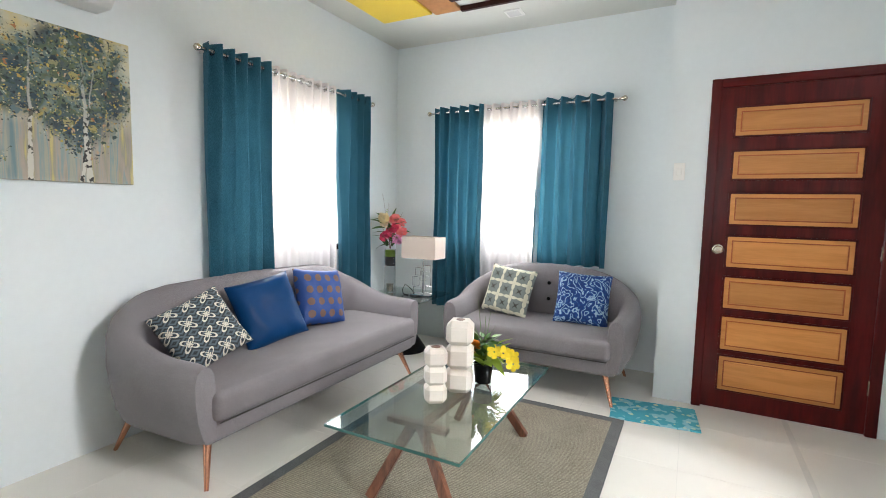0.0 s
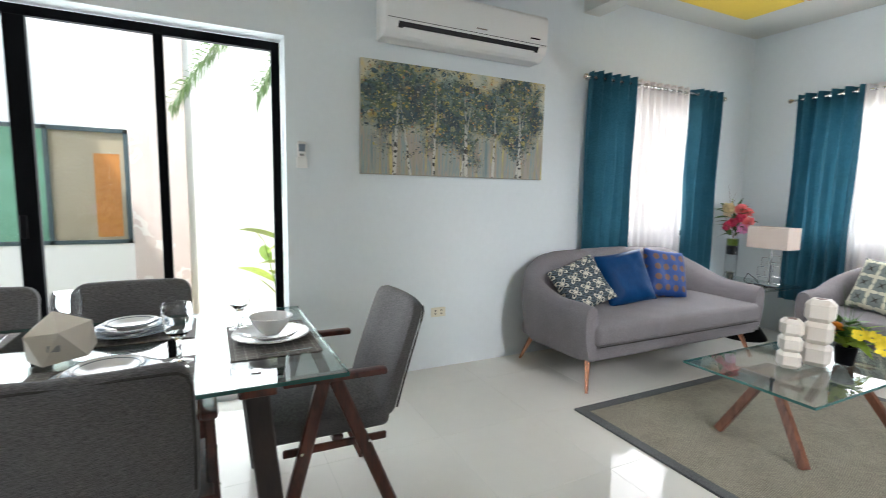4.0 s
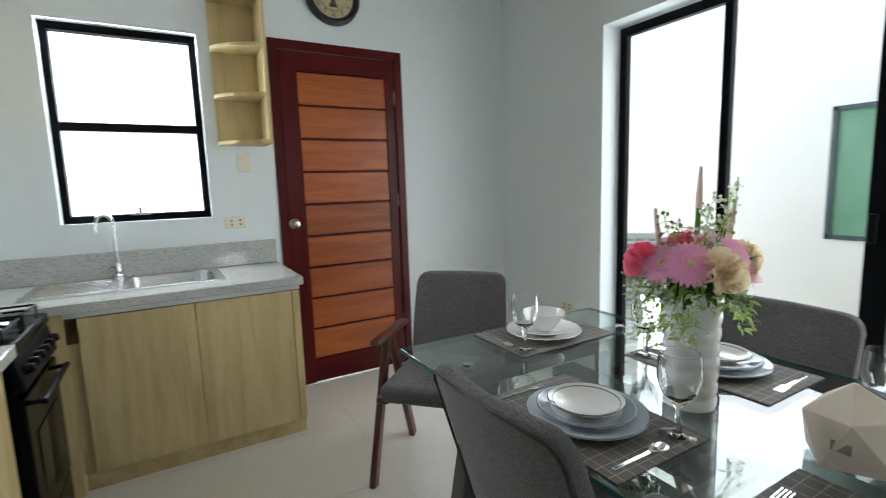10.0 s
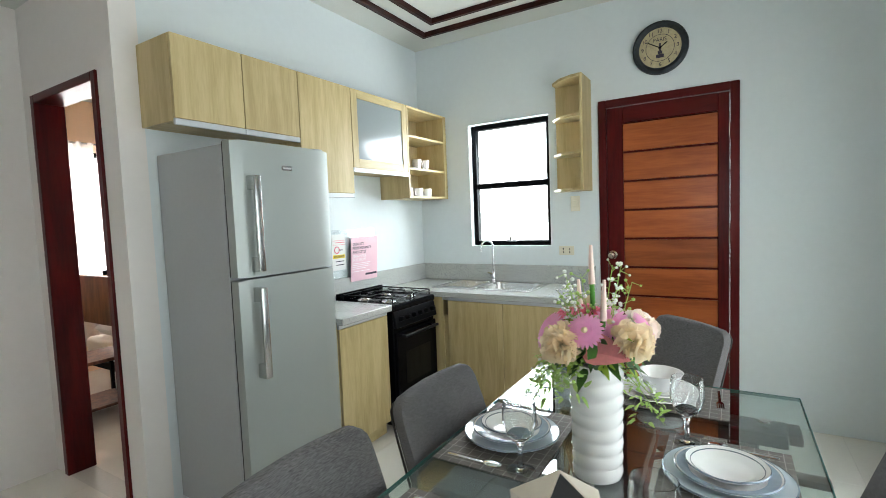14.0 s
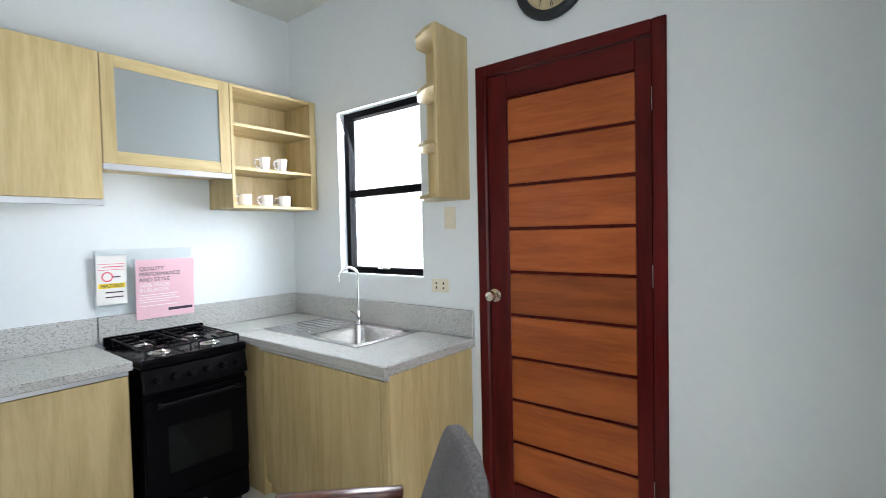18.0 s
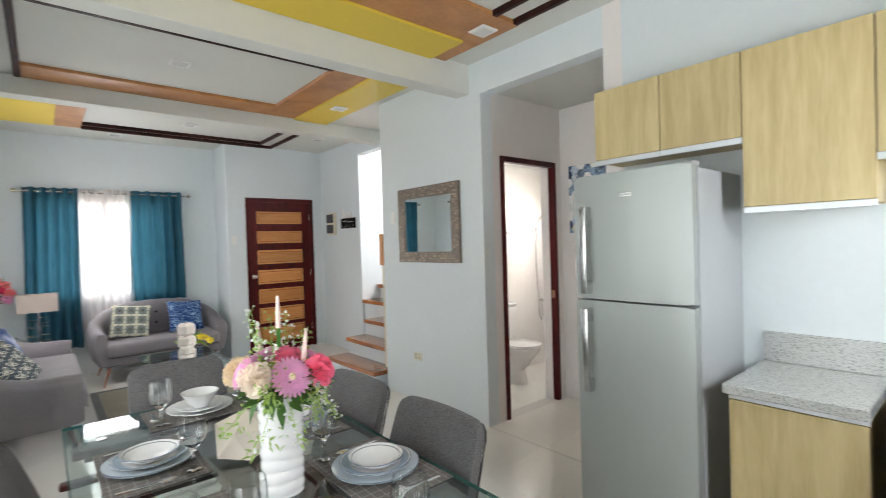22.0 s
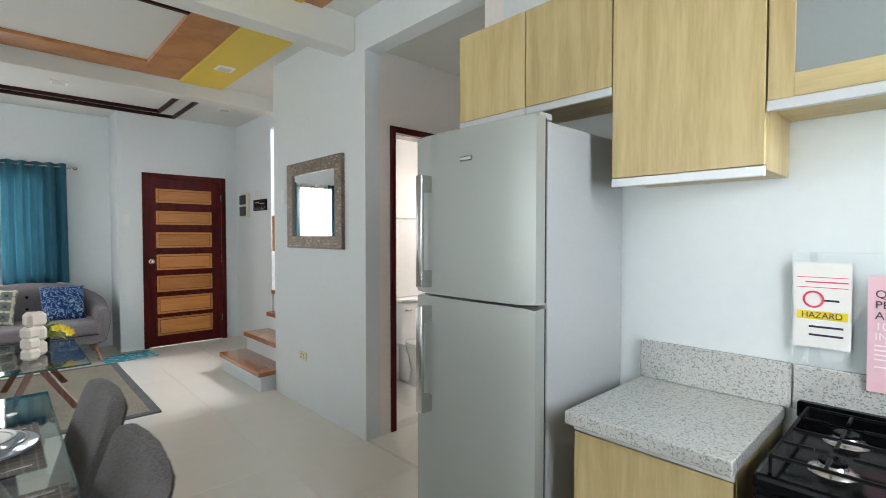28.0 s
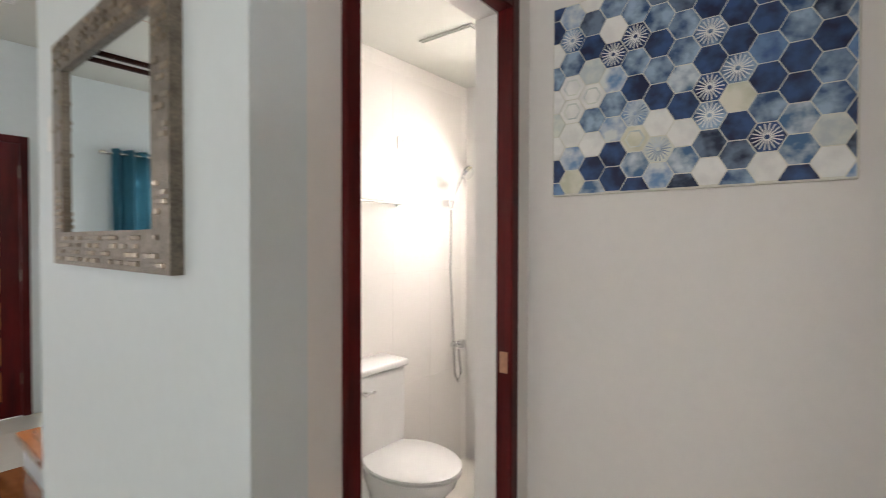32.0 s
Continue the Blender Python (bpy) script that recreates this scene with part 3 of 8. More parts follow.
# stairs
def stairs():
    s = thing("staircase", pose(0, 0, 0), "staircase with polished brown wooden treads and white risers", "staircase", kind="structure")
    rise, run, x0 = 0.185, 0.25, 0.74
    boxes = []
    for i in range(12):
        x = x0 + i * run
        z = (i + 1) * rise
        ya = 1.50 if x < 1.0 else 1.482
        yb = 2.515 if x < 1.26 else 2.965
        lo = max(0, z - 0.5) if x > 1.2 else 0
        boxes.append((x + 0.03, x + run + 0.03, ya + 0.02, yb - 0.02, lo, z - 0.045))
        part("tread", bm_box(x, x + run + 0.03, ya, yb, z - 0.045, z, 0.006, 2), TREAD, s)
    part("riser_block", bm_boxes(*boxes), WALL, s, "white painted risers")
    post = part("handrail", bm_join(bm_box(0.93, 1.0, 1.56, 1.63, 1.25, 1.58, 0.012, 2), bm_bar((1.0, 1.595, 1.45), (2.6, 1.595, 2.64), 0.05, 0.06, 0.01, (0, 1, 0))), PANEL, s, "orange-brown wooden handrail")
    part("baluster", bm_cyl(0.018, 1.07, (0.965, 1.595, 0.185)), IVORY, s, "pale slim baluster")
    for k in range(1, 5):
        x = 1.10 + 0.3 * k
        part("baluster", bm_cyl(0.012, 0.8, (x, 1.60, 0.40 + 0.222 * k)), IVORY, s)
    return s


stairs()


# doors
def door_frame(parent, x0, x1, y0, y1, top, w=0.05, mat=MAHOG):
    part("jamb", bm_box(x0, x0 + w, y0, y1, 0, top, 0.004, 1), mat, parent)
    part("jamb", bm_box(x1 - w, x1, y0, y1, 0, top, 0.004, 1), mat, parent)
    part("head", bm_box(x0 + w, x1 - w, y0, y1, top - w, top, 0.004, 1), MAHOG_H, parent)


def knob(parent, x, y, z, out):
    prof = [(0.0, 0.0), (0.032, 0.0), (0.032, 0.006), (0.013, 0.012), (0.012, 0.03), (0.024, 0.038), (0.027, 0.05), (0.022, 0.062), (0.008, 0.066), (0.0, 0.066)]
    bm = bm_lathe(prof, 20)
    bm.transform(Matrix.Translation((x, y, z)) @ Matrix.Rotation(radians(90 if out < 0 else -90), 4, "X"))
    k = part("knob", bm, NICKEL, parent, "round satin metal knob", True)
    return k


def hinge(parent, x, y, z):
    part("hinge", bm_cyl(0.007, 0.09, (x, y, z), "z", 10), NICKEL, parent)


d1 = thing("door_1", pose(0, 0, 0), "closed dark red-brown front door with seven amber panels", "door", kind="structure")
door_frame(d1, 0.376, 1.352, 4.078, 4.088, 2.168, 0.056)
door_frame(d1, 0.384, 1.344, 4.0885, 4.20, 2.159, 0.048)
leaf = part("leaf", bm_box(0.429, 1.299, 4.098, 4.140, 0.006, 2.114, 0.003, 1), MAHOG, d1)
for lo, hi in ((1.802, 1.984), (1.53, 1.709), (1.239, 1.441), (0.96, 1.164), (0.687, 0.897), (0.41, 0.635), (0.136, 0.369)):
    part("panel_moulding", bm_box(0.512, 1.184, 4.092, 4.102, lo - 0.008, hi + 0.008, 0.003, 1), MAHOG_H, d1)
    p = part("panel", bm_box(0.524, 1.172, 4.088, 4.100, lo + 0.004, hi - 0.004, 0.003, 1), PANEL, d1)
    part("panel_field", bm_box(0.556, 1.140, 4.083, 4.092, lo + 0.034, hi - 0.034, 0.004, 1), PANEL, p)
    part("panel_groove", bm_boxes((0.549, 1.147, 4.0872, 4.0885, lo + 0.027, lo + 0.034), (0.549, 1.147, 4.0872, 4.0885, hi - 0.034, hi - 0.027), (0.549, 0.556, 4.0872, 4.0885, lo + 0.034, hi - 0.034), (1.140, 1.147, 4.0872, 4.0885, lo + 0.034, hi - 0.034)), PLANK, p, "thin dark groove")
knob(d1, 0.472, 4.098, 1.075, -1)
for z in (0.25, 1.05, 1.85):
    hinge(d1, 1.297, 4.096, z)

d2 = thing("door_2", pose(0, 0, 0), "closed dark red-brown kitchen door with nine orange planks", "door", kind="structure")
door_frame(d2, -1.556, -0.684, -3.489, -3.478, 2.196, 0.053)
door_frame(d2, -1.549, -0.691, -3.61, -3.4895, 2.189, 0.046)
part("leaf", bm_box(-1.502, -0.738, -3.555, -3.515, 0.012, 2.139, 0.003, 1), MAHOG, d2)
for sx0, sx1 in ((-1.50, -1.435), (-0.85, -0.74)):
    part("stile", bm_box(sx0, sx1, -3.515, -3.496, 0.012, 2.138, 0.004, 1), MAHOG, d2)
part("rail", bm_box(-1.435, -0.85, -3.515, -3.496, 2.024, 2.138, 0.004, 1), MAHOG_H, d2)
part("rail", bm_box(-1.435, -0.85, -3.515, -3.496, 0.018, 0.172, 0.004, 1), MAHOG_H, d2)
for i in range(9):
    hi = 2.022 - i * 0.2055
    part("plank", bm_box(-1.435, -0.85, -3.515, -3.500, hi - 0.197, hi - 0.006, 0.004, 1), PLANK, d2)
knob(d2, -0.772, -3.496, 1.085, 1)
for z in (0.3, 1.16, 1.85):
    hinge(d2, -1.502, -3.494, z)

d3 = thing("door_3", pose(0, 0, 0), "dark red-brown bathroom door frame standing open", "door frame", kind="structure")
door_frame(d3, 1.098, 1.831, 0.033, 0.092, 2.163, 0.045)
for n_, dims in (("reveal", (1.098, 1.141, 0.094, 0.178, 0, 2.163)), ("reveal", (1.788, 1.831, 0.094, 0.178, 0, 2.163)), ("reveal", (1.141, 1.788, 0.094, 0.178, 2.118, 2.163))):
    part(n_, bm_box(*dims), WALL_WARM_LIT, d3, "painted reveal behind the frame")
part("strike_plate", bm_join(bm_box(1.7845, 1.787, 0.048, 0.078, 0.935, 1.005, 0.001, 1), bm_box(1.782, 1.785, 0.055, 0.071, 0.957, 0.985)), paint("aged_copper_plate", (0.52, 0.27, 0.17), 0.42, 0.7, var=0.15, scale=30), d3, "small copper strike plate")
d4 = thing("door_4", pose(0, 0, 0), "dark red-brown bedroom door frame standing open", "door frame", kind="structure")
door_frame(d4, 1.042, 1.798, -1.152, -1.008, 2.163, 0.045)


# windows
def sash_window(name, label, m, w, h, bars, rails, depth=0.06, fw=0.045, kind="structure"):
    """A dark metal window, w wide and h high in its own plane (x across, z up), with upright bars (place, width) and cross rails."""
    t = thing(name, m, label, "window", kind=kind)
    part("window_frame", bm_boxes((0, fw, -depth / 2, depth / 2, 0, h), (w - fw, w, -depth / 2, depth / 2, 0, h), (fw, w - fw, -depth / 2, depth / 2, 0, fw), (fw, w - fw, -depth / 2, depth / 2, h - fw, h)), BLACKAL, t)
    xs = [fw] + [b[0] for b in bars] + [w - fw]
    for at, bw in bars:
        part("mullion", bm_box(at - bw / 2, at + bw / 2, -depth / 2 - 0.004, depth / 2 + 0.004, fw, h - fw, 0.004, 1), BLACKAL, t)
    zs = [fw] + list(rails) + [h - fw]
    for z in rails:
        part("rail", bm_box(fw, w - fw, -depth / 2 + 0.004, depth / 2 - 0.004, z - 0.022, z + 0.022, 0.003, 1), BLACKAL, t)
    for a, b in zip(xs, xs[1:]):
        for c, d in zip(zs, zs[1:]):
            pane = part("pane", bm_box(a, b, -0.003, 0.003, c, d), GLASS, t)
            pane.visible_shadow = False
    return t


# turned so that its x runs along the wall
turn_y = pose(0, 0, 0, 0, 0, 90)
big = sash_window("window_1", "wide black-framed sliding window to the side yard", pose(-2.565, -2.48, 0.06) @ turn_y, 2.56, 2.13, [(0.645, 0.045), (1.285, 0.092), (1.91, 0.05)], [], 0.036, 0.05)
part("track", bm_box(0.05, 2.51, -0.02, 0.03, 0.05, 0.075), BLACKAL, big)
part("lock", bm_box(1.255, 1.285, -0.062, -0.045, 0.95, 1.07, 0.004, 1), BLACKM, big)
sash_window("window_2", "black-framed window behind teal curtains", pose(-2.50, 2.57, 0.92) @ turn_y, 1.36, 1.22, [(0.68, 0.06)], [])
sash_window("window_3", "black-framed window behind teal curtains", pose(-1.85, 4.72, 0.92), 1.40, 1.22, [(0.70, 0.06)], [])
kw = sash_window("window_4", "black-framed kitchen window in two lights, upper one fixed", pose(-0.31, -3.57, 1.155), 0.695, 1.01, [], [0.50], 0.05, 0.038)
part("latch", bm_join(bm_box(0.30, 0.40, 0.025, 0.04, 0.03, 0.045, 0.003, 1), bm_box(0.34, 0.36, 0.03, 0.06, 0.035, 0.075, 0.003, 1)), STEEL, kw)
sash_window("window_5", "small high bathroom window", pose(2.93, 0.25, 1.55) @ turn_y, 0.45, 0.45, [], [0.15, 0.30], 0.05, 0.03)
sash_window("window_6", "stairwell window", pose(4.06, 1.55, 2.7) @ turn_y, 0.80, 1.2, [(0.40, 0.05)], [])
sash_window("window_7", "bedroom window", pose(4.06, -2.8, 0.95) @ turn_y, 1.20, 1.25, [(0.60, 0.05)], [])


# living room
def smooth_step(a, b, t):
    t = max(0.0, min(1.0, (t - a) / (b - a)))
    return t * t * (3 - 2 * t)


def tub_sofa(label, m, length, depth=0.84, seats=1):
    """A rounded tub sofa that faces -y, its back at +y, centred on its base."""
    s = thing("sofa", m, label, "sofa", "sofas")
    hw, r = length / 2 - 0.03, 0.27
    back_y = depth / 2 - 0.03
    # line of the shell in plan: front of one arm, round the back, front of the other arm
    path = [(-hw + 0.03 - 0.03 * i / 6, -depth / 2 + 0.02 + (back_y + depth / 2 - 0.02 - r) * i / 6) for i in range(7)]
    for i in range(1, 9):
        a = math.pi - i * math.pi / 16
        path.append((-hw + r + r * math.cos(a), back_y - r + r * math.sin(a)))
    path += [(-hw + r + (2 * hw - 2 * r) * i / 12, back_y) for i in range(1, 12)]
    path += [(-x, y) for x, y in reversed(path[:15])]
    total = sum((Vector(b) - Vector(a)).length for a, b in zip(path, path[1:]))
    rings, run = [], 0.0
    for i, p in enumerate(path):
        if i:
            run += (Vector(p) - Vector(path[i - 1])).length
        d = (Vector(path[min(i + 1, len(path) - 1)]) - Vector(path[max(i - 1, 0)])).normalized()
        out = Vector((-d.y, d.x))
        e = min(run, total - run)
        top = 0.595 + 0.255 * smooth_step(0.22, 1.10, e) + 0.015 * smooth_step(1.0, total / 2, e)
        inner = 0.115 + 0.05 * smooth_step(0.35, 0.8, e)
        tight = 0.7 + 0.3 * smooth_step(0.0, 0.05, e)
        bot = 0.215 + 0.012 * (1 - smooth_step(0.0, 0.05, e))
        ring = []
        for off, v in ((-inner, 0.0), (-inner, 0.35), (-inner * 0.98, 0.7), (-inner * 0.9, 0.88), (-inner * 0.68, 0.97), (-inner * 0.4, 1.0), (-0.012, 0.99), (0.018, 0.94), (0.034, 0.82), (0.036, 0.6), (0.020, 0.3), (-0.012, 0.06), (-0.03, 0.0)):
            mid = -inner / 2 + 0.01
            o = mid + (off - mid) * tight
            vv = v if tight > 0.99 else 0.03 + v * 0.95
            ring.append((p[0] + out.x * o, p[1] + out.y * o, bot + (top - bot) * vv))
        rings.append(ring)
    part("shell", bm_rings(rings), SOFA, s, "", True)
    part("base", bm_box(-hw + 0.07, hw - 0.07, -depth / 2 + 0.025, back_y - 0.03, 0.212, 0.325, 0.03, 3), SOFA, s, "", True)
    part("seat_cushion", bm_box(-hw + 0.10, hw - 0.10, -depth / 2 - 0.01, back_y - 0.12, 0.315, 0.46, 0.04, 4), SOFA, s, "", True)
    n = 4 if seats == 1 else 3
    for k in range(n):
        x = (-hw + 0.42) + (2 * hw - 0.84) * k / (n - 1)
        for z in (0.585, 0.715):
            b = bm_lathe([(0.0, 0.012), (0.010, 0.010), (0.015, 0.004), (0.015, -0.006)], 10)
            part("button", bm_move(b, pose(x, back_y - 0.163, z, 90)), BLACKM, s, "small dark button", True)
    part("piping", bm_tube([(-hw + 0.12, -depth / 2 - 0.004, 0.320), (0, -depth / 2 - 0.008, 0.320), (hw - 0.12, -depth / 2 - 0.004, 0.320)], 0.004, 6), PIPING, s)
    for sx in (-1, 1):
        for sy in (-1, 1):
            a = (sx * (hw - 0.15), sy * (depth / 2 - 0.13), 0.225)
            b = (sx * (hw - 0.08), sy * (depth / 2 - 0.05), 0.0)
            part("leg", bm_tube([a, b], 0.022, 12, 0.010), COPPER, s, "tapered copper-coloured leg", True)
    return s


tub_sofa("long grey fabric tub sofa with copper legs and scatter cushions", pose(-1.955, 2.715, 0, 0, 0, -90) @ pose(0, 0, 0, 0, 0, 180), 1.99)
tub_sofa("grey fabric tub loveseat with copper legs by the window", pose(-0.69, 4.08, 0), 1.42, 0.80, 2)


def cushion_mesh(w, h, t):
    n = 20
    bm = bmesh.new()
    grids = []
    for side in (1, -1):
        g = []
        for i in range(n + 1):
            row = []
            for j in range(n + 1):
                u, v = 2 * i / n - 1, 2 * j / n - 1
                puff = (1 - u ** 4) ** 0.5 * (1 - v ** 4) ** 0.5
                pinch = 1 - 0.06 * (1 - abs(u)) * abs(v) ** 3 - 0.06 * (1 - abs(v)) * abs(u) ** 3
                wrinkle = (0.004 * math.sin(7 * u + 3 * v) + 0.010 * noise.noise((2.6 * u + 9 * w, 2.6 * v, 3.0)) + 0.005 * noise.noise((6 * u, 5 * v, 8.0 + 9 * w))) * puff
                row.append(bm.verts.new((u * w / 2 * (1 - 0.05 * (1 - v * v)), v * h / 2 * (1 - 0.05 * (1 - u * u)), side * (t / 2 * puff + 0.004) + wrinkle)))
            g.append(row)
        grids.append(g)
    for k, g in enumerate(grids):
        for i in range(n):
            for j in range(n):
                q = (g[i][j], g[i + 1][j], g[i + 1][j + 1], g[i][j + 1])
                bm.faces.new(q if k == 0 else tuple(reversed(q)))
    rim = lambda g: [g[i][0] for i in range(n)] + [g[n][j] for j in range(n)] + [g[i][n] for i in range(n, 0, -1)] + [g[0][j] for j in range(n, 0, -1)]
    a, b = rim(grids[0]), rim(grids[1])
    for i in range(len(a)):
        j = (i + 1) % len(a)
        bm.faces.new((a[j], a[i], b[i], b[j]))
    return bm


def pattern_nodes(name):
    m, nt, b = node_mat(name)
    tc = nt.nodes.new("ShaderNodeTexCoord")
    b.inputs["Roughness"].default_value = 0.85
    sx = nt.nodes.new("ShaderNodeSeparateXYZ")
    nt.links.new(tc.outputs["Object"], sx.inputs[0])
    return m, nt, b, tc, sx


def fn(nt, op, a, b=None, c=None):
    n = nt.nodes.new("ShaderNodeMath")
    n.operation = op
    for i, v in enumerate((a, b, c)):
        if v is None:
            continue
        if isinstance(v, (int, float)):
            n.inputs[i].default_value = v
        else:
            nt.links.new(v, n.inputs[i])
    return n.outputs[0]


def mixc(nt, fac, a, b):
    n = nt.nodes.new("ShaderNodeMix")
    n.data_type = "RGBA"
    if isinstance(fac, (int, float)):
        n.inputs[0].default_value = fac
    else:
        nt.links.new(fac, n.inputs[0])
    for i, v in ((6, a), (7, b)):
        if isinstance(v, tuple):
            n.inputs[i].default_value = rgba(v)
        else:
            nt.links.new(v, n.inputs[i])
    return n.outputs[2]


def cells(nt, sx, size):
    """Centred coordinates within square cells."""
    u = fn(nt, "SUBTRACT", fn(nt, "FRACT", fn(nt, "DIVIDE", sx.outputs[0], size)), 0.5)
    v = fn(nt, "SUBTRACT", fn(nt, "FRACT", fn(nt, "DIVIDE", sx.outputs[1], size)), 0.5)
    return u, v


def ogee_cushion_mat():
    """Cream outlined four-petalled flowers in staggered rows on wavy slate stripes."""
    m, nt, b, tc, sx = pattern_nodes("slate_ogee_print")
    size = 0.098
    row = fn(nt, "FLOOR", fn(nt, "DIVIDE", sx.outputs[1], size))
    off = fn(nt, "MULTIPLY", fn(nt, "MODULO", fn(nt, "ABSOLUTE", row), 2.0), 0.5)
    u = fn(nt, "SUBTRACT", fn(nt, "FRACT", fn(nt, "ADD", fn(nt, "DIVIDE", sx.outputs[0], size), off)), 0.5)
    v = fn(nt, "SUBTRACT", fn(nt, "FRACT", fn(nt, "DIVIDE", sx.outputs[1], size)), 0.5)
    r = fn(nt, "SQRT", fn(nt, "ADD", fn(nt, "MULTIPLY", u, u), fn(nt, "MULTIPLY", v, v)))
    th = fn(nt, "ARCTAN2", v, u)
    edge = fn(nt, "MULTIPLY_ADD", fn(nt, "COSINE", fn(nt, "MULTIPLY", th, 4.0)), -0.15, 0.27)
    out = fn(nt, "LESS_THAN", fn(nt, "ABSOLUTE", fn(nt, "SUBTRACT", r, edge)), 0.055)
    core = fn(nt, "LESS_THAN", r, fn(nt, "MULTIPLY", edge, 0.42))
    wave = fn(nt, "SINE", fn(nt, "MULTIPLY", fn(nt, "ADD", v, fn(nt, "MULTIPLY", fn(nt, "ABSOLUTE", u), 0.7)), 30.0))
    back = mixc(nt, fn(nt, "MULTIPLY_ADD", wave, 0.5, 0.5), (0.022, 0.030, 0.034), (0.105, 0.145, 0.17))
    c = mixc(nt, fn(nt, "MAXIMUM", out, core), back, (0.66, 0.63, 0.52))
    nt.links.new(c, b.inputs["Base Color"])
    return m


def star_cushion_mat():
    m, nt, b, tc, sx = pattern_nodes("cream_petal_print")
    u, v = cells(nt, sx, 0.115)
    au, av = fn(nt, "ABSOLUTE", u), fn(nt, "ABSOLUTE", v)
    lo, hi = fn(nt, "MINIMUM", au, av), fn(nt, "MAXIMUM", au, av)
    petal = fn(nt, "LESS_THAN", fn(nt, "ADD", fn(nt, "POWER", fn(nt, "MULTIPLY", fn(nt, "SUBTRACT", hi, 0.25), 4.1), 2.0), fn(nt, "POWER", fn(nt, "MULTIPLY", lo, 9.0), 2.0)), 1.0)
    star = fn(nt, "LESS_THAN", fn(nt, "ADD", fn(nt, "MULTIPLY", fn(nt, "ABSOLUTE", fn(nt, "SUBTRACT", au, av)), 5.5), fn(nt, "SUBTRACT", 1.0, fn(nt, "ADD", au, av))), 0.46)
    c = mixc(nt, petal, (0.17, 0.20, 0.185), (0.60, 0.585, 0.45))
    c = mixc(nt, star, c, (0.045, 0.042, 0.035))
    nt.links.new(c, b.inputs["Base Color"])
    return m


def dot_cushion_mat():
    m, nt, b, tc, sx = pattern_nodes("royal_blue_medallion")
    u, v = cells(nt, sx, 0.086)
    r = fn(nt, "SQRT", fn(nt, "ADD", fn(nt, "MULTIPLY", u, u), fn(nt, "MULTIPLY", v, v)))
    c = mixc(nt, fn(nt, "LESS_THAN", r, 0.31), (0.005, 0.047, 0.21), (0.13, 0.066, 0.045))
    nt.links.new(c, b.inputs["Base Color"])
    b.inputs["Roughness"].default_value = 0.6
    return m


def paisley_cushion_mat():
    m, nt, b, tc, sx = pattern_nodes("blue_paisley_print")
    vo = nt.nodes.new("ShaderNodeTexVoronoi")
    vo.inputs["Scale"].default_value = 9
    no = nt.nodes.new("ShaderNodeTexNoise")
    no.inputs["Scale"].default_value, no.inputs["Detail"].default_value = 7, 3
    ad = nt.nodes.new("ShaderNodeMix")
    ad.data_type, ad.inputs[0].default_value = "RGBA", 0.30
    nt.links.new(tc.outputs["Object"], no.inputs["Vector"])
    nt.links.new(tc.outputs["Object"], ad.inputs[6])
    nt.links.new(no.outputs["Color"], ad.inputs[7])
    nt.links.new(ad.outputs[2], vo.inputs["Vector"])
    w = fn(nt, "SINE", fn(nt, "MULTIPLY", vo.outputs["Distance"], 27))
    ramp = nt.nodes.new("ShaderNodeValToRGB")
    for e, (p, c) in zip([ramp.color_ramp.elements[0], ramp.color_ramp.elements.new(0.5), ramp.color_ramp.elements[2]], ((0.0, (0.002, 0.030, 0.16)), (0.76, (0.006, 0.075, 0.28)), (0.98, (0.34, 0.50, 0.64)))):
        e.position, e.color = p, rgba(c)
    mr = fn(nt, "MULTIPLY_ADD", w, 0.5, 0.5)
    nt.links.new(mr, ramp.inputs[0])
    nt.links.new(ramp.outputs[0], b.inputs["Base Color"])
    return m


BLUE = fabric("plain_royal_blue", (0.001, 0.026, 0.092), (0.002, 0.050, 0.165), 300, 0.2, rough=0.42, sheen=0.0, bump=0.12)


def cushion(label, mat, w, m):
    c = thing("scatter_cushion", m, label, "cushion", "scatter cushions")
    part("cover", cushion_mesh(w, w, 0.13), mat, c, "", True)
    return c


lean = lambda x, y, z, yaw, tilt, spin=0: pose(x, y, z, 0, 0, yaw) @ pose(0, 0, 0, 90 - tilt, 0, 0) @ pose(0, 0, 0, 0, 0, spin)
cushion("slate and cream ogee-print cushion leaning on the long sofa", ogee_cushion_mat(), 0.375, lean(-1.955, 2.085, 0.64, 62, 32, 26))
cushion("plain royal blue satin cushion leaning on the long sofa", BLUE, 0.42, lean(-1.995, 2.57, 0.655, 76, 24, 9))
cushion("blue cushion with brown medallions leaning on the long sofa", dot_cushion_mat(), 0.41, lean(-2.04, 3.08, 0.65, 84, 20, -8))
cushion("cream and grey petal-print cushion on the loveseat", star_cushion_mat(), 0.40, lean(-0.98, 4.14, 0.645, -4, 22, -6))
cushion("blue paisley cushion on the loveseat", paisley_cushion_mat(), 0.40, lean(-0.39, 4.14, 0.64, 8, 22, -3))


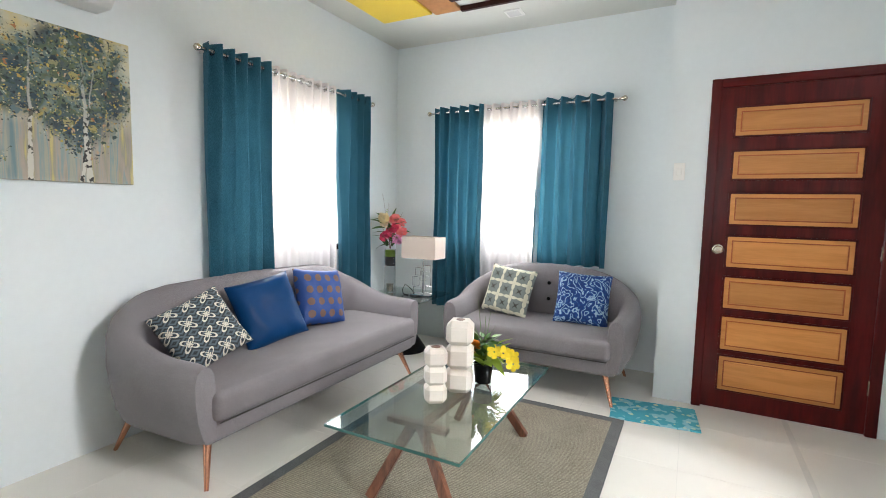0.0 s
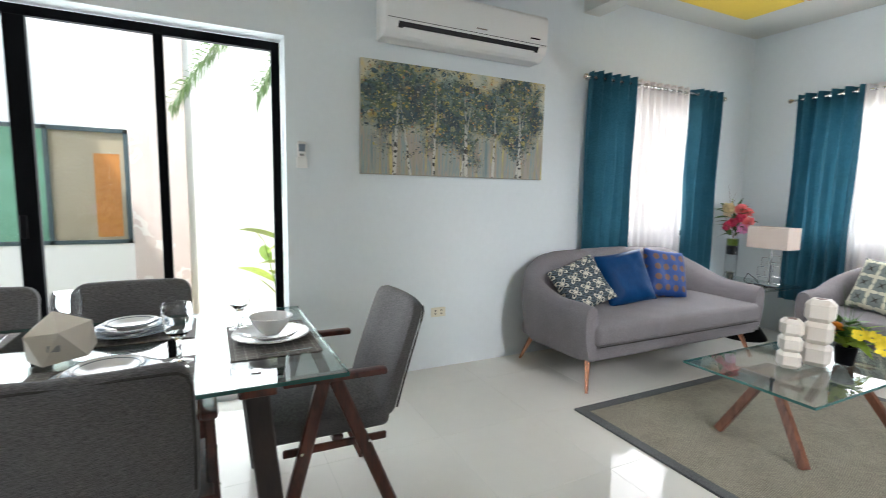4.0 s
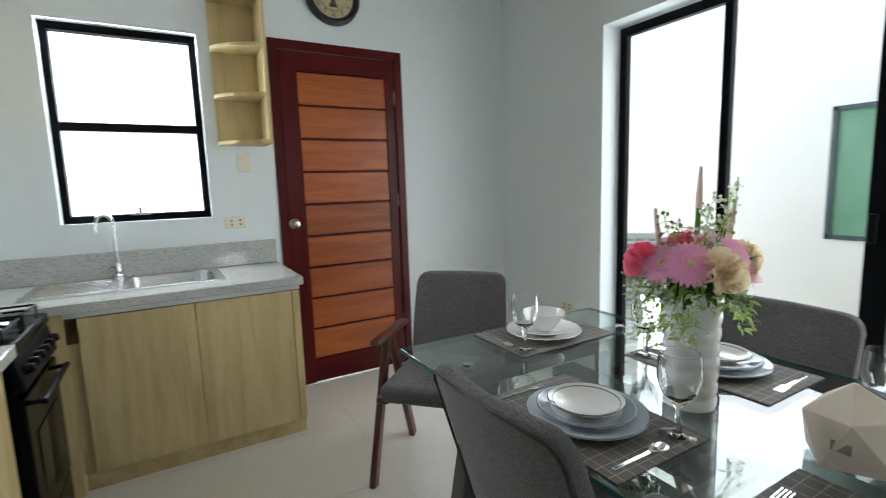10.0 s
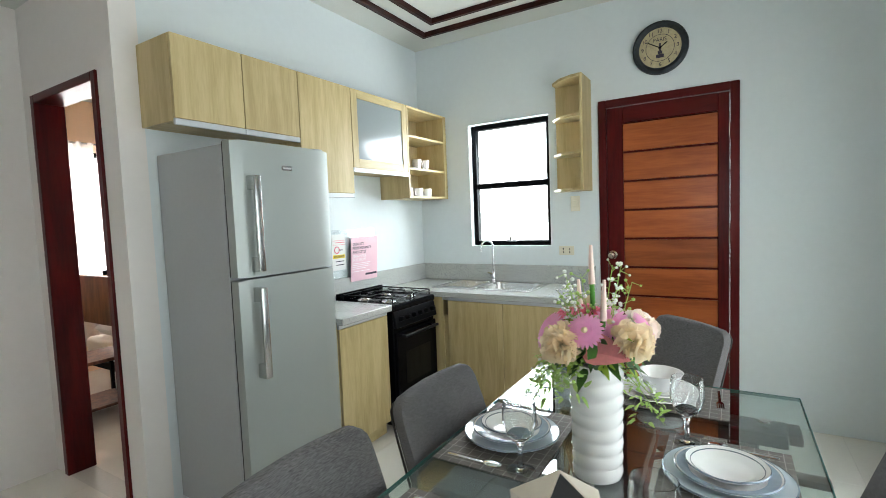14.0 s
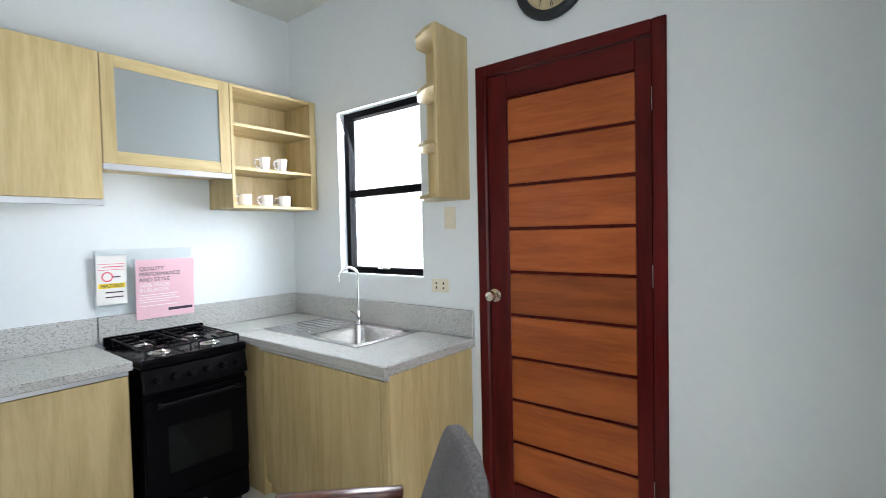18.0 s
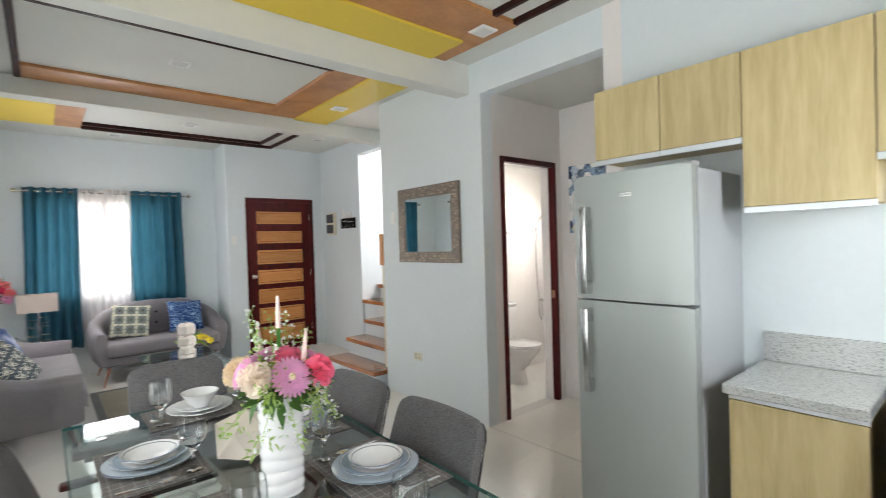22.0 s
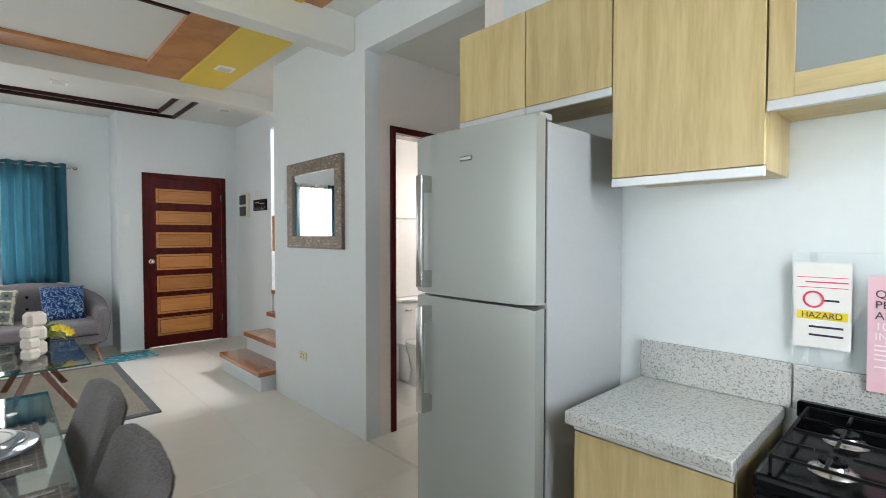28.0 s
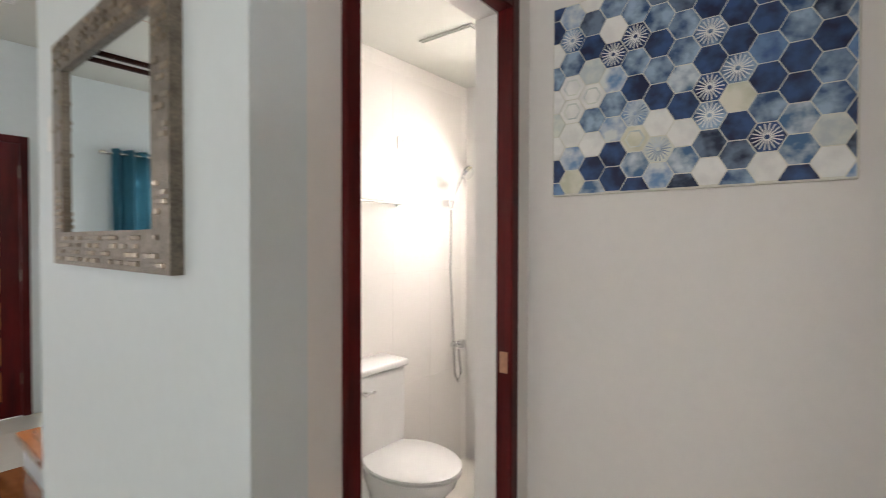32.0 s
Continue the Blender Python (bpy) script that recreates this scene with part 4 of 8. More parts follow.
# curtains
def curtain_mesh(w, h, folds, amp, seed, flare=0.0):
    """A hanging cloth, w wide and h high, with folds in y."""
    rng = random.Random(seed)
    ph = [rng.uniform(0, 6.3) for _ in range(4)]
    nx, nz = folds * 14, 14
    bm = bmesh.new()
    g = []
    for k in range(nz + 1):
        v = k / nz
        row = []
        for i in range(nx + 1):
            u = i / nx
            a = amp * (1 - 0.25 * v + 0.35 * v * math.sin(3 * u + ph[0]))
            swing = math.sin(2 * math.pi * folds * u + 0.35 * math.sin(2 * math.pi * folds * u * 2 + ph[2]) + 0.5 * math.sin(2.2 * v + ph[1]) + 0.5 * v * math.sin(5 * u + ph[2]))
            y = a * math.copysign(abs(swing) ** 0.6, swing) + 0.006 * math.sin(9 * v + 8 * u)
            x = (u - 0.5) * w * (1 + flare * v) + 0.008 * v * math.sin(6 * u + ph[3])
            row.append(bm.verts.new((x, y, h * (1 - v))))
        g.append(row)
    for a, b in zip(g, g[1:]):
        for i in range(nx):
            bm.faces.new((a[i], a[i + 1], b[i + 1], b[i]))
    return bm


def curtain_set(label, m, span, panels, top, bottom):
    """A rod with eyelet curtains; x runs along the rod, y into the room."""
    t = thing("curtain_set", m, label, "curtains", "window curtains")
    rod = part("rod", bm_cyl(0.011, span + 0.06, (-span / 2 - 0.03, 0, top - 0.045), "x", 12), STEEL, t, "thin metal curtain rod", True)
    for sx in (-1, 1):
        part("finial", bm_move(bm_lathe([(0.0, 0.0), (0.012, 0.0), (0.016, 0.01), (0.022, 0.02), (0.02, 0.035), (0.008, 0.045), (0.0, 0.046)], 14), pose(sx * (span / 2 + 0.03), 0, top - 0.045, 0, 90 * sx, 0)), NICKEL, rod, "", True)
        part("bracket", bm_box(sx * (span / 2 - 0.02) - 0.008, sx * (span / 2 - 0.02) + 0.008, -0.08, 0.0, top - 0.055, top - 0.035, 0.002, 1), STEEL, rod)
    for i, (x, w, mat, lab, folds, low) in enumerate(panels):
        c = part("curtain" if mat is TEAL else "sheer", bm_move(curtain_mesh(w, top - low, folds, 0.062 if mat is TEAL else 0.034, i + int(span * 10), 0.03), pose(x, 0.0 if mat is TEAL else -0.015, low)), mat, t, lab, True)
        for k in range(folds):
            gx = x - w / 2 + w * (k + 0.5) / folds
            ring = bm_move(bm_lathe([(0.016, 0.0), (0.026, 0.0), (0.026, 0.004), (0.016, 0.004), (0.016, 0.0)], 12), pose(gx, 0, top - 0.045, 0, 90, 0))
            part("eyelet", ring, CHROME, c, "", True)
    return t


teal_l, sheer_l = "teal blue eyelet curtain", "thin white sheer curtain"
curtain_set("teal curtains and white sheer on the sofa-side window", pose(-2.33, 3.235, 0, 0, 0, -90), 1.62, [(0.575, 0.47, TEAL, teal_l, 5, 0.50), (0.02, 0.76, SHEER, sheer_l, 9, 0.55), (-0.60, 0.36, TEAL, teal_l, 4, 0.42)], 2.275, 0.5)
curtain_set("teal curtains and white sheer on the window behind the loveseat", pose(-1.10, 4.55, 0, 0, 0, 180), 1.66, [(0.56, 0.50, TEAL, teal_l, 5, 0.35), (0.07, 0.58, SHEER, sheer_l, 7, 0.55), (-0.50, 0.60, TEAL, teal_l, 5, 0.84)], 2.245, 0.5)

# rug and mat
RUG = fabric("sisal_rug_weave", (0.15, 0.130, 0.092), (0.43, 0.39, 0.30), 150, 0.25, 0.95, (1, 1.8, 1), bump=0.8)
rnt = RUG.node_tree
rwave, rtc = rnt.nodes.new("ShaderNodeTexWave"), rnt.nodes.new("ShaderNodeTexCoord")
rwave.bands_direction = "Y"
rwave.inputs["Scale"].default_value, rwave.inputs["Distortion"].default_value = 26, 0.6
rmix = rnt.nodes.new("ShaderNodeMix")
rmix.data_type, rmix.blend_type, rmix.inputs[0].default_value = "RGBA", "MULTIPLY", 0.45
rbase = rnt.nodes["Principled BSDF"].inputs["Base Color"]
rnt.links.new(rtc.outputs["Object"], rwave.inputs["Vector"])
rnt.links.new(rbase.links[0].from_socket, rmix.inputs[6])
rnt.links.new(rwave.outputs[0], rmix.inputs[7])
rnt.links.new(rmix.outputs[2], rbase)
RUGEDGE = fabric("grey_rug_binding", (0.06, 0.065, 0.068), (0.14, 0.145, 0.145), 300)
rug = thing("area_rug", pose(-0.71, 2.575, 0), "flat-woven beige-grey rug with a dark grey border", "rug")
part("woven_field", bm_box(-0.66, 0.66, -0.93, 0.93, 0.0, 0.011, 0.002, 1), RUG, rug)
part("border", bm_boxes((-0.72, 0.72, -0.985, -0.925, 0, 0.012), (-0.72, 0.72, 0.925, 0.985, 0, 0.012), (-0.72, -0.655, -0.925, 0.925, 0, 0.012), (0.655, 0.72, -0.925, 0.925, 0, 0.012)), RUGEDGE, rug, "dark grey cloth border")


def mat_print():
    m, nt, b, tc, sx = pattern_nodes("turquoise_mat_print")
    no, vo = nt.nodes.new("ShaderNodeTexNoise"), nt.nodes.new("ShaderNodeTexVoronoi")
    no.inputs["Scale"].default_value, vo.inputs["Scale"].default_value = 14, 16
    nt.links.new(tc.outputs["Object"], no.inputs["Vector"])
    nt.links.new(tc.outputs["Object"], vo.inputs["Vector"])
    c = mixc(nt, fn(nt, "LESS_THAN", vo.outputs["Distance"], 0.24), (0.05, 0.36, 0.46), (0.55, 0.62, 0.42))
    c = mixc(nt, fn(nt, "MULTIPLY", fn(nt, "GREATER_THAN", no.outputs[0], 0.55), 0.6), c, (0.40, 0.66, 0.70))
    nt.links.new(c, b.inputs["Base Color"])
    return m


dm = thing("door_mat", pose(0.16, 3.775, 0, 0, 0, 6), "small turquoise patterned door mat by the entrance", "mat")
part("mat", bm_box(-0.26, 0.26, -0.175, 0.175, 0, 0.010, 0.003, 1), mat_print(), dm)

# coffee table
ct = thing("coffee_table", pose(-0.71, 2.60, 0.011), "rectangular glass coffee table on crossed walnut legs", "coffee table")
top = part("glass_top", bm_box(-0.32, 0.32, -0.60, 0.60, 0.362, 0.374, 0.002, 1), TGLASS, ct, "clear glass top")
part("glass_rim", bm_boxes((-0.323, 0.323, -0.603, -0.6005, 0.362, 0.374), (-0.323, 0.323, 0.6005, 0.603, 0.362, 0.374), (-0.323, -0.3205, -0.6, 0.6, 0.362, 0.374), (0.3205, 0.323, -0.6, 0.6, 0.362, 0.374)), GEDGE, top, "green polished glass edge")
for sy in (-1, 1):
    part("leg", bm_bar((0.02, sy * 0.36, 0.35), (0.24, sy * 0.45, 0.0), 0.035, 0.045, 0.004, (0, 1, 0)), WALNUT, ct)
    part("leg", bm_bar((-0.02, sy * 0.36, 0.35), (-0.19, sy * 0.45, 0.0), 0.035, 0.045, 0.004, (0, 1, 0)), WALNUT, ct)
    part("cross_rail", bm_box(-0.15, 0.15, sy * 0.36 - 0.02, sy * 0.36 + 0.02, 0.335, 0.361, 0.003, 1), WALNUT, ct)
part("stretcher", bm_box(-0.02, 0.02, -0.36, 0.36, 0.31, 0.335, 0.003, 1), WALNUT, ct)


def block_vase(m, blocks, label):
    """A stack of bevelled ceramic blocks with a hole on top."""
    v = thing("ceramic_vase", m, label, "vase", "stacked ceramic vases")
    z = 0
    for i, (w, h) in enumerate(blocks):
        part("block", bm_box(-w / 2, w / 2, -w / 2, w / 2, z, z + h, w * 0.2, 1), CERAM, v)
        z += h - 0.004
    part("opening", bm_cyl(0.022, 0.004, (0, 0, z + 0.002), "z", 16), WALNUT, v, "dark brown opening")
    return v


block_vase(pose(-0.695, 2.63, 0.3855, 0, 0, 20), [(0.135, 0.125), (0.135, 0.125), (0.135, 0.125)], "tall white ceramic vase of stacked blocks on the coffee table")
block_vase(pose(-0.735, 2.445, 0.3855, 0, 0, 35), [(0.105, 0.092), (0.105, 0.092), (0.105, 0.092)], "short white ceramic vase of stacked blocks on the coffee table")


# flowers and leaves
def petal_ring(n, r0, r1, w, lift, z, tilt=0.0, phase=0.0):
    bm = bmesh.new()
    for i in range(n):
        a = 2 * math.pi * i / n + phase
        c, s = math.cos(a), math.sin(a)
        prev = None
        for k, (f, ww) in enumerate(((0.0, 0.5), (0.45, 1.0), (0.85, 0.85), (1.0, 0.25))):
            rr, zz = r0 + (r1 - r0) * f, z + lift * f * f
            p = [bm.verts.new((rr * c - e * ww * w / 2 * s, rr * s + e * ww * w / 2 * c, zz + 0.12 * w * abs(e))) for e in (-1, 1)]
            if prev:
                bm.faces.new((prev[0], prev[1], p[1], p[0]))
            prev = p
    return bm


def gerbera(parent, m, r, mat):
    bm = bm_join(petal_ring(24, r * 0.15, r, r * 0.21, -r * 0.10, 0.0), petal_ring(22, r * 0.13, r * 0.86, r * 0.18, -r * 0.02, r * 0.04, phase=0.13), petal_ring(18, r * 0.12, r * 0.64, r * 0.18, r * 0.06, r * 0.06, phase=0.2), petal_ring(14, r * 0.1, r * 0.42, r * 0.16, r * 0.10, r * 0.10, phase=0.4))
    f = part("flower", bm_move(bm, m), mat, parent, "gerbera-like daisy bloom")
    part("flower_centre", bm_move(bm_lathe([(0.0, r * 0.2), (r * 0.12, r * 0.18), (r * 0.2, r * 0.1), (r * 0.2, 0.0)], 14), m), CREAM, f, "", True)


def carnation(parent, m, r, mat, seed=0):
    """A dome of many small ruffled petals with frilled tips."""
    rng = random.Random(seed)
    bm = bmesh.new()
    n = 64
    for i in range(n):
        h = 1 - 0.92 * (i + 0.5) / n
        a = i * 2.39996 + rng.uniform(-0.25, 0.25)
        flat = math.sqrt(max(0.0, 1 - h * h))
        d = Vector((flat * math.cos(a), flat * math.sin(a), h)).normalized()
        side = d.cross(Vector((rng.uniform(-1, 1), rng.uniform(-1, 1), rng.uniform(-0.3, 0.3)))).normalized()
        curl = d.cross(side) * rng.uniform(-0.25, 0.25)
        reach = r * rng.uniform(0.82, 1.06)
        rows = []
        for f, wide, cols in ((0.25, 0.10, 3), (0.70, 0.34, 3), (1.0, 0.46, 5)):
            row = []
            for k in range(5):
                e = (k - 2) / 2
                frill = rng.uniform(-0.09, 0.09) if f > 0.9 else 0.0
                row.append(bm.verts.new(d * reach * (f + frill - 0.10 * f * e * e) + side * r * wide * e + curl * r * (f * f + 0.35 * f * math.sin(3.0 * e + i))))
            rows.append(row)
        for p, q in zip(rows, rows[1:]):
            for k in range(4):
                bm.faces.new((p[k], p[k + 1], q[k + 1], q[k]))
    for v in bm.verts:
        v.co.z *= 0.85
    part("flower", bm_move(bm, m), mat, parent, "ruffled carnation bloom", True)


def leaf_bm(length, width, droop=0.2, fold=0.15):
    bm = bmesh.new()
    rows = []
    for k in range(6):
        f = k / 5
        w = width * math.sin(math.pi * (0.08 + 0.92 * f) ** 0.8) * 0.5
        z = -droop * length * f * f
        rows.append([bm.verts.new((length * f, -w, z + fold * w)), bm.verts.new((length * f, 0, z)), bm.verts.new((length * f, w, z + fold * w))])
    for a, b in zip(rows, rows[1:]):
        for i in range(2):
            bm.faces.new((a[i], a[i + 1], b[i + 1], b[i]))
    return bm


def foliage(n, radius, length, width, z0, z1, seed, up=(-20, 50), at=(0, 0, 0)):
    rng = random.Random(seed)
    bms = []
    for _ in range(n):
        a, z = rng.uniform(0, 360), rng.uniform(z0, z1)
        r = radius * rng.uniform(0.2, 1)
        s = rng.uniform(0.7, 1.2)
        b = leaf_bm(length * s, width * s, rng.uniform(0.1, 0.5))
        bms.append(bm_move(b, Matrix.Translation(at) @ pose(0, 0, z, 0, 0, a) @ pose(r, 0, 0, rng.uniform(-30, 30), -rng.uniform(*up), 0)))
    return bm_join(*bms)


def sprig(points_seed, base, tip, blossoms, spread):
    """A thin branching stem and its tiny blossoms, as two meshes."""
    rng = random.Random(points_seed)
    base, tip = Vector(base), Vector(tip)
    stems, buds = [], []
    mid = (base + tip) / 2 + Vector((rng.uniform(-1, 1), rng.uniform(-1, 1), 0.5)) * spread * 0.3
    stems.append(bm_tube([base, mid, tip], 0.0018, 4, 0.0008))
    for i in range(blossoms):
        f = rng.uniform(0.35, 1.0)
        p = base.lerp(mid, f * 2) if f < 0.5 else mid.lerp(tip, f * 2 - 1)
        q = p + Vector((rng.uniform(-1, 1), rng.uniform(-1, 1), rng.uniform(-0.6, 1))) * spread
        stems.append(bm_tube([p, q], 0.0009, 3))
        b = bmesh.new()
        bmesh.ops.create_icosphere(b, subdivisions=1, radius=rng.uniform(0.003, 0.0055))
        bmesh.ops.translate(b, vec=q, verts=b.verts)
        buds.append(b)
    return bm_join(*stems), bm_join(*buds)


tp = thing("potted_flowers", pose(-0.635, 2.80, 0.3855) @ Matrix.Scale(1.2, 4), "small black pot with yellow and orange flowers on the coffee table", "plant")
part("pot", bm_lathe([(0.0, 0.0), (0.036, 0.0), (0.045, 0.085), (0.040, 0.085), (0.036, 0.07), (0.0, 0.07)], 20), BLACKM, tp, "", True)
part("leaves", foliage(26, 0.03, 0.11, 0.04, 0.08, 0.15, 3, (-10, 60)), LEAFY, tp, "glossy green leaves", True)
part("grass", bm_join(*[bm_tube([(0, 0, 0.08), (0.02 * math.cos(a), 0.02 * math.sin(a), 0.2), (0.05 * math.cos(a), 0.05 * math.sin(a), 0.26 + 0.05 * (i % 3))], 0.0022, 4, 0.0008) for i, a in enumerate((0.3, 1.4, 2.6, 3.9, 5.2))]), LEAF, tp)
carnation(tp, pose(-0.045, -0.03, 0.155, 30, -20, 0), 0.042, ORANGE, 5)
part("leaves", foliage(30, 0.05, 0.075, 0.028, 0.09, 0.20, 23, (0, 70)), LEAF, tp, "dark green leaves", True)
for i, (x, y, z) in enumerate(((0.10, -0.02, 0.15), (0.13, 0.01, 0.13), (0.07, -0.05, 0.16), (0.15, -0.03, 0.115))):
    part("blossom", bm_move(petal_ring(6, 0.004, 0.032, 0.024, 0.012, 0.0), pose(x, y, z, 40 + 10 * i, 20, 0)), YELLOW, tp, "yellow orchid blossom")

# corner table with lamp and vase
st = thing("side_table", pose(-1.98, 4.14, 0), "black corner table with a glass top", "side table")
part("pedestal", bm_lathe([(0.0, 0.0), (0.20, 0.0), (0.19, 0.02), (0.11, 0.14), (0.10, 0.35), (0.16, 0.48), (0.17, 0.495), (0.0, 0.495)], 28), BLACKM, st, "", True)
part("glass_top", bm_box(-0.31, 0.31, -0.31, 0.31, 0.497, 0.509, 0.003, 1), TGLASS, st)
LAMPSHADE = fabric("linen_shade", (0.50, 0.43, 0.37), (0.62, 0.54, 0.47), 500, 0.2, through_light=0.25)
lamp = thing("table_lamp", pose(-1.81, 4.17, 0.509), "table lamp with rectangular linen shade, switched off", "lamp")
part("base", bm_box(-0.10, 0.10, -0.06, 0.06, 0, 0.015, 0.003, 1), CHROME, lamp)
part("stem", bm_cyl(0.006, 0.34, (0, 0, 0.015), "z", 10), CHROME, lamp, "", True)
rng = random.Random(4)
for i, (x, z, w, h) in enumerate(((-0.05, 0.22, 0.06, 0.07), (0.04, 0.25, 0.07, 0.06), (-0.075, 0.13, 0.07, 0.08), (0.05, 0.14, 0.06, 0.09), (-0.06, 0.05, 0.08, 0.05), (0.06, 0.06, 0.07, 0.06), (0.0, 0.18, 0.06, 0.08))):
    r = 0.0022
    part("square_link", bm_join(*[bm_tube([a, b], r, 6) for a, b in (((x - w / 2, 0, z - h / 2), (x + w / 2, 0, z - h / 2)), ((x + w / 2, 0, z - h / 2), (x + w / 2, 0, z + h / 2)), ((x + w / 2, 0, z + h / 2), (x - w / 2, 0, z + h / 2)), ((x - w / 2, 0, z + h / 2), (x - w / 2, 0, z - h / 2)))]), CHROME, lamp, "open chrome square")
part("shade", bm_boxes((-0.17, 0.17, -0.10, -0.096, 0.345, 0.535), (-0.17, 0.17, 0.096, 0.10, 0.345, 0.535), (-0.17, -0.166, -0.096, 0.096, 0.345, 0.535), (0.166, 0.17, -0.096, 0.096, 0.345, 0.535), (-0.166, 0.166, -0.096, 0.096, 0.525, 0.529)), LAMPSHADE, lamp, "rectangular off-white linen shade")
part("cord", bm_tube([(-0.08, 0, 0.006), (-0.14, 0.02, 0.05), (-0.19, 0.0, 0.09), (-0.21, -0.02, 0.03), (-0.17, -0.05, 0.004), (-0.11, -0.06, 0.005)], 0.004, 6), BLACKM, lamp, "coiled black cord")
vs = thing("flower_vase", pose(-2.19, 4.20, 0.509), "tall clear cylinder vase with pink flowers and twigs", "vase")
part("cylinder", bm_lathe([(0.0, 0.004), (0.055, 0.0), (0.055, 0.40), (0.051, 0.40), (0.051, 0.006), (0.0, 0.006)], 24), CGLASS, vs, "clear glass cylinder", True)
part("dark_band", bm_cyl(0.050, 0.085, (0, 0, 0.245), "z", 20), GASKET, vs, "dark leaf wrap")
part("green_fill", bm_cyl(0.048, 0.06, (0, 0, 0.332), "z", 20), LEAFY, vs)
part("candle_cup", bm_lathe([(0.0, 0.006), (0.03, 0.006), (0.034, 0.03), (0.03, 0.05), (0.038, 0.07), (0.0, 0.07)], 16), NICKEL, vs, "", True)
part("leaves", foliage(44, 0.06, 0.13, 0.045, 0.42, 0.68, 8, (0, 70)), LEAF, vs, "", True)
SALMON = leaf_mat("petal_salmon", (0.90, 0.30, 0.30), (0.93, 0.36, 0.34), 0.55, 0.15, 30, 0.4)
for i, (x, y, z, mat) in enumerate(((0.03, -0.04, 0.50, HOTPINK), (0.06, -0.02, 0.54, HOTPINK), (0.0, -0.06, 0.46, HOTPINK), (0.09, 0.0, 0.58, SALMON), (0.12, -0.03, 0.50, SALMON), (0.04, 0.0, 0.62, SALMON), (-0.03, -0.02, 0.58, PEACH), (0.10, -0.05, 0.44, PINK), (-0.02, -0.05, 0.63, CREAM))):
    carnation(vs, pose(x * 1.3, y * 1.3, z + 0.06, 50, 10 * i - 40, 0), 0.056, mat, 20 + i)
for i, (x, y, z) in enumerate(((-0.09, 0.0, 0.92), (-0.05, 0.03, 0.80), (0.05, 0.0, 0.76), (0.12, 0.02, 0.75), (-0.12, -0.02, 0.70), (-0.02, 0.0, 0.84))):
    st_b, bud = sprig(40 + i, (0, 0, 0.4), (x, y, z), 5, 0.022)
    sp = part("twig", st_b, WALNUT, vs, "thin dry twig")
    tagged(part("tiny_buds", bud, LEAFY, sp), kind="stuff")


# wall things of the living room
def ramp_node(nt, fac, *stops):
    r = nt.nodes.new("ShaderNodeValToRGB")
    els = r.color_ramp.elements
    while len(els) < len(stops):
        els.new(0.5)
    for e, (p, c) in zip(els, sorted(stops)):
        e.position, e.color = p, rgba(c)
    nt.links.new(fac, r.inputs[0])
    return r.outputs[0]


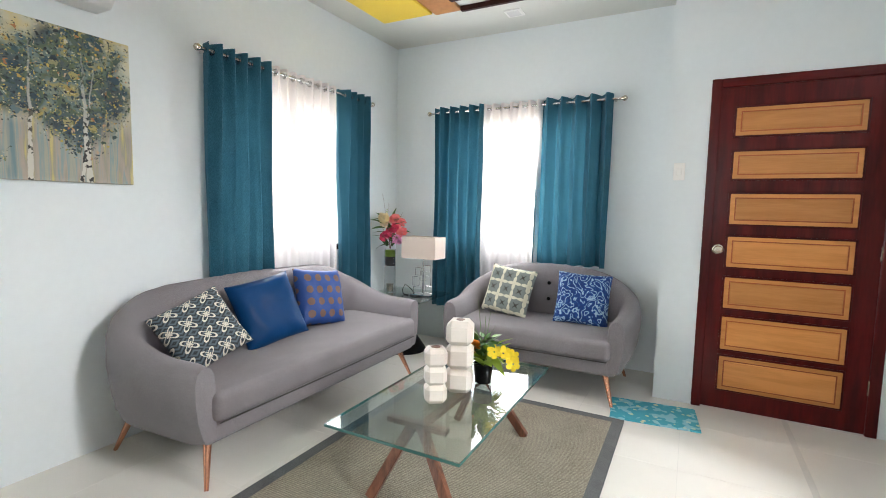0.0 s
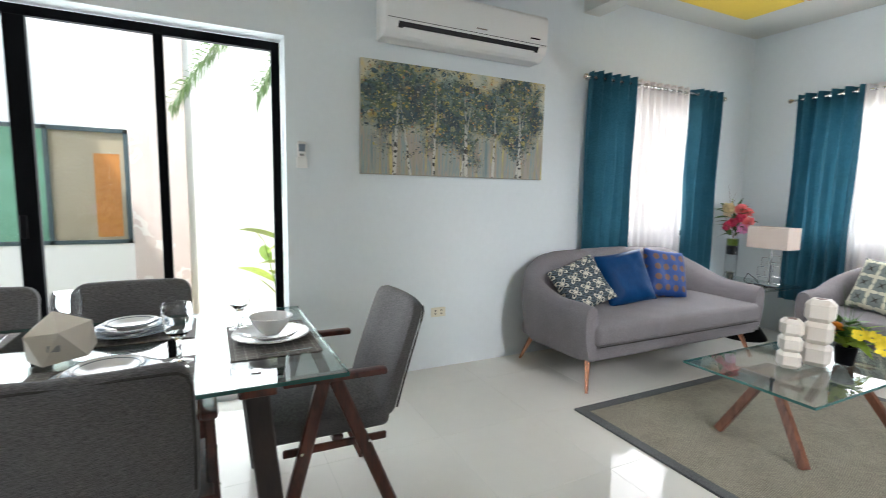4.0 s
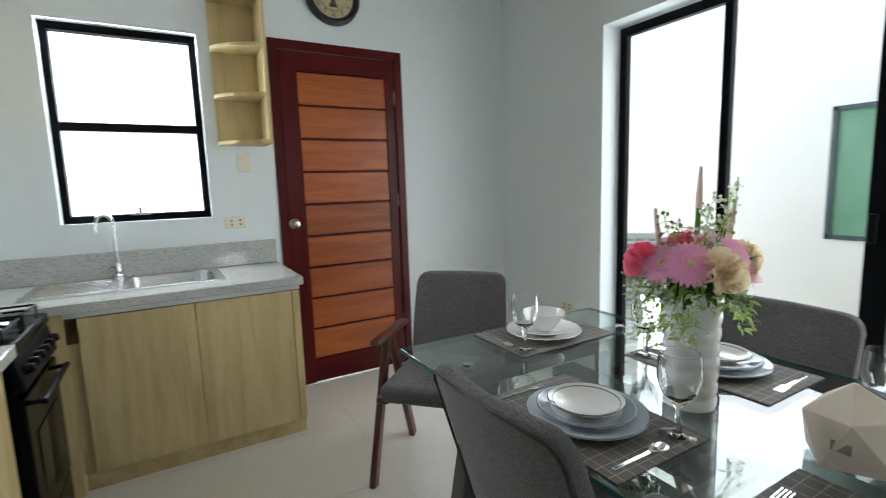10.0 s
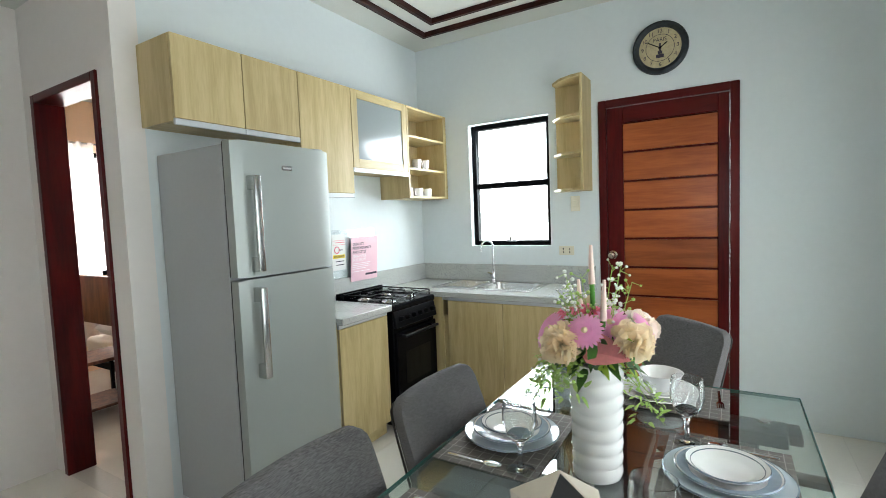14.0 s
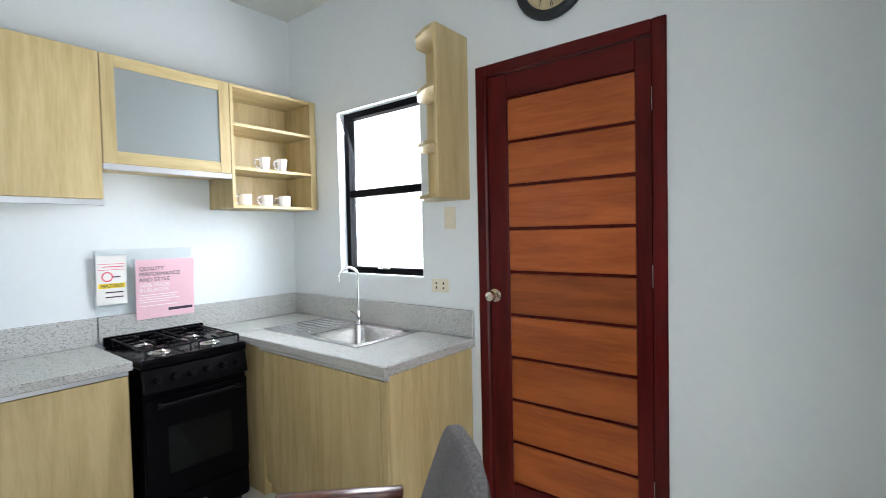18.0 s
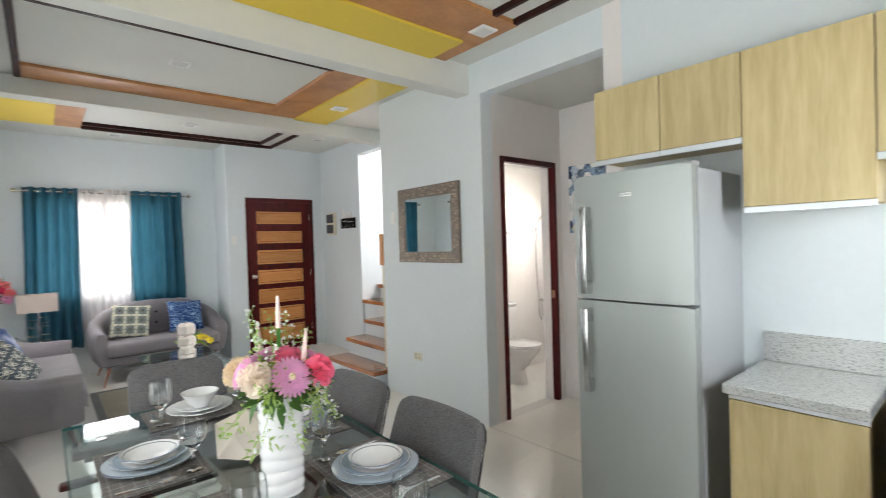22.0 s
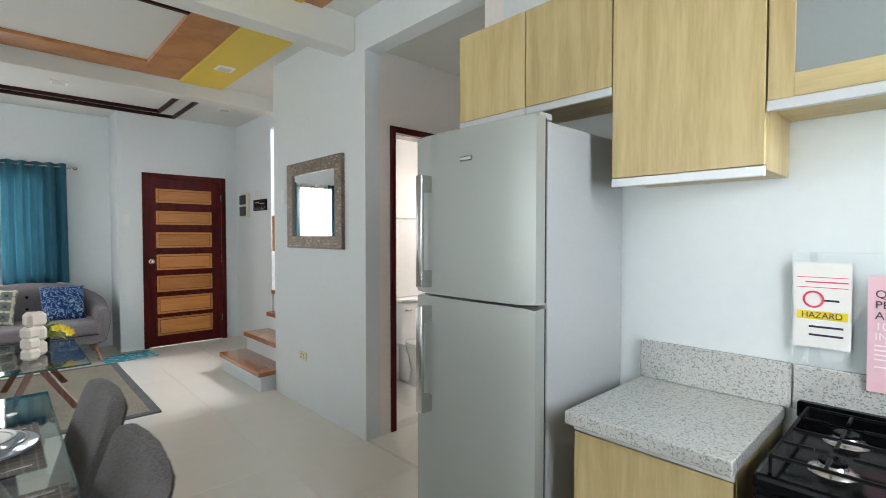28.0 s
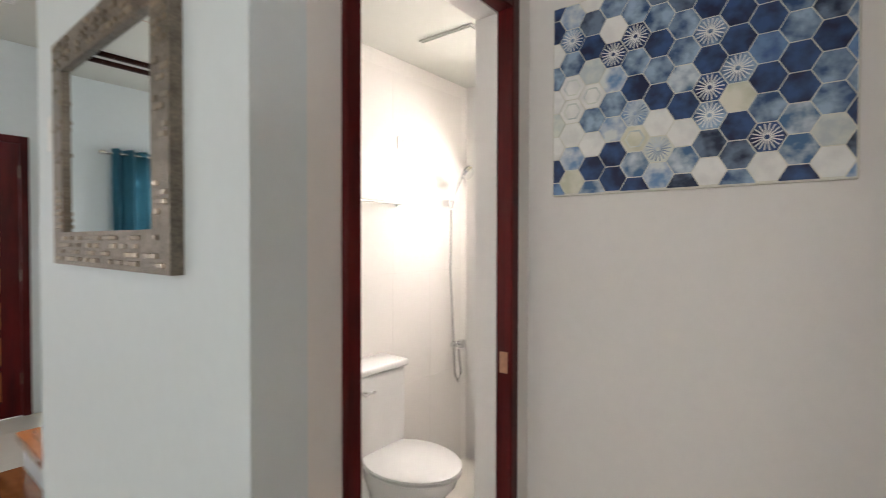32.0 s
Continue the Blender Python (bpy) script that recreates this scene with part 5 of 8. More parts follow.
def tree_painting_mat():
    """Birches: streaked ground below, dabs of dark leaf colour above, pale flecked trunks."""
    m, nt, b, tc, sx = pattern_nodes("birch_painting")
    n, l = nt.nodes, nt.links
    x, z = sx.outputs[1], sx.outputs[2]

    def noise(scale, detail, stretch=(1, 1, 1), shift=0.0):
        mp, t = n.new("ShaderNodeMapping"), n.new("ShaderNodeTexNoise")
        mp.inputs["Scale"].default_value, mp.inputs["Location"].default_value = stretch, (shift, shift, shift)
        t.inputs["Scale"].default_value, t.inputs["Detail"].default_value = scale, detail
        l.new(tc.outputs["Object"], mp.inputs[0])
        l.new(mp.outputs[0], t.inputs["Vector"])
        return t.outputs[0]

    streak, cloud, blotch, fine = noise(1.7, 4, (1, 15, 1.1)), noise(4.5, 5), noise(9, 5, shift=3.0), noise(38, 3)
    low = ramp_node(nt, streak, (0.28, (0.15, 0.24, 0.26)), (0.40, (0.36, 0.35, 0.28)), (0.46, (0.22, 0.31, 0.31)), (0.52, (0.40, 0.33, 0.27)), (0.58, (0.30, 0.29, 0.23)), (0.65, (0.56, 0.46, 0.16)), (0.74, (0.46, 0.44, 0.34)))
    back = ramp_node(nt, blotch, (0.35, (0.34, 0.40, 0.33)), (0.5, (0.54, 0.53, 0.40)), (0.65, (0.60, 0.50, 0.24)))
    c = mixc(nt, fn(nt, "SMOOTH_MIN", 1.0, fn(nt, "MAXIMUM", 0.0, fn(nt, "MULTIPLY", fn(nt, "ADD", z, 0.12), 6.0)), 0.1), low, back)
    # soft washes of leaf colour under the dabs
    band = fn(nt, "MULTIPLY", fn(nt, "ABSOLUTE", fn(nt, "SUBTRACT", z, 0.10)), 2.3)
    lobe = fn(nt, "MULTIPLY", fn(nt, "SINE", fn(nt, "MULTIPLY_ADD", x, 10.5, 2.2)), 0.12)
    ends = fn(nt, "MULTIPLY", fn(nt, "POWER", fn(nt, "ABSOLUTE", fn(nt, "DIVIDE", x, 0.73)), 6.0), 0.5)
    dens = fn(nt, "SUBTRACT", fn(nt, "SUBTRACT", fn(nt, "ADD", fn(nt, "MULTIPLY_ADD", cloud, 1.5, 0.32), lobe), band), ends)
    wash = fn(nt, "MINIMUM", 1.0, fn(nt, "MAXIMUM", 0.0, fn(nt, "MULTIPLY", fn(nt, "SUBTRACT", dens, 0.34), 3.2)))
    wcol = ramp_node(nt, noise(7, 4, shift=7.0), (0.34, (0.010, 0.028, 0.045)), (0.45, (0.03, 0.075, 0.095)), (0.52, (0.05, 0.09, 0.04)), (0.58, (0.11, 0.18, 0.18)), (0.66, (0.36, 0.29, 0.07)), (0.74, (0.26, 0.10, 0.03)))
    c = mixc(nt, fn(nt, "MULTIPLY", wash, 0.92), c, wcol)
    # ragged edges of the dabs
    rag, warp = n.new("ShaderNodeTexNoise"), n.new("ShaderNodeVectorMath")
    rag.inputs["Scale"].default_value, rag.inputs["Detail"].default_value = 34, 3
    warp.operation, warp.inputs[1].default_value = "MULTIPLY_ADD", (0.045, 0.045, 0.045)
    l.new(tc.outputs["Object"], rag.inputs["Vector"])
    l.new(rag.outputs["Color"], warp.inputs[0])
    l.new(tc.outputs["Object"], warp.inputs[2])
    ragged = warp.outputs[0]
    for scale, size, least, cols in ((26, 0.50, 0.30, ((0.0, (0.015, 0.035, 0.055)), (0.3, (0.04, 0.10, 0.13)), (0.6, (0.04, 0.07, 0.03)), (0.82, (0.11, 0.18, 0.20)), (1.0, (0.45, 0.36, 0.09)))), (58, 0.46, 0.22, ((0.0, (0.01, 0.018, 0.026)), (0.35, (0.03, 0.065, 0.07)), (0.62, (0.08, 0.12, 0.05)), (0.78, (0.58, 0.43, 0.08)), (0.88, (0.38, 0.14, 0.05)), (1.0, (0.55, 0.53, 0.40)))), (105, 0.40, 0.20, ((0.0, (0.008, 0.012, 0.016)), (0.62, (0.025, 0.05, 0.05)), (0.78, (0.55, 0.42, 0.11)), (1.0, (0.58, 0.58, 0.46))))):
        v, sep = n.new("ShaderNodeTexVoronoi"), n.new("ShaderNodeSeparateColor")
        v.inputs["Scale"].default_value = scale
        l.new(ragged, v.inputs["Vector"])
        l.new(v.outputs["Color"], sep.inputs[0])
        dab = fn(nt, "LESS_THAN", v.outputs["Distance"], fn(nt, "MULTIPLY", size, fn(nt, "ADD", sep.outputs[1], 0.2)))
        some = fn(nt, "GREATER_THAN", fn(nt, "SUBTRACT", dens, fn(nt, "MULTIPLY", sep.outputs[2], 0.35)), least)
        c = mixc(nt, fn(nt, "MULTIPLY", fn(nt, "MULTIPLY", dab, some), 0.95), c, ramp_node(nt, sep.outputs[0], *cols))
    # trunks fork as they rise
    for x0, lean, w, top in ((-0.50, 0.05, 0.013, 0.25), (-0.46, -0.16, 0.007, 0.2), (-0.22, 0.02, 0.010, 0.28), (0.02, -0.04, 0.013, 0.26), (0.04, 0.13, 0.007, 0.22), (0.27, 0.03, 0.010, 0.26), (0.49, -0.03, 0.014, 0.27), (0.51, 0.12, 0.007, 0.2)):
        line = fn(nt, "ADD", fn(nt, "MULTIPLY_ADD", z, lean, x0 + 0.02), fn(nt, "MULTIPLY", fn(nt, "SUBTRACT", blotch, 0.5), 0.03))
        near = fn(nt, "LESS_THAN", fn(nt, "ABSOLUTE", fn(nt, "SUBTRACT", x, line)), fn(nt, "MULTIPLY_ADD", z, -w * 1.3, w * 0.6))
        bark = mixc(nt, fn(nt, "GREATER_THAN", fine, 0.56), (0.55, 0.54, 0.48), (0.03, 0.03, 0.03))
        c = mixc(nt, fn(nt, "MULTIPLY", fn(nt, "MULTIPLY", near, fn(nt, "LESS_THAN", z, top)), fn(nt, "MAXIMUM", 0.0, fn(nt, "MULTIPLY_ADD", z, -1.6, 0.62))), c, bark)
    l.new(c, b.inputs["Base Color"])
    b.inputs["Roughness"].default_value = 0.6
    bp = n.new("ShaderNodeBump")
    bp.inputs["Strength"].default_value, bp.inputs["Distance"].default_value = 0.3, 0.002
    l.new(fine, bp.inputs["Height"])
    l.new(bp.outputs[0], b.inputs["Normal"])
    return m


CANVAS = paint("canvas_edge", (0.45, 0.44, 0.37), 0.8, var=0.1)
tpnt = thing("tree_painting", pose(-2.398, 1.28, 1.77), "wide unframed canvas painting of birch trees", "painting")
part("canvas", bm_box(-0.011, 0.012, -0.732, 0.732, -0.366, 0.366, 0.003, 1), CANVAS, tpnt)
part("picture", bm_box(0.0125, 0.0145, -0.730, 0.730, -0.364, 0.364), tree_painting_mat(), tpnt, "painted birch trees in grey, green and ochre")

ac = thing("air_conditioner", pose(XW, 1.27, 2.25), "white wall-mounted split air conditioner", "air conditioner")
prof = [(0.0, 0.0), (0.13, 0.0), (0.185, 0.045), (0.205, 0.085), (0.205, 0.28), (0.19, 0.30), (0.0, 0.30)]
body = bm_rings([[(x, y, z) for x, z in prof] for y in (-0.61, 0.61)])
bmesh.ops.bevel(body, geom=list(body.edges), offset=0.008, segments=2, affect="EDGES", profile=0.5)
part("body", body, WHITEP, ac, "", True)
part("louvre", bm_move(bm_box(-0.028, 0.028, -0.50, 0.50, -0.004, 0.004, 0.002, 1), pose(0.176, 0, 0.034, 0, -48, 0)), WHITEP, ac)
# the outlet's shaded gap is a dark strip on the closed casing
part("outlet_shade_strip", bm_move(bm_box(-0.004, 0.004, -0.53, 0.53, -0.019, 0.019), pose(0.1965, 0, 0.066, 0, 26.6, 0)), GASKET, ac, "dark strip standing in for the shaded air outlet")
part("panel_seam", bm_box(0.203, 0.2062, -0.60, 0.60, 0.098, 0.101), GASKET, ac)
part("maker_mark", bm_box(0.205, 0.2066, 0.46, 0.54, 0.13, 0.14), BLACKM, ac, "tiny dark maker mark")
part("maker_mark", bm_box(0.205, 0.2066, 0.02, 0.10, 0.125, 0.133), STEEL, ac)


def socket(m, label="white double wall socket", w=0.115, h=0.07, mat=IVORY, slots=2, name="wall_socket", cat="socket"):
    """A plate in x and z that faces -y."""
    s = thing(name, m, label, cat, "wall plates")
    part("plate", bm_box(-w / 2, w / 2, -0.008, 0, -h / 2, h / 2, 0.003, 2), mat, s)
    for k in range(slots):
        x = (k - (slots - 1) / 2) * w * 0.42
        if cat == "socket":
            for dz in (-0.012, 0.012):
                part("slot", bm_box(x - 0.004, x + 0.004, -0.0095, -0.007, dz - 0.006, dz + 0.006), GASKET, s)
        else:
            part("rocker", bm_box(x - 0.016, x + 0.016, -0.0115, -0.007, -0.025, 0.025, 0.002, 1), mat, s)
    return s


WEST, EAST, NORTH, SOUTH = 90, -90, 0, 180
socket(pose(XW, 1.14, 0.42, 0, 0, WEST))
socket(pose(XW, -2.77, 0.445, 0, 0, WEST), mat=IVORY)
socket(pose(XE, 0.948, 0.416, 0, 0, EAST), "ivory double wall socket low under the mirror")
socket(pose(-0.432, YS, 1.116, 0, 0, SOUTH), "ivory double wall socket beside the kitchen window")
socket(pose(-0.506, YS, 1.471, 0, 0, SOUTH), "ivory light switch under the corner shelf", 0.07, 0.115, IVORY, 1, "light_switch", "switch")
socket(pose(0.215, 4.09, 1.583, 0, 0, NORTH), "white light switch beside the entrance door", 0.07, 0.115, WHITEP, 1, "light_switch", "switch")
socket(pose(XE, 1.286, 1.727, 0, 0, EAST), "white light switch beside the mirror", 0.07, 0.115, WHITEP, 1, "light_switch", "switch")

rem = thing("remote_control", pose(XW, 0.18, 1.50, 0, 0, WEST), "white air conditioner remote in its wall holder", "remote control")
part("holder", bm_box(-0.032, 0.032, -0.028, 0, -0.075, -0.01, 0.005, 2), WHITEP, rem)
part("remote", bm_box(-0.026, 0.026, -0.024, -0.004, -0.06, 0.085, 0.006, 2), WHITEP, rem)
part("screen", bm_box(-0.019, 0.019, -0.0255, -0.0235, 0.025, 0.07), RIM, rem, "grey display")
part("button", bm_box(-0.014, 0.014, -0.0265, -0.0235, -0.002, 0.012, 0.002, 1), STEEL, rem)

# breaker box and key rack on the wall beside the entrance door
bb = thing("breaker_panel", pose(1.505, 3.73, 1.79, 0, 0, EAST), "white and dark two-part breaker panel", "breaker panel")
part("case", bm_box(-0.11, 0.11, -0.05, 0, -0.16, 0.16, 0.008, 2), IVORY, bb)
for dz in (-0.075, 0.075):
    part("cover", bm_box(-0.095, 0.095, -0.068, -0.048, dz - 0.062, dz + 0.062, 0.01, 2), paint("slate_cover", (0.06, 0.065, 0.075), 0.4), bb, "dark slate cover")
kr = thing("key_rack", pose(1.505, 3.28, 1.78, 0, 0, EAST), "black wooden key rack sign with hooks", "key rack")
part("board", bm_box(-0.20, 0.20, -0.015, 0, -0.07, 0.07, 0.003, 1), BLACKM, kr)
part("lettering", bm_boxes((-0.15, -0.02, -0.0162, -0.0148, 0.028, 0.036), (0.0, 0.14, -0.0162, -0.0148, 0.012, 0.02)), WHITEP, kr, "white script lettering bars")
for k in range(5):
    x = -0.15 + 0.075 * k
    part("hook", bm_tube([(x, -0.015, -0.02), (x, -0.02, -0.055), (x, -0.035, -0.058), (x, -0.038, -0.04)], 0.004, 6), CHROME, kr, "", True)
part("white_ornament", bm_boxes((-0.16, -0.13, -0.014, -0.002, 0.07, 0.20), (-0.10, -0.02, -0.014, -0.002, 0.07, 0.13), (0.0, 0.08, -0.014, -0.002, 0.07, 0.155)), WHITEP, kr, "white cut-out ornament on top")

# mirror
FRAMEM = paint("mosaic_pewter", (0.20, 0.165, 0.13), 0.35, 0.6, var=0.5, scale=30, fine=160, bump=0.8, bscale=140)
mr = thing("wall_mirror", pose(XE, 0.733, 1.638, 0, 0, EAST), "rectangular mirror in a pewter mosaic frame", "mirror")
part("frame", bm_boxes((-0.43, 0.43, -0.028, 0, 0.245, 0.342), (-0.43, 0.43, -0.028, 0, -0.342, -0.245), (-0.43, -0.335, -0.028, 0, -0.245, 0.245), (0.335, 0.43, -0.028, 0, -0.245, 0.245)), FRAMEM, mr)
part("mirror_glass", bm_box(-0.336, 0.336, -0.016, -0.010, -0.246, 0.246), MIRROR, mr, "clear mirror glass")
TESS = paint("mosaic_piece", (0.30, 0.24, 0.18), 0.32, 0.7, var=0.2, by_object=0.35)
tess_me = [to_mesh("mosaic_piece", bm_box(-w / 2, w / 2, -0.006, 0, -0.006, 0.006, 0.0015, 1), TESS) for w in (0.022, 0.034)]
rng = random.Random(9)
for (x0, x1, z0, z1) in ((-0.42, 0.42, 0.252, 0.335), (-0.42, 0.42, -0.335, -0.252), (-0.42, -0.342, -0.24, 0.24), (0.342, 0.42, -0.24, 0.24)):
    z = z0 + 0.012
    while z < z1:
        x = x0 + rng.uniform(0.0, 0.02)
        while x < x1 - 0.02:
            k = rng.random() < 0.5
            if rng.random() < 0.42:
                ob = new("mosaic_piece", tess_me[k])
                ob.parent, ob.matrix_local = mr, pose(x + 0.015, -0.027, z)
            x += 0.038 if k else 0.026
        z += 0.020


# dining area
def dining_chair():
    """An upholstered armchair that faces +y, centred under its seat."""
    c = thing("dining_chair", pose(0, 0, 0), "taupe upholstered dining armchair with red-brown wooden arms and legs", "chair", "chairs round the dining table")
    part("seat", bm_box(-0.235, 0.235, -0.20, 0.25, 0.395, 0.475, 0.03, 3), CHAIRF, c, "", True)
    back_y = lambda f: -0.20 - 0.135 * f ** 1.15
    rings = []
    R = 0.055
    for f in (0.0, 0.012, 0.035, 0.07, 0.12, 0.3, 0.5, 0.7, 0.88, 0.93, 0.965, 0.988, 1.0):
        z, y = 0.42 + 0.44 * f, back_y(f)
        w = 0.228 + 0.006 * math.sin(math.pi * f)
        t = 0.032 * (1 - 0.25 * f)
        d = max(0.0, R - 0.44 * min(f, 1 - f))
        inset = R - math.sqrt(max(0.0, R * R - d * d))
        tt = t * (0.45 + 0.55 * math.sqrt(max(0.0, 1 - (max(0.0, 0.02 - 0.44 * min(f, 1 - f)) / 0.02) ** 2)))
        rings.append([(u * (w - inset), y + v * tt + 0.018 * (abs(u) ** 2), z) for u, v in ((-1, -0.7), (-0.93, -1), (-0.5, -1.15), (0, -1.25), (0.5, -1.15), (0.93, -1), (1, -0.7), (1.01, 0), (1, 0.7), (0.93, 1), (0.5, 0.75), (0, 0.65), (-0.5, 0.75), (-0.93, 1), (-1, 0.7), (-1.01, 0))])
    back = part("backrest", bm_rings(rings), CHAIRF, c, "", True)
    seam = lambda f, u: (u * (0.226 + 0.006 * math.sin(math.pi * f)), back_y(f) - 0.033 * (1 - 0.25 * f) + 0.016 * u * u, 0.42 + 0.44 * f)
    pts = [seam(f, -0.99) for f in (0.1, 0.3, 0.5, 0.7, 0.86)] + [seam(0.92, -0.96), seam(0.955, -0.88), seam(0.965, -0.5), seam(0.965, 0), seam(0.965, 0.5), seam(0.955, 0.88), seam(0.92, 0.96)] + [seam(f, 0.99) for f in (0.86, 0.7, 0.5, 0.3, 0.1)]
    part("piping", bm_tube(pts, 0.004, 6), PIPING, back, "dark piped seam", True)
    for sx in (-1, 1):
        x = sx * 0.265
        arm = bm_box(x - 0.024, x + 0.024, -0.17, 0.20, 0.625, 0.65, 0.010, 2)
        part("armrest", arm, CHAIRWOOD, c, "", True)
        part("leg", bm_bar((x, 0.06, 0.63), (sx * 0.285, 0.235, 0.0), 0.030, 0.048, 0.006, (1, 0, 0)), CHAIRWOOD, c)
        part("leg", bm_bar((x, 0.02, 0.63), (sx * 0.27, -0.235, 0.0), 0.030, 0.048, 0.006, (1, 0, 0)), CHAIRWOOD, c)
        part("side_rail", bm_box(sx * 0.235 - 0.02, sx * 0.235 + 0.035 * sx, -0.17, 0.20, 0.37, 0.398, 0.004, 1), CHAIRWOOD, c)
        for yy in (-0.10, 0.14):
            part("bolt", bm_cyl(0.006, 0.004, (sx * 0.288 - 0.002, yy, 0.385), "x", 8), STEEL, c)
    part("cross_rail", bm_box(-0.22, 0.22, -0.02, 0.02, 0.365, 0.393, 0.004, 1), CHAIRWOOD, c)
    return c


ch = dining_chair()
ch.matrix_world = pose(-0.965, -1.225, 0, 0, 0, 90)
for x, y, a in ((-0.96, -0.635, 91), (-1.575, -1.235, -90), (-1.575, -0.67, -91), (-1.215, 0.055, 179), (-1.12, -2.215, -46)):
    copy_thing(ch, pose(x, y, 0, 0, 0, a))

dt = thing("dining_table", pose(-1.24, -0.953, 0), "large rectangular glass dining table on dark wooden legs", "dining table")
gt = part("glass_top", bm_box(-0.475, 0.475, -0.9825, 0.9825, 0.708, 0.720, 0.002, 1), TGLASS, dt, "clear tempered glass top")
part("glass_rim", bm_boxes((-0.478, 0.478, -0.9855, -0.98255, 0.708, 0.72), (-0.478, 0.478, 0.98255, 0.9855, 0.708, 0.72), (-0.478, -0.4755, -0.9825, 0.9825, 0.708, 0.72), (0.4755, 0.478, -0.9825, 0.9825, 0.708, 0.72)), GEDGE, gt, "green polished glass edge")
for sy in (-1, 1):
    part("top_rail", bm_box(-0.42, 0.42, sy * 0.72 - 0.055, sy * 0.72 + 0.055, 0.66, 0.706, 0.004, 1), DARKWOOD, dt)
    for sx in (-1, 1):
        part("leg", bm_bar((sx * 0.30, sy * 0.72, 0.66), (sx * 0.38, sy * 0.78, 0.0), 0.085, 0.075, 0.005, (1, 0, 0)), DARKWOOD, dt)
        part("end_block", bm_box(sx * 0.42 - 0.0, sx * 0.455, sy * 0.72 - 0.05, sy * 0.72 + 0.05, 0.675, 0.706, 0.003, 1), CHAIRWOOD, dt, "red-brown end block")
        part("glass_pad", bm_cyl(0.016, 0.004, (sx * 0.36, sy * 0.72, 0.7195), "z", 16), STEEL, dt, "round metal glass fixing")
part("stretcher", bm_box(-0.05, 0.05, -0.665, 0.665, 0.61, 0.66, 0.004, 1), DARKWOOD, dt)


def placemat_mat():
    m, nt, b, tc, sx = pattern_nodes("woven_placemat")
    no = nt.nodes.new("ShaderNodeTexNoise")
    no.inputs["Scale"].default_value, no.inputs["Detail"].default_value = 420, 2
    nt.links.new(tc.outputs["Object"], no.inputs["Vector"])
    gu = fn(nt, "FRACT", fn(nt, "DIVIDE", sx.outputs[0], 0.033))
    gv = fn(nt, "FRACT", fn(nt, "DIVIDE", sx.outputs[1], 0.033))
    line = fn(nt, "MAXIMUM", fn(nt, "LESS_THAN", gu, 0.07), fn(nt, "LESS_THAN", gv, 0.07))
    c = mixc(nt, no.outputs[0], (0.07, 0.062, 0.055), (0.19, 0.175, 0.16))
    c = mixc(nt, fn(nt, "MULTIPLY", line, 0.55), c, (0.45, 0.43, 0.40))
    nt.links.new(c, b.inputs["Base Color"])
    b.inputs["Roughness"].default_value = 0.75
    return m


PMAT = placemat_mat()
pm_me = to_mesh("placemat", bm_box(-0.22, 0.22, -0.15, 0.15, 0, 0.003), PMAT)
plate_prof = lambda r, lip: [(0.0, 0.004), (r * 0.58, 0.004), (r * 0.66, 0.008), (r, lip), (r * 0.992, lip + 0.003), (r * 0.66, 0.012), (r * 0.58, 0.008), (0.0, 0.008)]


def bm_fluted(profile, n, seg, depth, inner):
    """A turned dish whose rim, beyond the inner radius, is pressed into n flutes."""
    rings = []
    for i, (r, z) in enumerate(profile):
        ring = []
        for k in range(seg):
            a = 2 * math.pi * k / seg
            lift = depth * math.cos(n * a) if r > inner else 0.0
            ring.append((r * math.cos(a), r * math.sin(a), z + lift))
        rings.append(ring)
    return bm_rings(rings, True, False)


def plate(name, r, lip, mat, m, label, rim=True):
    p = thing(name, m, label, "plate", "table settings")
    if name == "dinner_plate" and not rim:
        part("dish", bm_fluted([(max(0.001, r_), z_) for r_, z_ in plate_prof(r, lip)], 24, 96, 0.0012, r * 0.7), mat, p, "", True)
    else:
        part("dish", bm_lathe(plate_prof(r, lip), 40), mat, p, "", True)
    part("foot_ring", bm_lathe([(r * 0.5, 0.0), (r * 0.56, 0.0), (r * 0.56, 0.005), (r * 0.5, 0.005)], 28), mat, p, "", True)
    on_rim = lambda f: 0.012 + (lip - 0.009) * (f - 0.66) / 0.332
    if rim:
        part("rim_line", bm_lathe([(r * 0.985, lip + 0.0025), (r * 1.003, lip + 0.001), (r * 1.003, lip + 0.003), (r * 0.985, lip + 0.0045)], 40), RIM, p, "grey-blue rim line", True)
        if name == "soup_plate":
            part("inner_line", bm_lathe([(r * 0.70, 0.0125), (r * 0.725, 0.0137), (r * 0.725, 0.0147), (r * 0.70, 0.0135)], 40), RIM, p, "grey-blue inner line", True)
            part("outer_line", bm_lathe([(r * 0.86, on_rim(0.86) + 0.0004), (r * 0.88, on_rim(0.88) + 0.0004), (r * 0.88, on_rim(0.88) + 0.0014), (r * 0.86, on_rim(0.86) + 0.0014)], 40), RIM, p, "grey-blue rim line", True)
        if name == "dinner_plate":
            part("blue_band", bm_lathe([(r * 0.72, on_rim(0.72) + 0.0003), (r * 0.95, on_rim(0.95) + 0.0003), (r * 0.95, on_rim(0.95) + 0.0012), (r * 0.72, on_rim(0.72) + 0.0012)], 40), RIMBAND, p, "broad grey-blue glazed band", True)
    return p


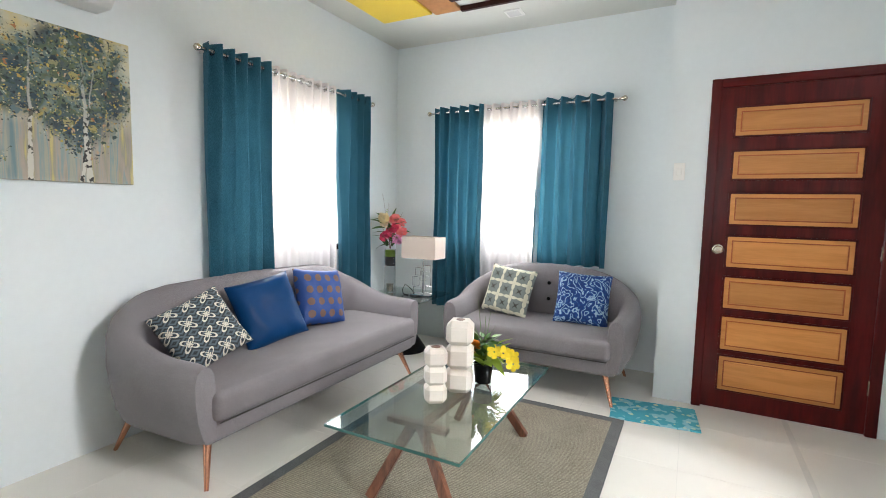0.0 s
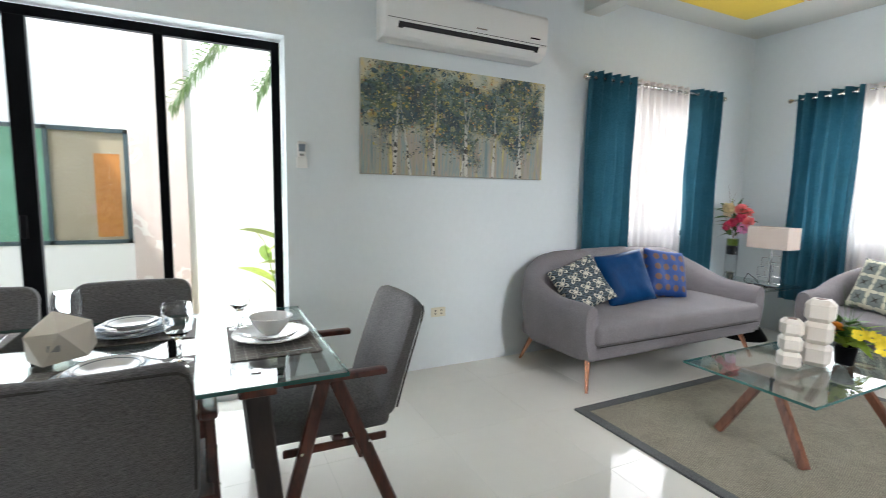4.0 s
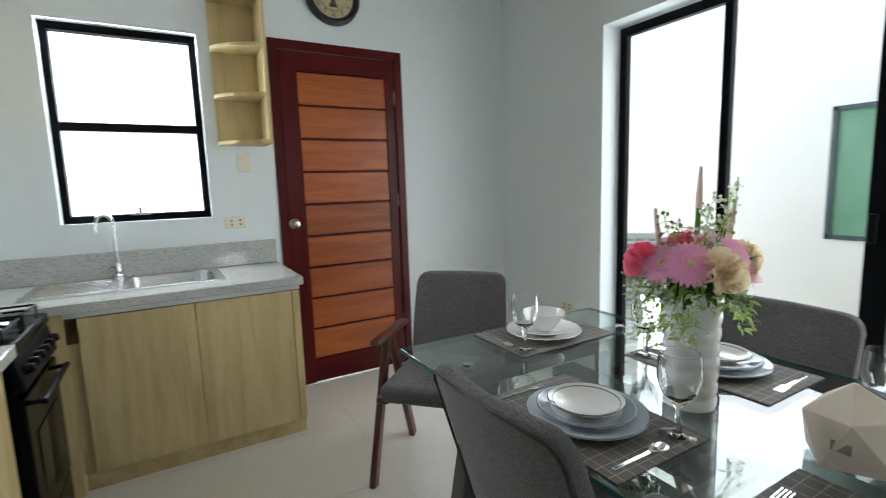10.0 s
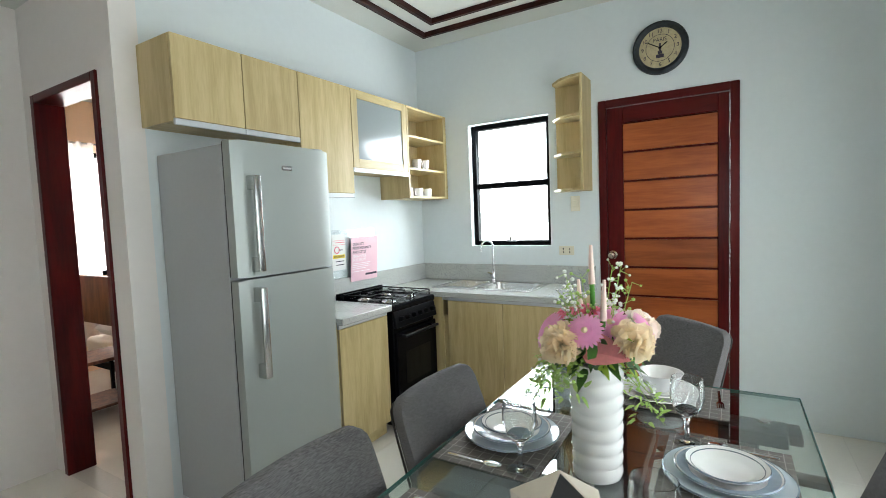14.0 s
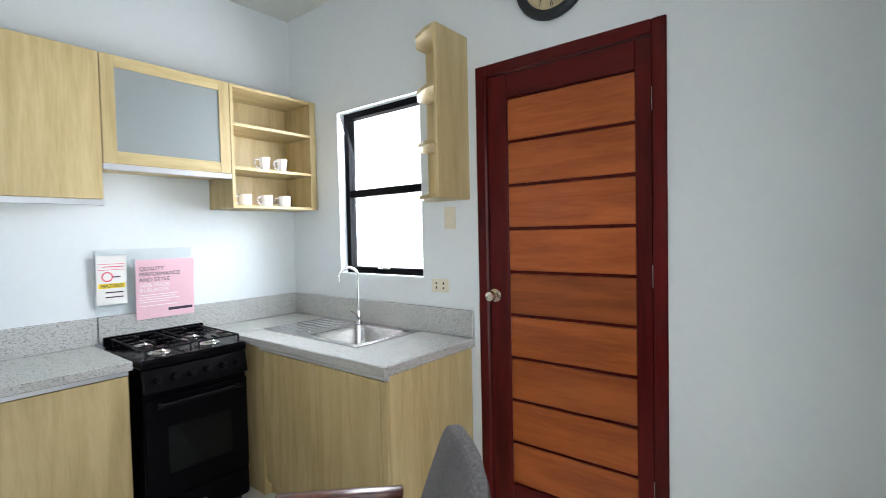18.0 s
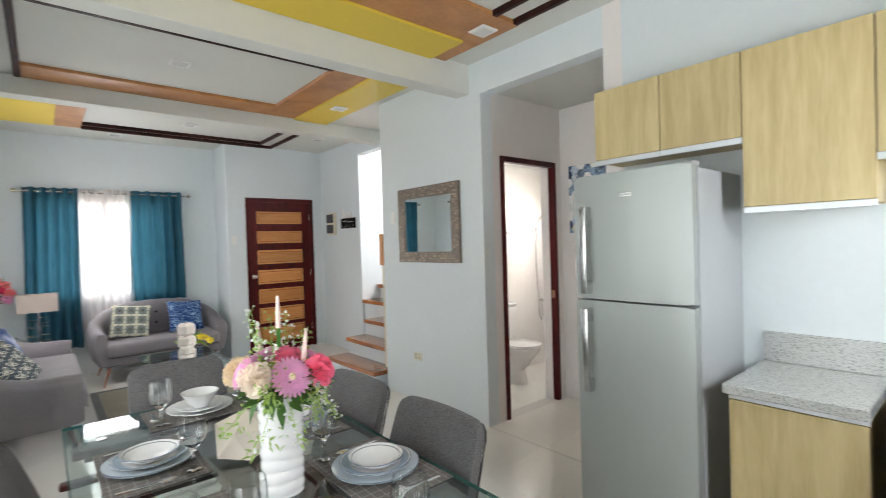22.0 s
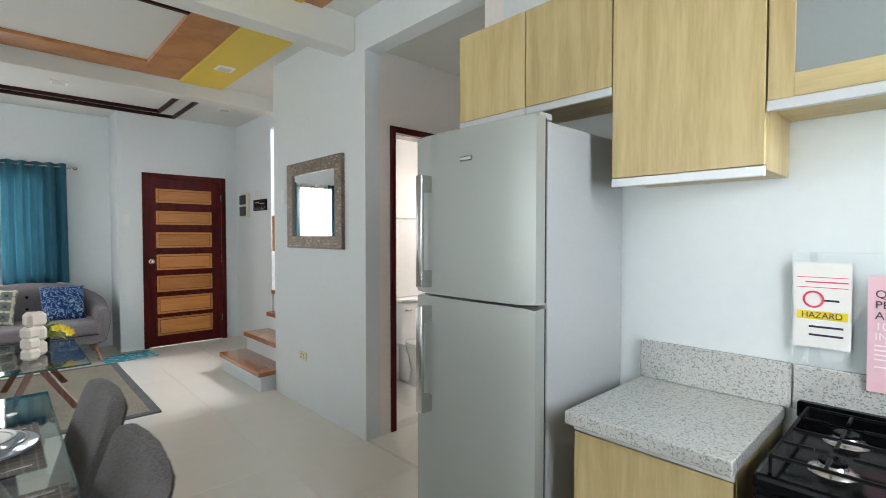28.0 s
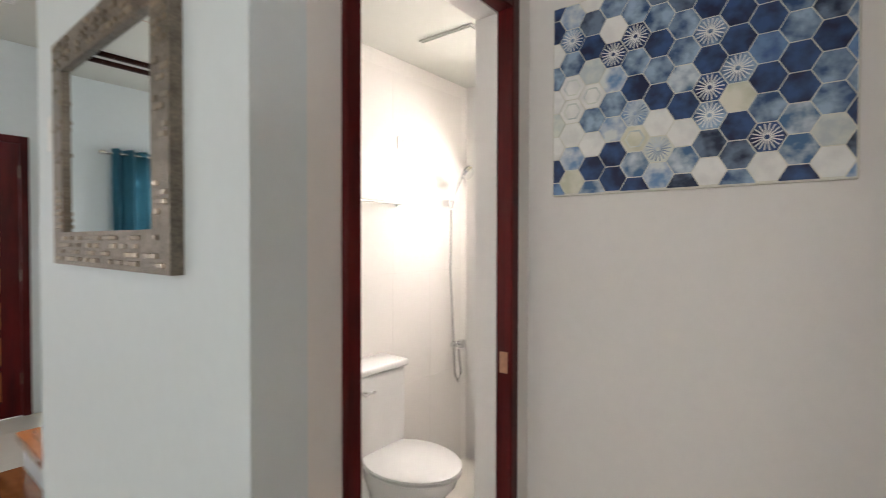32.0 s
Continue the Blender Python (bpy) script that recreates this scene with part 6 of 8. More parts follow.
def goblet(m):
    g = thing("water_goblet", m, "clear stemmed water goblet on the dining table", "glass", "goblets")
    prof = [(0.0, 0.004), (0.035, 0.002), (0.037, 0.0), (0.037, 0.003), (0.009, 0.012), (0.006, 0.03), (0.0065, 0.065), (0.014, 0.078), (0.033, 0.098), (0.0425, 0.13), (0.0415, 0.16), (0.0385, 0.185), (0.037, 0.185), (0.040, 0.16), (0.041, 0.13), (0.031, 0.10), (0.0, 0.084)]
    part("bowl", bm_lathe([(1.08 * r_, 1.06 * z_) for r_, z_ in prof], 28), GOBLET, g, "", True)
    return g


def cutlery(m, kind_name):
    s = thing(kind_name, m, "polished steel " + kind_name + " beside a plate", kind_name, "cutlery")
    part("handle", bm_box(-0.005, 0.005, -0.09, 0.025, 0.0, 0.0025, 0.001, 1), CHROME, s)
    if kind_name == "spoon":
        b = bmesh.new()
        bmesh.ops.create_uvsphere(b, u_segments=14, v_segments=8, radius=1)
        bmesh.ops.scale(b, vec=(0.017, 0.028, 0.004), verts=b.verts)
        bmesh.ops.translate(b, vec=(0, 0.05, 0.0035), verts=b.verts)
        part("bowl", b, CHROME, s, "", True)
    else:
        ends = [(-0.005, 0.022), (0.005, 0.022), (0.011, 0.036)]
        for k in range(3, -1, -1):
            x = -0.011 + 0.0065 * k
            ends += [(x + 0.0025, 0.085), (x, 0.085)] + ([(x, 0.042), (x - 0.004, 0.042)] if k else [])
        part("tines", bm_move(bm_prism(ends + [(-0.011, 0.036)], 0.002), pose(0, 0, 0.0008)), CHROME, s)
    return s


TZ = 0.7205
g0 = s0 = f0 = None
# x, y, heading (from the table's middle outwards), kind of setting
for x, y, a, deep in ((-0.93, -1.22, 90, 0), (-0.965, -0.625, 90, 0), (-1.50, -1.23, -90, 0), (-1.49, -0.63, -90, 0), (-1.217, -0.15, 180, 1), (-1.285, -1.765, 0, 1)):
    base = pose(x, y, TZ, 0, 0, a)
    mt = new("placemat", pm_me)
    mt.matrix_world = base
    tagged(mt, "dark grey woven placemat with a pale grid", "placemat", "placemats")
    if deep:
        plate("dinner_plate", 0.14, 0.020, PORC, base @ pose(0, 0.0, 0.0032), "large white ribbed dinner plate at the table's end", False)
        plate("side_plate", 0.10, 0.016, PORC, base @ pose(0, 0.0, 0.0122), "white side plate under a bowl", False)
        bw = thing("soup_bowl", base @ pose(0, 0.0, 0.0215), "deep white porcelain soup bowl", "bowl", "bowls")
        part("dish", bm_lathe([(0.0, 0.004), (0.032, 0.0), (0.036, 0.004), (0.058, 0.03), (0.080, 0.068), (0.077, 0.068), (0.055, 0.033), (0.03, 0.010), (0.0, 0.009)], 36), PORC, bw, "", True)
    else:
        plate("charger_plate", 0.145, 0.018, PLATEB, base @ pose(0, 0.0, 0.0032), "large pale blue charger plate on a placemat")
        plate("dinner_plate", 0.118, 0.022, PORC, base @ pose(0, 0.0, 0.0122), "white dinner plate with a grey-blue band in a stack")
        plate("soup_plate", 0.092, 0.024, PORC, base @ pose(0, 0.0, 0.0235), "white soup plate with a grey rim on the stack")
    gm = base @ pose(0.175, 0.10, 0.0)
    if g0 is None:
        g0 = goblet(gm)
        s0, f0 = cutlery(base @ pose(0.185, -0.03, 0.0032), "spoon"), cutlery(base @ pose(-0.19, -0.03, 0.0032), "fork")
    else:
        copy_thing(g0, gm)
        copy_thing(s0, base @ pose(0.185, -0.03, 0.0032, 0, 0, -4))
        copy_thing(f0, base @ pose(-0.19, -0.03, 0.0032, 0, 0, 3))

# centrepiece
PEACHL = leaf_mat("petal_pale_peach", (0.97, 0.88, 0.78), (0.98, 0.90, 0.81), 0.6, 0.1, 30, 0.5)
vz = thing("vase_of_flowers", pose(-1.21, -1.133, TZ), "white ribbed ceramic vase with pink, peach and white flowers", "vase")
prof, N = [(0.0, 0.0), (0.064, 0.0)], 60
rings = []
for k in range(N + 1):
    f = k / N
    z = 0.30 * f
    ring = []
    for i in range(36):
        a = 2 * math.pi * i / 36
        w = 8.5 * f * 2 * math.pi + 1.1 * math.sin(a + 2 * f) + 0.7 * math.sin(2 * a + 7 * f)
        r = 0.061 + 0.006 * f + 0.0045 * (abs(math.sin(w / 2)) ** 0.8 - 0.5)
        ring.append((r * math.cos(a), r * math.sin(a), z))
    rings.append(ring)
for r, z in ((0.058, 0.298), (0.056, 0.20)):
    rings.append([(r * math.cos(2 * math.pi * i / 36), r * math.sin(2 * math.pi * i / 36), z) for i in range(36)])
part("vase", bm_rings(rings), PORC, vz, "glossy white ribbed vase", True)
part("leaves", foliage(150, 0.085, 0.062, 0.022, 0.29, 0.37, 11, (-50, 55)), LEAF, vz, "dark green leaves", True)
part("leaves", foliage(130, 0.10, 0.048, 0.015, 0.30, 0.40, 12, (-60, 65)), LEAFY, vz, "light green leaves", True)
CORAL = leaf_mat("petal_coral", (0.95, 0.26, 0.40), (0.97, 0.32, 0.46), 0.55, 0.2, 30, 0.5)
gerbera(vz, pose(0.095, -0.02, 0.37, 0, 62, 0), 0.058, PINK)
gerbera(vz, pose(-0.005, -0.105, 0.372, 66, 0, 0), 0.062, PINK)
gerbera(vz, pose(0.105, 0.055, 0.38, -35, 55, 0), 0.056, PINK)
gerbera(vz, pose(-0.045, 0.035, 0.41, -50, -10, 0), 0.046, PINK)
gerbera(vz, pose(-0.118, -0.012, 0.388, 0, -62, 0), 0.050, PINK)
gerbera(vz, pose(0.0, 0.10, 0.40, -55, 0, 0), 0.046, PINK)
carnation(vz, pose(0.085, -0.085, 0.368, 50, 45, 0), 0.052, CORAL, 2)
carnation(vz, pose(0.055, 0.10, 0.36, -58, 20, 0), 0.056, PEACH, 3)
carnation(vz, pose(-0.095, -0.07, 0.375, 45, -50, 0), 0.050, PEACHL, 4)
carnation(vz, pose(-0.10, 0.055, 0.372, -48, -40, 0), 0.052, PEACH, 6)
carnation(vz, pose(0.02, -0.01, 0.405, 10, 0, 0), 0.046, CORAL, 7)
for i, (x, y, rx, ry, rz) in enumerate(((0.0, 0.092, 45, -8, 165),)):
    sp = bm_move(leaf_bm(0.10, 0.085, 0.3, 0.5), pose(x, y, 0.345, 0, 0, rz) @ pose(0, 0, 0, rx, ry, 0))
    part("anthurium_bract", sp, leaf_mat("anthurium_rose", (0.78, 0.28, 0.30), (0.80, 0.34, 0.30), 0.3, 0.2, 15), vz, "glossy rose anthurium bract", True)
for i, (x, y, tx, ty, h) in enumerate(((0.0, 0.0, 0.005, 0.01, 0.60), (0.03, -0.03, 0.06, -0.07, 0.50), (-0.02, 0.02, -0.04, 0.07, 0.52))):
    stem = part("stem", bm_tube([(x, y, 0.3), (tx * 0.85, ty * 0.85, h - 0.095)], 0.0065, 8), STEMG, vz, "thick green stem")
    part("spadix", bm_tube([(tx * 0.85, ty * 0.85, h - 0.10), (tx * 0.95, ty * 0.95, h - 0.04), (tx, ty, h)], 0.0085, 10, 0.004), paint("pale_pink_spadix", (0.90, 0.70, 0.62), 0.5, var=0.1), stem, "pale pink flower spike", True)
rng = random.Random(31)
for i in range(26):
    a = rng.uniform(0, 2 * math.pi)
    if i < 12:
        tip = (0.09 * math.cos(a), 0.09 * math.sin(a), rng.uniform(0.46, 0.56))
    else:
        tip = (rng.uniform(0.14, 0.19) * math.cos(a), rng.uniform(0.14, 0.19) * math.sin(a), rng.uniform(0.16, 0.36))
    stm, bud = sprig(200 + i, (0.03 * math.cos(a), 0.03 * math.sin(a), 0.33), tip, 15, 0.022)
    sp = part("filler_sprig", stm, SPRIG, vz, "fine green filler sprig")
    tagged(part("tiny_blossoms", bud, BLOSSOM if i % 3 else SPRIG, sp, "tiny white blossoms"), kind="stuff")
    if i >= 12:
        tagged(part("sprig_leaves", foliage(18, 0.04, 0.024, 0.009, -0.035, 0.03, 300 + i, (-50, 50), tuple(0.75 * Vector(tip) + Vector((0, 0, 0.07)))), SPRIG, sp), kind="stuff")

BEIGE = paint("matt_beige_ceramic", (0.70, 0.63, 0.53), 0.45, var=0.03, bump=0.05)
orn = thing("faceted_ornament", pose(-1.218, -0.79, TZ, 0, 0, 15), "white faceted ceramic ornament with a triangular opening", "ornament")
b = bmesh.new()
bmesh.ops.create_icosphere(b, subdivisions=1, radius=0.106)
rng = random.Random(5)
for v in b.verts:
    v.co *= rng.uniform(0.92, 1.06)
    v.co.z = max(v.co.z, -0.072)
bmesh.ops.rotate(b, cent=(0, 0, 0), matrix=Matrix.Rotation(radians(8), 3, "X"), verts=b.verts)
low = min(v.co.z for v in b.verts)
bmesh.ops.translate(b, vec=(0, 0, -low), verts=b.verts)
b.normal_update()
b.faces.ensure_lookup_table()
tri_face = max(b.faces, key=lambda f: f.calc_center_median().dot(Vector((-0.25, 0.5, 0.8))))
hole = [v.co.copy() for v in tri_face.verts]
cen = sum(hole, Vector()) / 3
nrm = tri_face.normal.copy()
part("body", b, BEIGE, orn)
# thin dark plate on the facet, its colour standing in for the hole's shade
hb = bmesh.new()
hb.faces.new([hb.verts.new(cen + (p - cen) * 0.86 + nrm * 0.0015) for p in hole])
ext = bmesh.ops.extrude_face_region(hb, geom=list(hb.faces))
bmesh.ops.translate(hb, vec=-nrm * 0.003, verts=[v for v in ext["geom"] if isinstance(v, bmesh.types.BMVert)])
part("opening", hb, GASKET, orn, "dark triangle standing in for the shaded opening")
part("maker_label", bm_move(bm_box(-0.016, 0.016, -0.001, 0.001, -0.010, 0.010), pose(0.088, -0.02, 0.07, 0, 0, 75)), paint("label_grey", (0.3, 0.29, 0.27), 0.6), orn, "small grey label")


# kitchen
def speckle(name, a, b_, c_, scale=260):
    m, nt, b = node_mat(name)
    tc = nt.nodes.new("ShaderNodeTexCoord")
    v, n1 = nt.nodes.new("ShaderNodeTexVoronoi"), nt.nodes.new("ShaderNodeTexNoise")
    v.inputs["Scale"].default_value, n1.inputs["Scale"].default_value, n1.inputs["Detail"].default_value = scale, 40, 6
    nt.links.new(tc.outputs["Object"], v.inputs["Vector"])
    nt.links.new(tc.outputs["Object"], n1.inputs["Vector"])
    sep = nt.nodes.new("ShaderNodeSeparateColor")
    nt.links.new(v.outputs["Color"], sep.inputs[0])
    c = mixc(nt, sep.outputs[0], a, b_)
    c = mixc(nt, fn(nt, "GREATER_THAN", sep.outputs[1], 0.86), c, c_)
    c = mixc(nt, fn(nt, "MULTIPLY", n1.outputs[0], 0.3), c, a)
    nt.links.new(c, b.inputs["Base Color"])
    b.inputs["Roughness"].default_value, b.inputs["Coat Weight"].default_value = 0.10, 0.3
    return m


GRANITE = speckle("grey_granite", (0.42, 0.435, 0.415), (0.56, 0.57, 0.545), (0.22, 0.235, 0.225), 260)
CT = 0.86


def handle_strip(parent, dims):
    part("handle_profile", bm_box(*dims, 0.002, 1), ALU, parent, "aluminium edge handle")


def base_cabinet(name, m, w, d, h, doors, label, profile=True, inner=None):
    """A base unit that faces -y in its own frame, x across."""
    c = thing(name, m, label, "cabinet", "kitchen base cabinets")
    part("body", bm_box(0, w - 0.018, 0.02, d, 0.09, inner or h, 0.001, 1), OAK, c)
    part("side_panel", bm_box(w - 0.018, w, 0.02, d, 0.09, h, 0.001, 1), OAK, c)
    part("plinth", bm_box(0, w, 0.05, d, 0, 0.09), OAK_H, c)
    n = len(doors)
    for a, b in doors:
        dr = part("door", bm_box(a + 0.002, b - 0.002, 0, 0.019, 0.095, h - 0.035, 0.001, 1), OAK, c)
    if profile:
        handle_strip(c, (0.0, w, 0.0, 0.02, h - 0.032, h - 0.004))
    return c


# run under the window faces the room (+y); the short unit beside the fridge faces west
base_cabinet("base_cabinet", pose(0.33, -2.875, 0, 0, 0, 180), 0.965, 0.60, CT - 0.035, [(0.045, 0.487), (0.487, 0.925), (0.925, 0.965)], "light oak sink cabinet with two doors", True, 0.68)
base_cabinet("base_cabinet", pose(0.385, -1.845, 0, 0, 0, -90), 0.44, 0.49, CT - 0.035, [(0.0, 0.44)], "narrow light oak base cabinet between fridge and stove")
single("corner_filler", bm_box(0.33, 0.885, -3.485, -2.885, 0, CT - 0.036), OAK, "light oak corner filler panel", "cabinet")


def counter_mesh():
    bm = bm_boxes((-0.645, -0.30, -3.488, -2.855, CT - 0.035, CT), (0.15, 0.887, -3.488, -2.855, CT - 0.035, CT), (-0.30, 0.15, -3.488, -3.44, CT - 0.035, CT), (-0.30, 0.15, -3.02, -2.855, CT - 0.035, CT))
    bmesh.ops.remove_doubles(bm, verts=bm.verts, dist=0.0005)
    return bm


wt = thing("worktop", pose(0, 0, 0), "speckled grey granite worktop with upstand round the sink", "worktop")
part("slab", counter_mesh(), GRANITE, wt)
part("edge", bm_join(bm_box(-0.652, 0.887, -2.857, -2.848, CT - 0.042, CT - 0.0005, 0.003, 1), bm_box(-0.652, -0.643, -3.488, -2.857, CT - 0.042, CT - 0.0005, 0.003, 1)), GRANITE, wt)
part("upstand", bm_box(-0.648, 0.867, -3.488, -3.470, CT, 1.0, 0.003, 1), GRANITE, wt)
part("upstand", bm_box(0.869, 0.888, -3.488, -2.31, CT, 1.0, 0.003, 1), GRANITE, wt)
wt2 = thing("worktop", pose(0, 0, 0), "short speckled grey granite worktop beside the fridge", "worktop")
part("slab", bm_box(0.345, 0.887, -2.290, -1.835, CT - 0.04, CT, 0.003, 1), GRANITE, wt2)
part("upstand", bm_box(0.869, 0.888, -2.306, -1.835, CT, 1.0, 0.003, 1), GRANITE, wt2)

# sink
sk = thing("kitchen_sink", pose(0, 0, CT), "stainless steel sink with drainer, empty", "sink")
for dims in ((-0.31, 0.50, -3.46, -3.412, 0, 0.006), (-0.31, 0.50, -3.045, -3.005, 0, 0.006), (-0.31, -0.268, -3.412, -3.045, 0, 0.006), (0.125, 0.50, -3.412, -3.045, 0, 0.006)):
    part("flange", bm_box(*dims), STEEL, sk)
bowl = []
for k, (s, z) in enumerate(((1.0, 0.004), (0.97, -0.02), (0.93, -0.12), (0.86, -0.145), (0.17, -0.15))):
    ring = []
    for i in range(40):
        a = 2 * math.pi * i / 40
        c_, s_ = math.cos(a), math.sin(a)
        ex = 0.20 * s * math.copysign(abs(c_) ** 0.35, c_)
        ey = 0.186 * s * math.copysign(abs(s_) ** 0.35, s_)
        ring.append((-0.072 + ex, -3.2285 + ey, z))
    bowl.append(ring)
bb_ = bm_rings(bowl, True, False)
part("basin", bb_, STEEL, sk, "", True)
part("drain", bm_cyl(0.035, 0.006, (-0.072, -3.2285, -0.149), "z", 20), CHROME, sk)
for k in range(7):
    part("drainer_rib", bm_box(0.19, 0.46, -3.39 + 0.048 * k, -3.385 + 0.048 * k, 0.004, 0.009, 0.002, 1), STEEL, sk)
fc = thing("faucet", pose(0.165, -3.435, CT + 0.006, 0, 0, 0), "chrome gooseneck kitchen faucet", "faucet")
part("body", bm_lathe([(0.0, 0.0), (0.024, 0.0), (0.024, 0.012), (0.015, 0.02), (0.015, 0.07), (0.011, 0.08), (0.0, 0.08)], 18), CHROME, fc, "", True)
neck = [(0, 0, 0.07), (0, 0, 0.28)] + [(-0.0 + 0.055 * (1 - math.cos(a)) * 0.6, 0.055 * (1 - math.cos(a)) * 0.8, 0.28 + 0.055 * math.sin(a)) for a in [math.pi * k / 8 for k in range(1, 9)]] + [(0.066, 0.088, 0.25)]
part("spout", bm_tube(neck, 0.0085, 12), CHROME, fc, "", True)
part("lever", bm_bar((0.0, 0.0, 0.05), (0.04, 0.03, 0.075), 0.010, 0.012, 0.003), CHROME, fc)

# stove
sv = thing("gas_stove", pose(0.36, -2.575, 0), "black freestanding gas stove with four burners and oven", "stove")
part("body", bm_box(0.015, 0.50, -0.245, 0.245, 0.03, 0.80, 0.006, 2), BLACK, sv)
part("cooktop", bm_box(0.0, 0.50, -0.25, 0.25, 0.80, 0.845, 0.012, 2), BLACK, sv)
part("back_rail", bm_box(0.485, 0.515, -0.25, 0.25, 0.845, 0.895, 0.005, 1), BLACK, sv)
cp = part("control_panel", bm_move(bm_box(-0.012, 0.012, -0.245, 0.245, -0.055, 0.055, 0.006, 2), pose(0.008, 0, 0.745, 0, 12, 0)), BLACKM, sv)
for k in range(6):
    b = bm_lathe([(0.0, 0.03), (0.012, 0.029), (0.016, 0.02), (0.019, 0.0)], 16)
    part("control_knob", bm_move(b, pose(-0.004, -0.19 + 0.076 * k, 0.748, 0, -90 + 12, 0)), BLACKM, cp, "", True)
od = part("oven_door", bm_box(-0.006, 0.02, -0.24, 0.24, 0.19, 0.665, 0.006, 2), BLACK, sv)
part("oven_window", bm_box(-0.009, -0.005, -0.15, 0.15, 0.30, 0.52), paint("smoked_oven_glass", (0.004, 0.005, 0.006), 0.05, spec=0.25), od)
part("handle", bm_join(bm_cyl(0.010, 0.40, (-0.045, -0.20, 0.635), "y", 12), bm_box(-0.045, -0.004, -0.19, -0.175, 0.628, 0.642), bm_box(-0.045, -0.004, 0.175, 0.19, 0.628, 0.642)), BLACKM, od, "", True)
part("drawer", bm_box(-0.002, 0.02, -0.24, 0.24, 0.05, 0.18, 0.006, 2), BLACK, sv)
part("drawer_pull", bm_cyl(0.008, 0.012, (-0.014, 0, 0.115), "x", 12), STEEL, sv)
for bx in (0.14, 0.36):
    for by in (-0.12, 0.12):
        bn = part("burner", bm_lathe([(0.0, 0.020), (0.026, 0.018), (0.03, 0.010), (0.045, 0.006), (0.05, 0.0)], 20, (bx, by, 0.845)), STEEL, sv, "steel burner head", True)
        part("burner_cap", bm_cyl(0.028, 0.008, (bx, by, 0.865), "z", 20, bev=0.002), BLACK, bn)
for by in (-0.12, 0.12):
    bars = [((0.03, by - 0.1, 0.885), (0.47, by - 0.1, 0.885)), ((0.03, by + 0.1, 0.885), (0.47, by + 0.1, 0.885)), ((0.03, by - 0.1, 0.885), (0.03, by + 0.1, 0.885)), ((0.47, by - 0.1, 0.885), (0.47, by + 0.1, 0.885)), ((0.25, by - 0.1, 0.885), (0.25, by + 0.1, 0.885))]
    for bx in (0.14, 0.36):
        bars += [((bx, by - 0.1, 0.885), (bx, by - 0.035, 0.885)), ((bx, by + 0.1, 0.885), (bx, by + 0.035, 0.885)), ((bx - 0.1, by, 0.885), (bx - 0.035, by, 0.885)), ((bx + 0.1, by, 0.885), (bx + 0.035, by, 0.885))]
    bars += [((x, by + s * 0.1, 0.847), (x, by + s * 0.1, 0.885)) for x in (0.03, 0.47) for s in (-1, 1)]
    part("pan_support", bm_join(*[bm_tube(b, 0.0045, 6) for b in bars]), BLACKM, sv, "black wire pan support")
for sx, sy in ((0.05, -0.2), (0.05, 0.2), (0.45, -0.2), (0.45, 0.2)):
    part("foot", bm_cyl(0.018, 0.031, (sx, sy, 0), "z", 12), GASKET, sv)

# fridge
fr = thing("refrigerator", pose(0.307, -1.465, 0), "tall silver two-door refrigerator with bar handles", "refrigerator")
FH, SPLIT = 1.775, 1.168
part("cabinet", bm_box(0.068, 0.58, -0.285, 0.285, 0.04, FH - 0.015, 0.006, 2), FRIDGE_SIDE, fr, "grey steel cabinet")
part("kick_plate", bm_box(0.08, 0.10, -0.27, 0.27, 0.0, 0.05), GASKET, fr)


def fridge_door(z0, z1, hz0, hz1, name):
    rings = []
    for y in [-0.285 + 0.57 * k / 12 for k in range(13)]:
        bow = 0.012 * (1 - (y / 0.285) ** 2)
        e = 0.006 if abs(y) > 0.284 else 0.0
        rings.append([(0.060 - e, y, z0), (-bow + e, y, z0 + e), (-bow + e, y, z1 - e), (0.060 - e, y, z1)])
    d = part(name, bm_rings(rings), FRIDGE, fr, "", True)
    y = 0.203
    bar = bm_box(-0.060, -0.044, y - 0.016, y + 0.016, hz0, hz1, 0.0025, 2)
    h = part("handle", bar, STEEL, d, "brushed steel bar handle", True)
    for z in (hz0 + 0.03, hz1 - 0.03):
        part("handle_mount", bm_box(-0.058, -0.0, y - 0.0165, y + 0.0165, z - 0.032, z + 0.032, 0.002, 2), STEEL, h, "steel end block")
    part("gasket", bm_box(0.060, 0.068, -0.28, 0.28, z0 + 0.005, z1 - 0.005), GASKET, d)
    return d


fd = fridge_door(SPLIT + 0.0045, FH, 1.20, 1.62, "freezer_door")
bdg = part("maker_badge", bm_box(-0.0145, -0.008, -0.030, 0.030, 1.656, 1.676, 0.002, 1), STEEL, fd, "small silvery badge")
part("badge_print", bm_box(-0.0152, -0.0144, -0.024, 0.024, 1.662, 1.670), FRIDGE_SIDE, bdg)
fridge_door(0.055, SPLIT - 0.0045, 0.72, 1.125, "lower_door")
part("hinge_cover", bm_box(0.03, 0.10, -0.28, -0.22, FH - 0.012, FH + 0.012, 0.004, 1), FRIDGE_SIDE, fr)


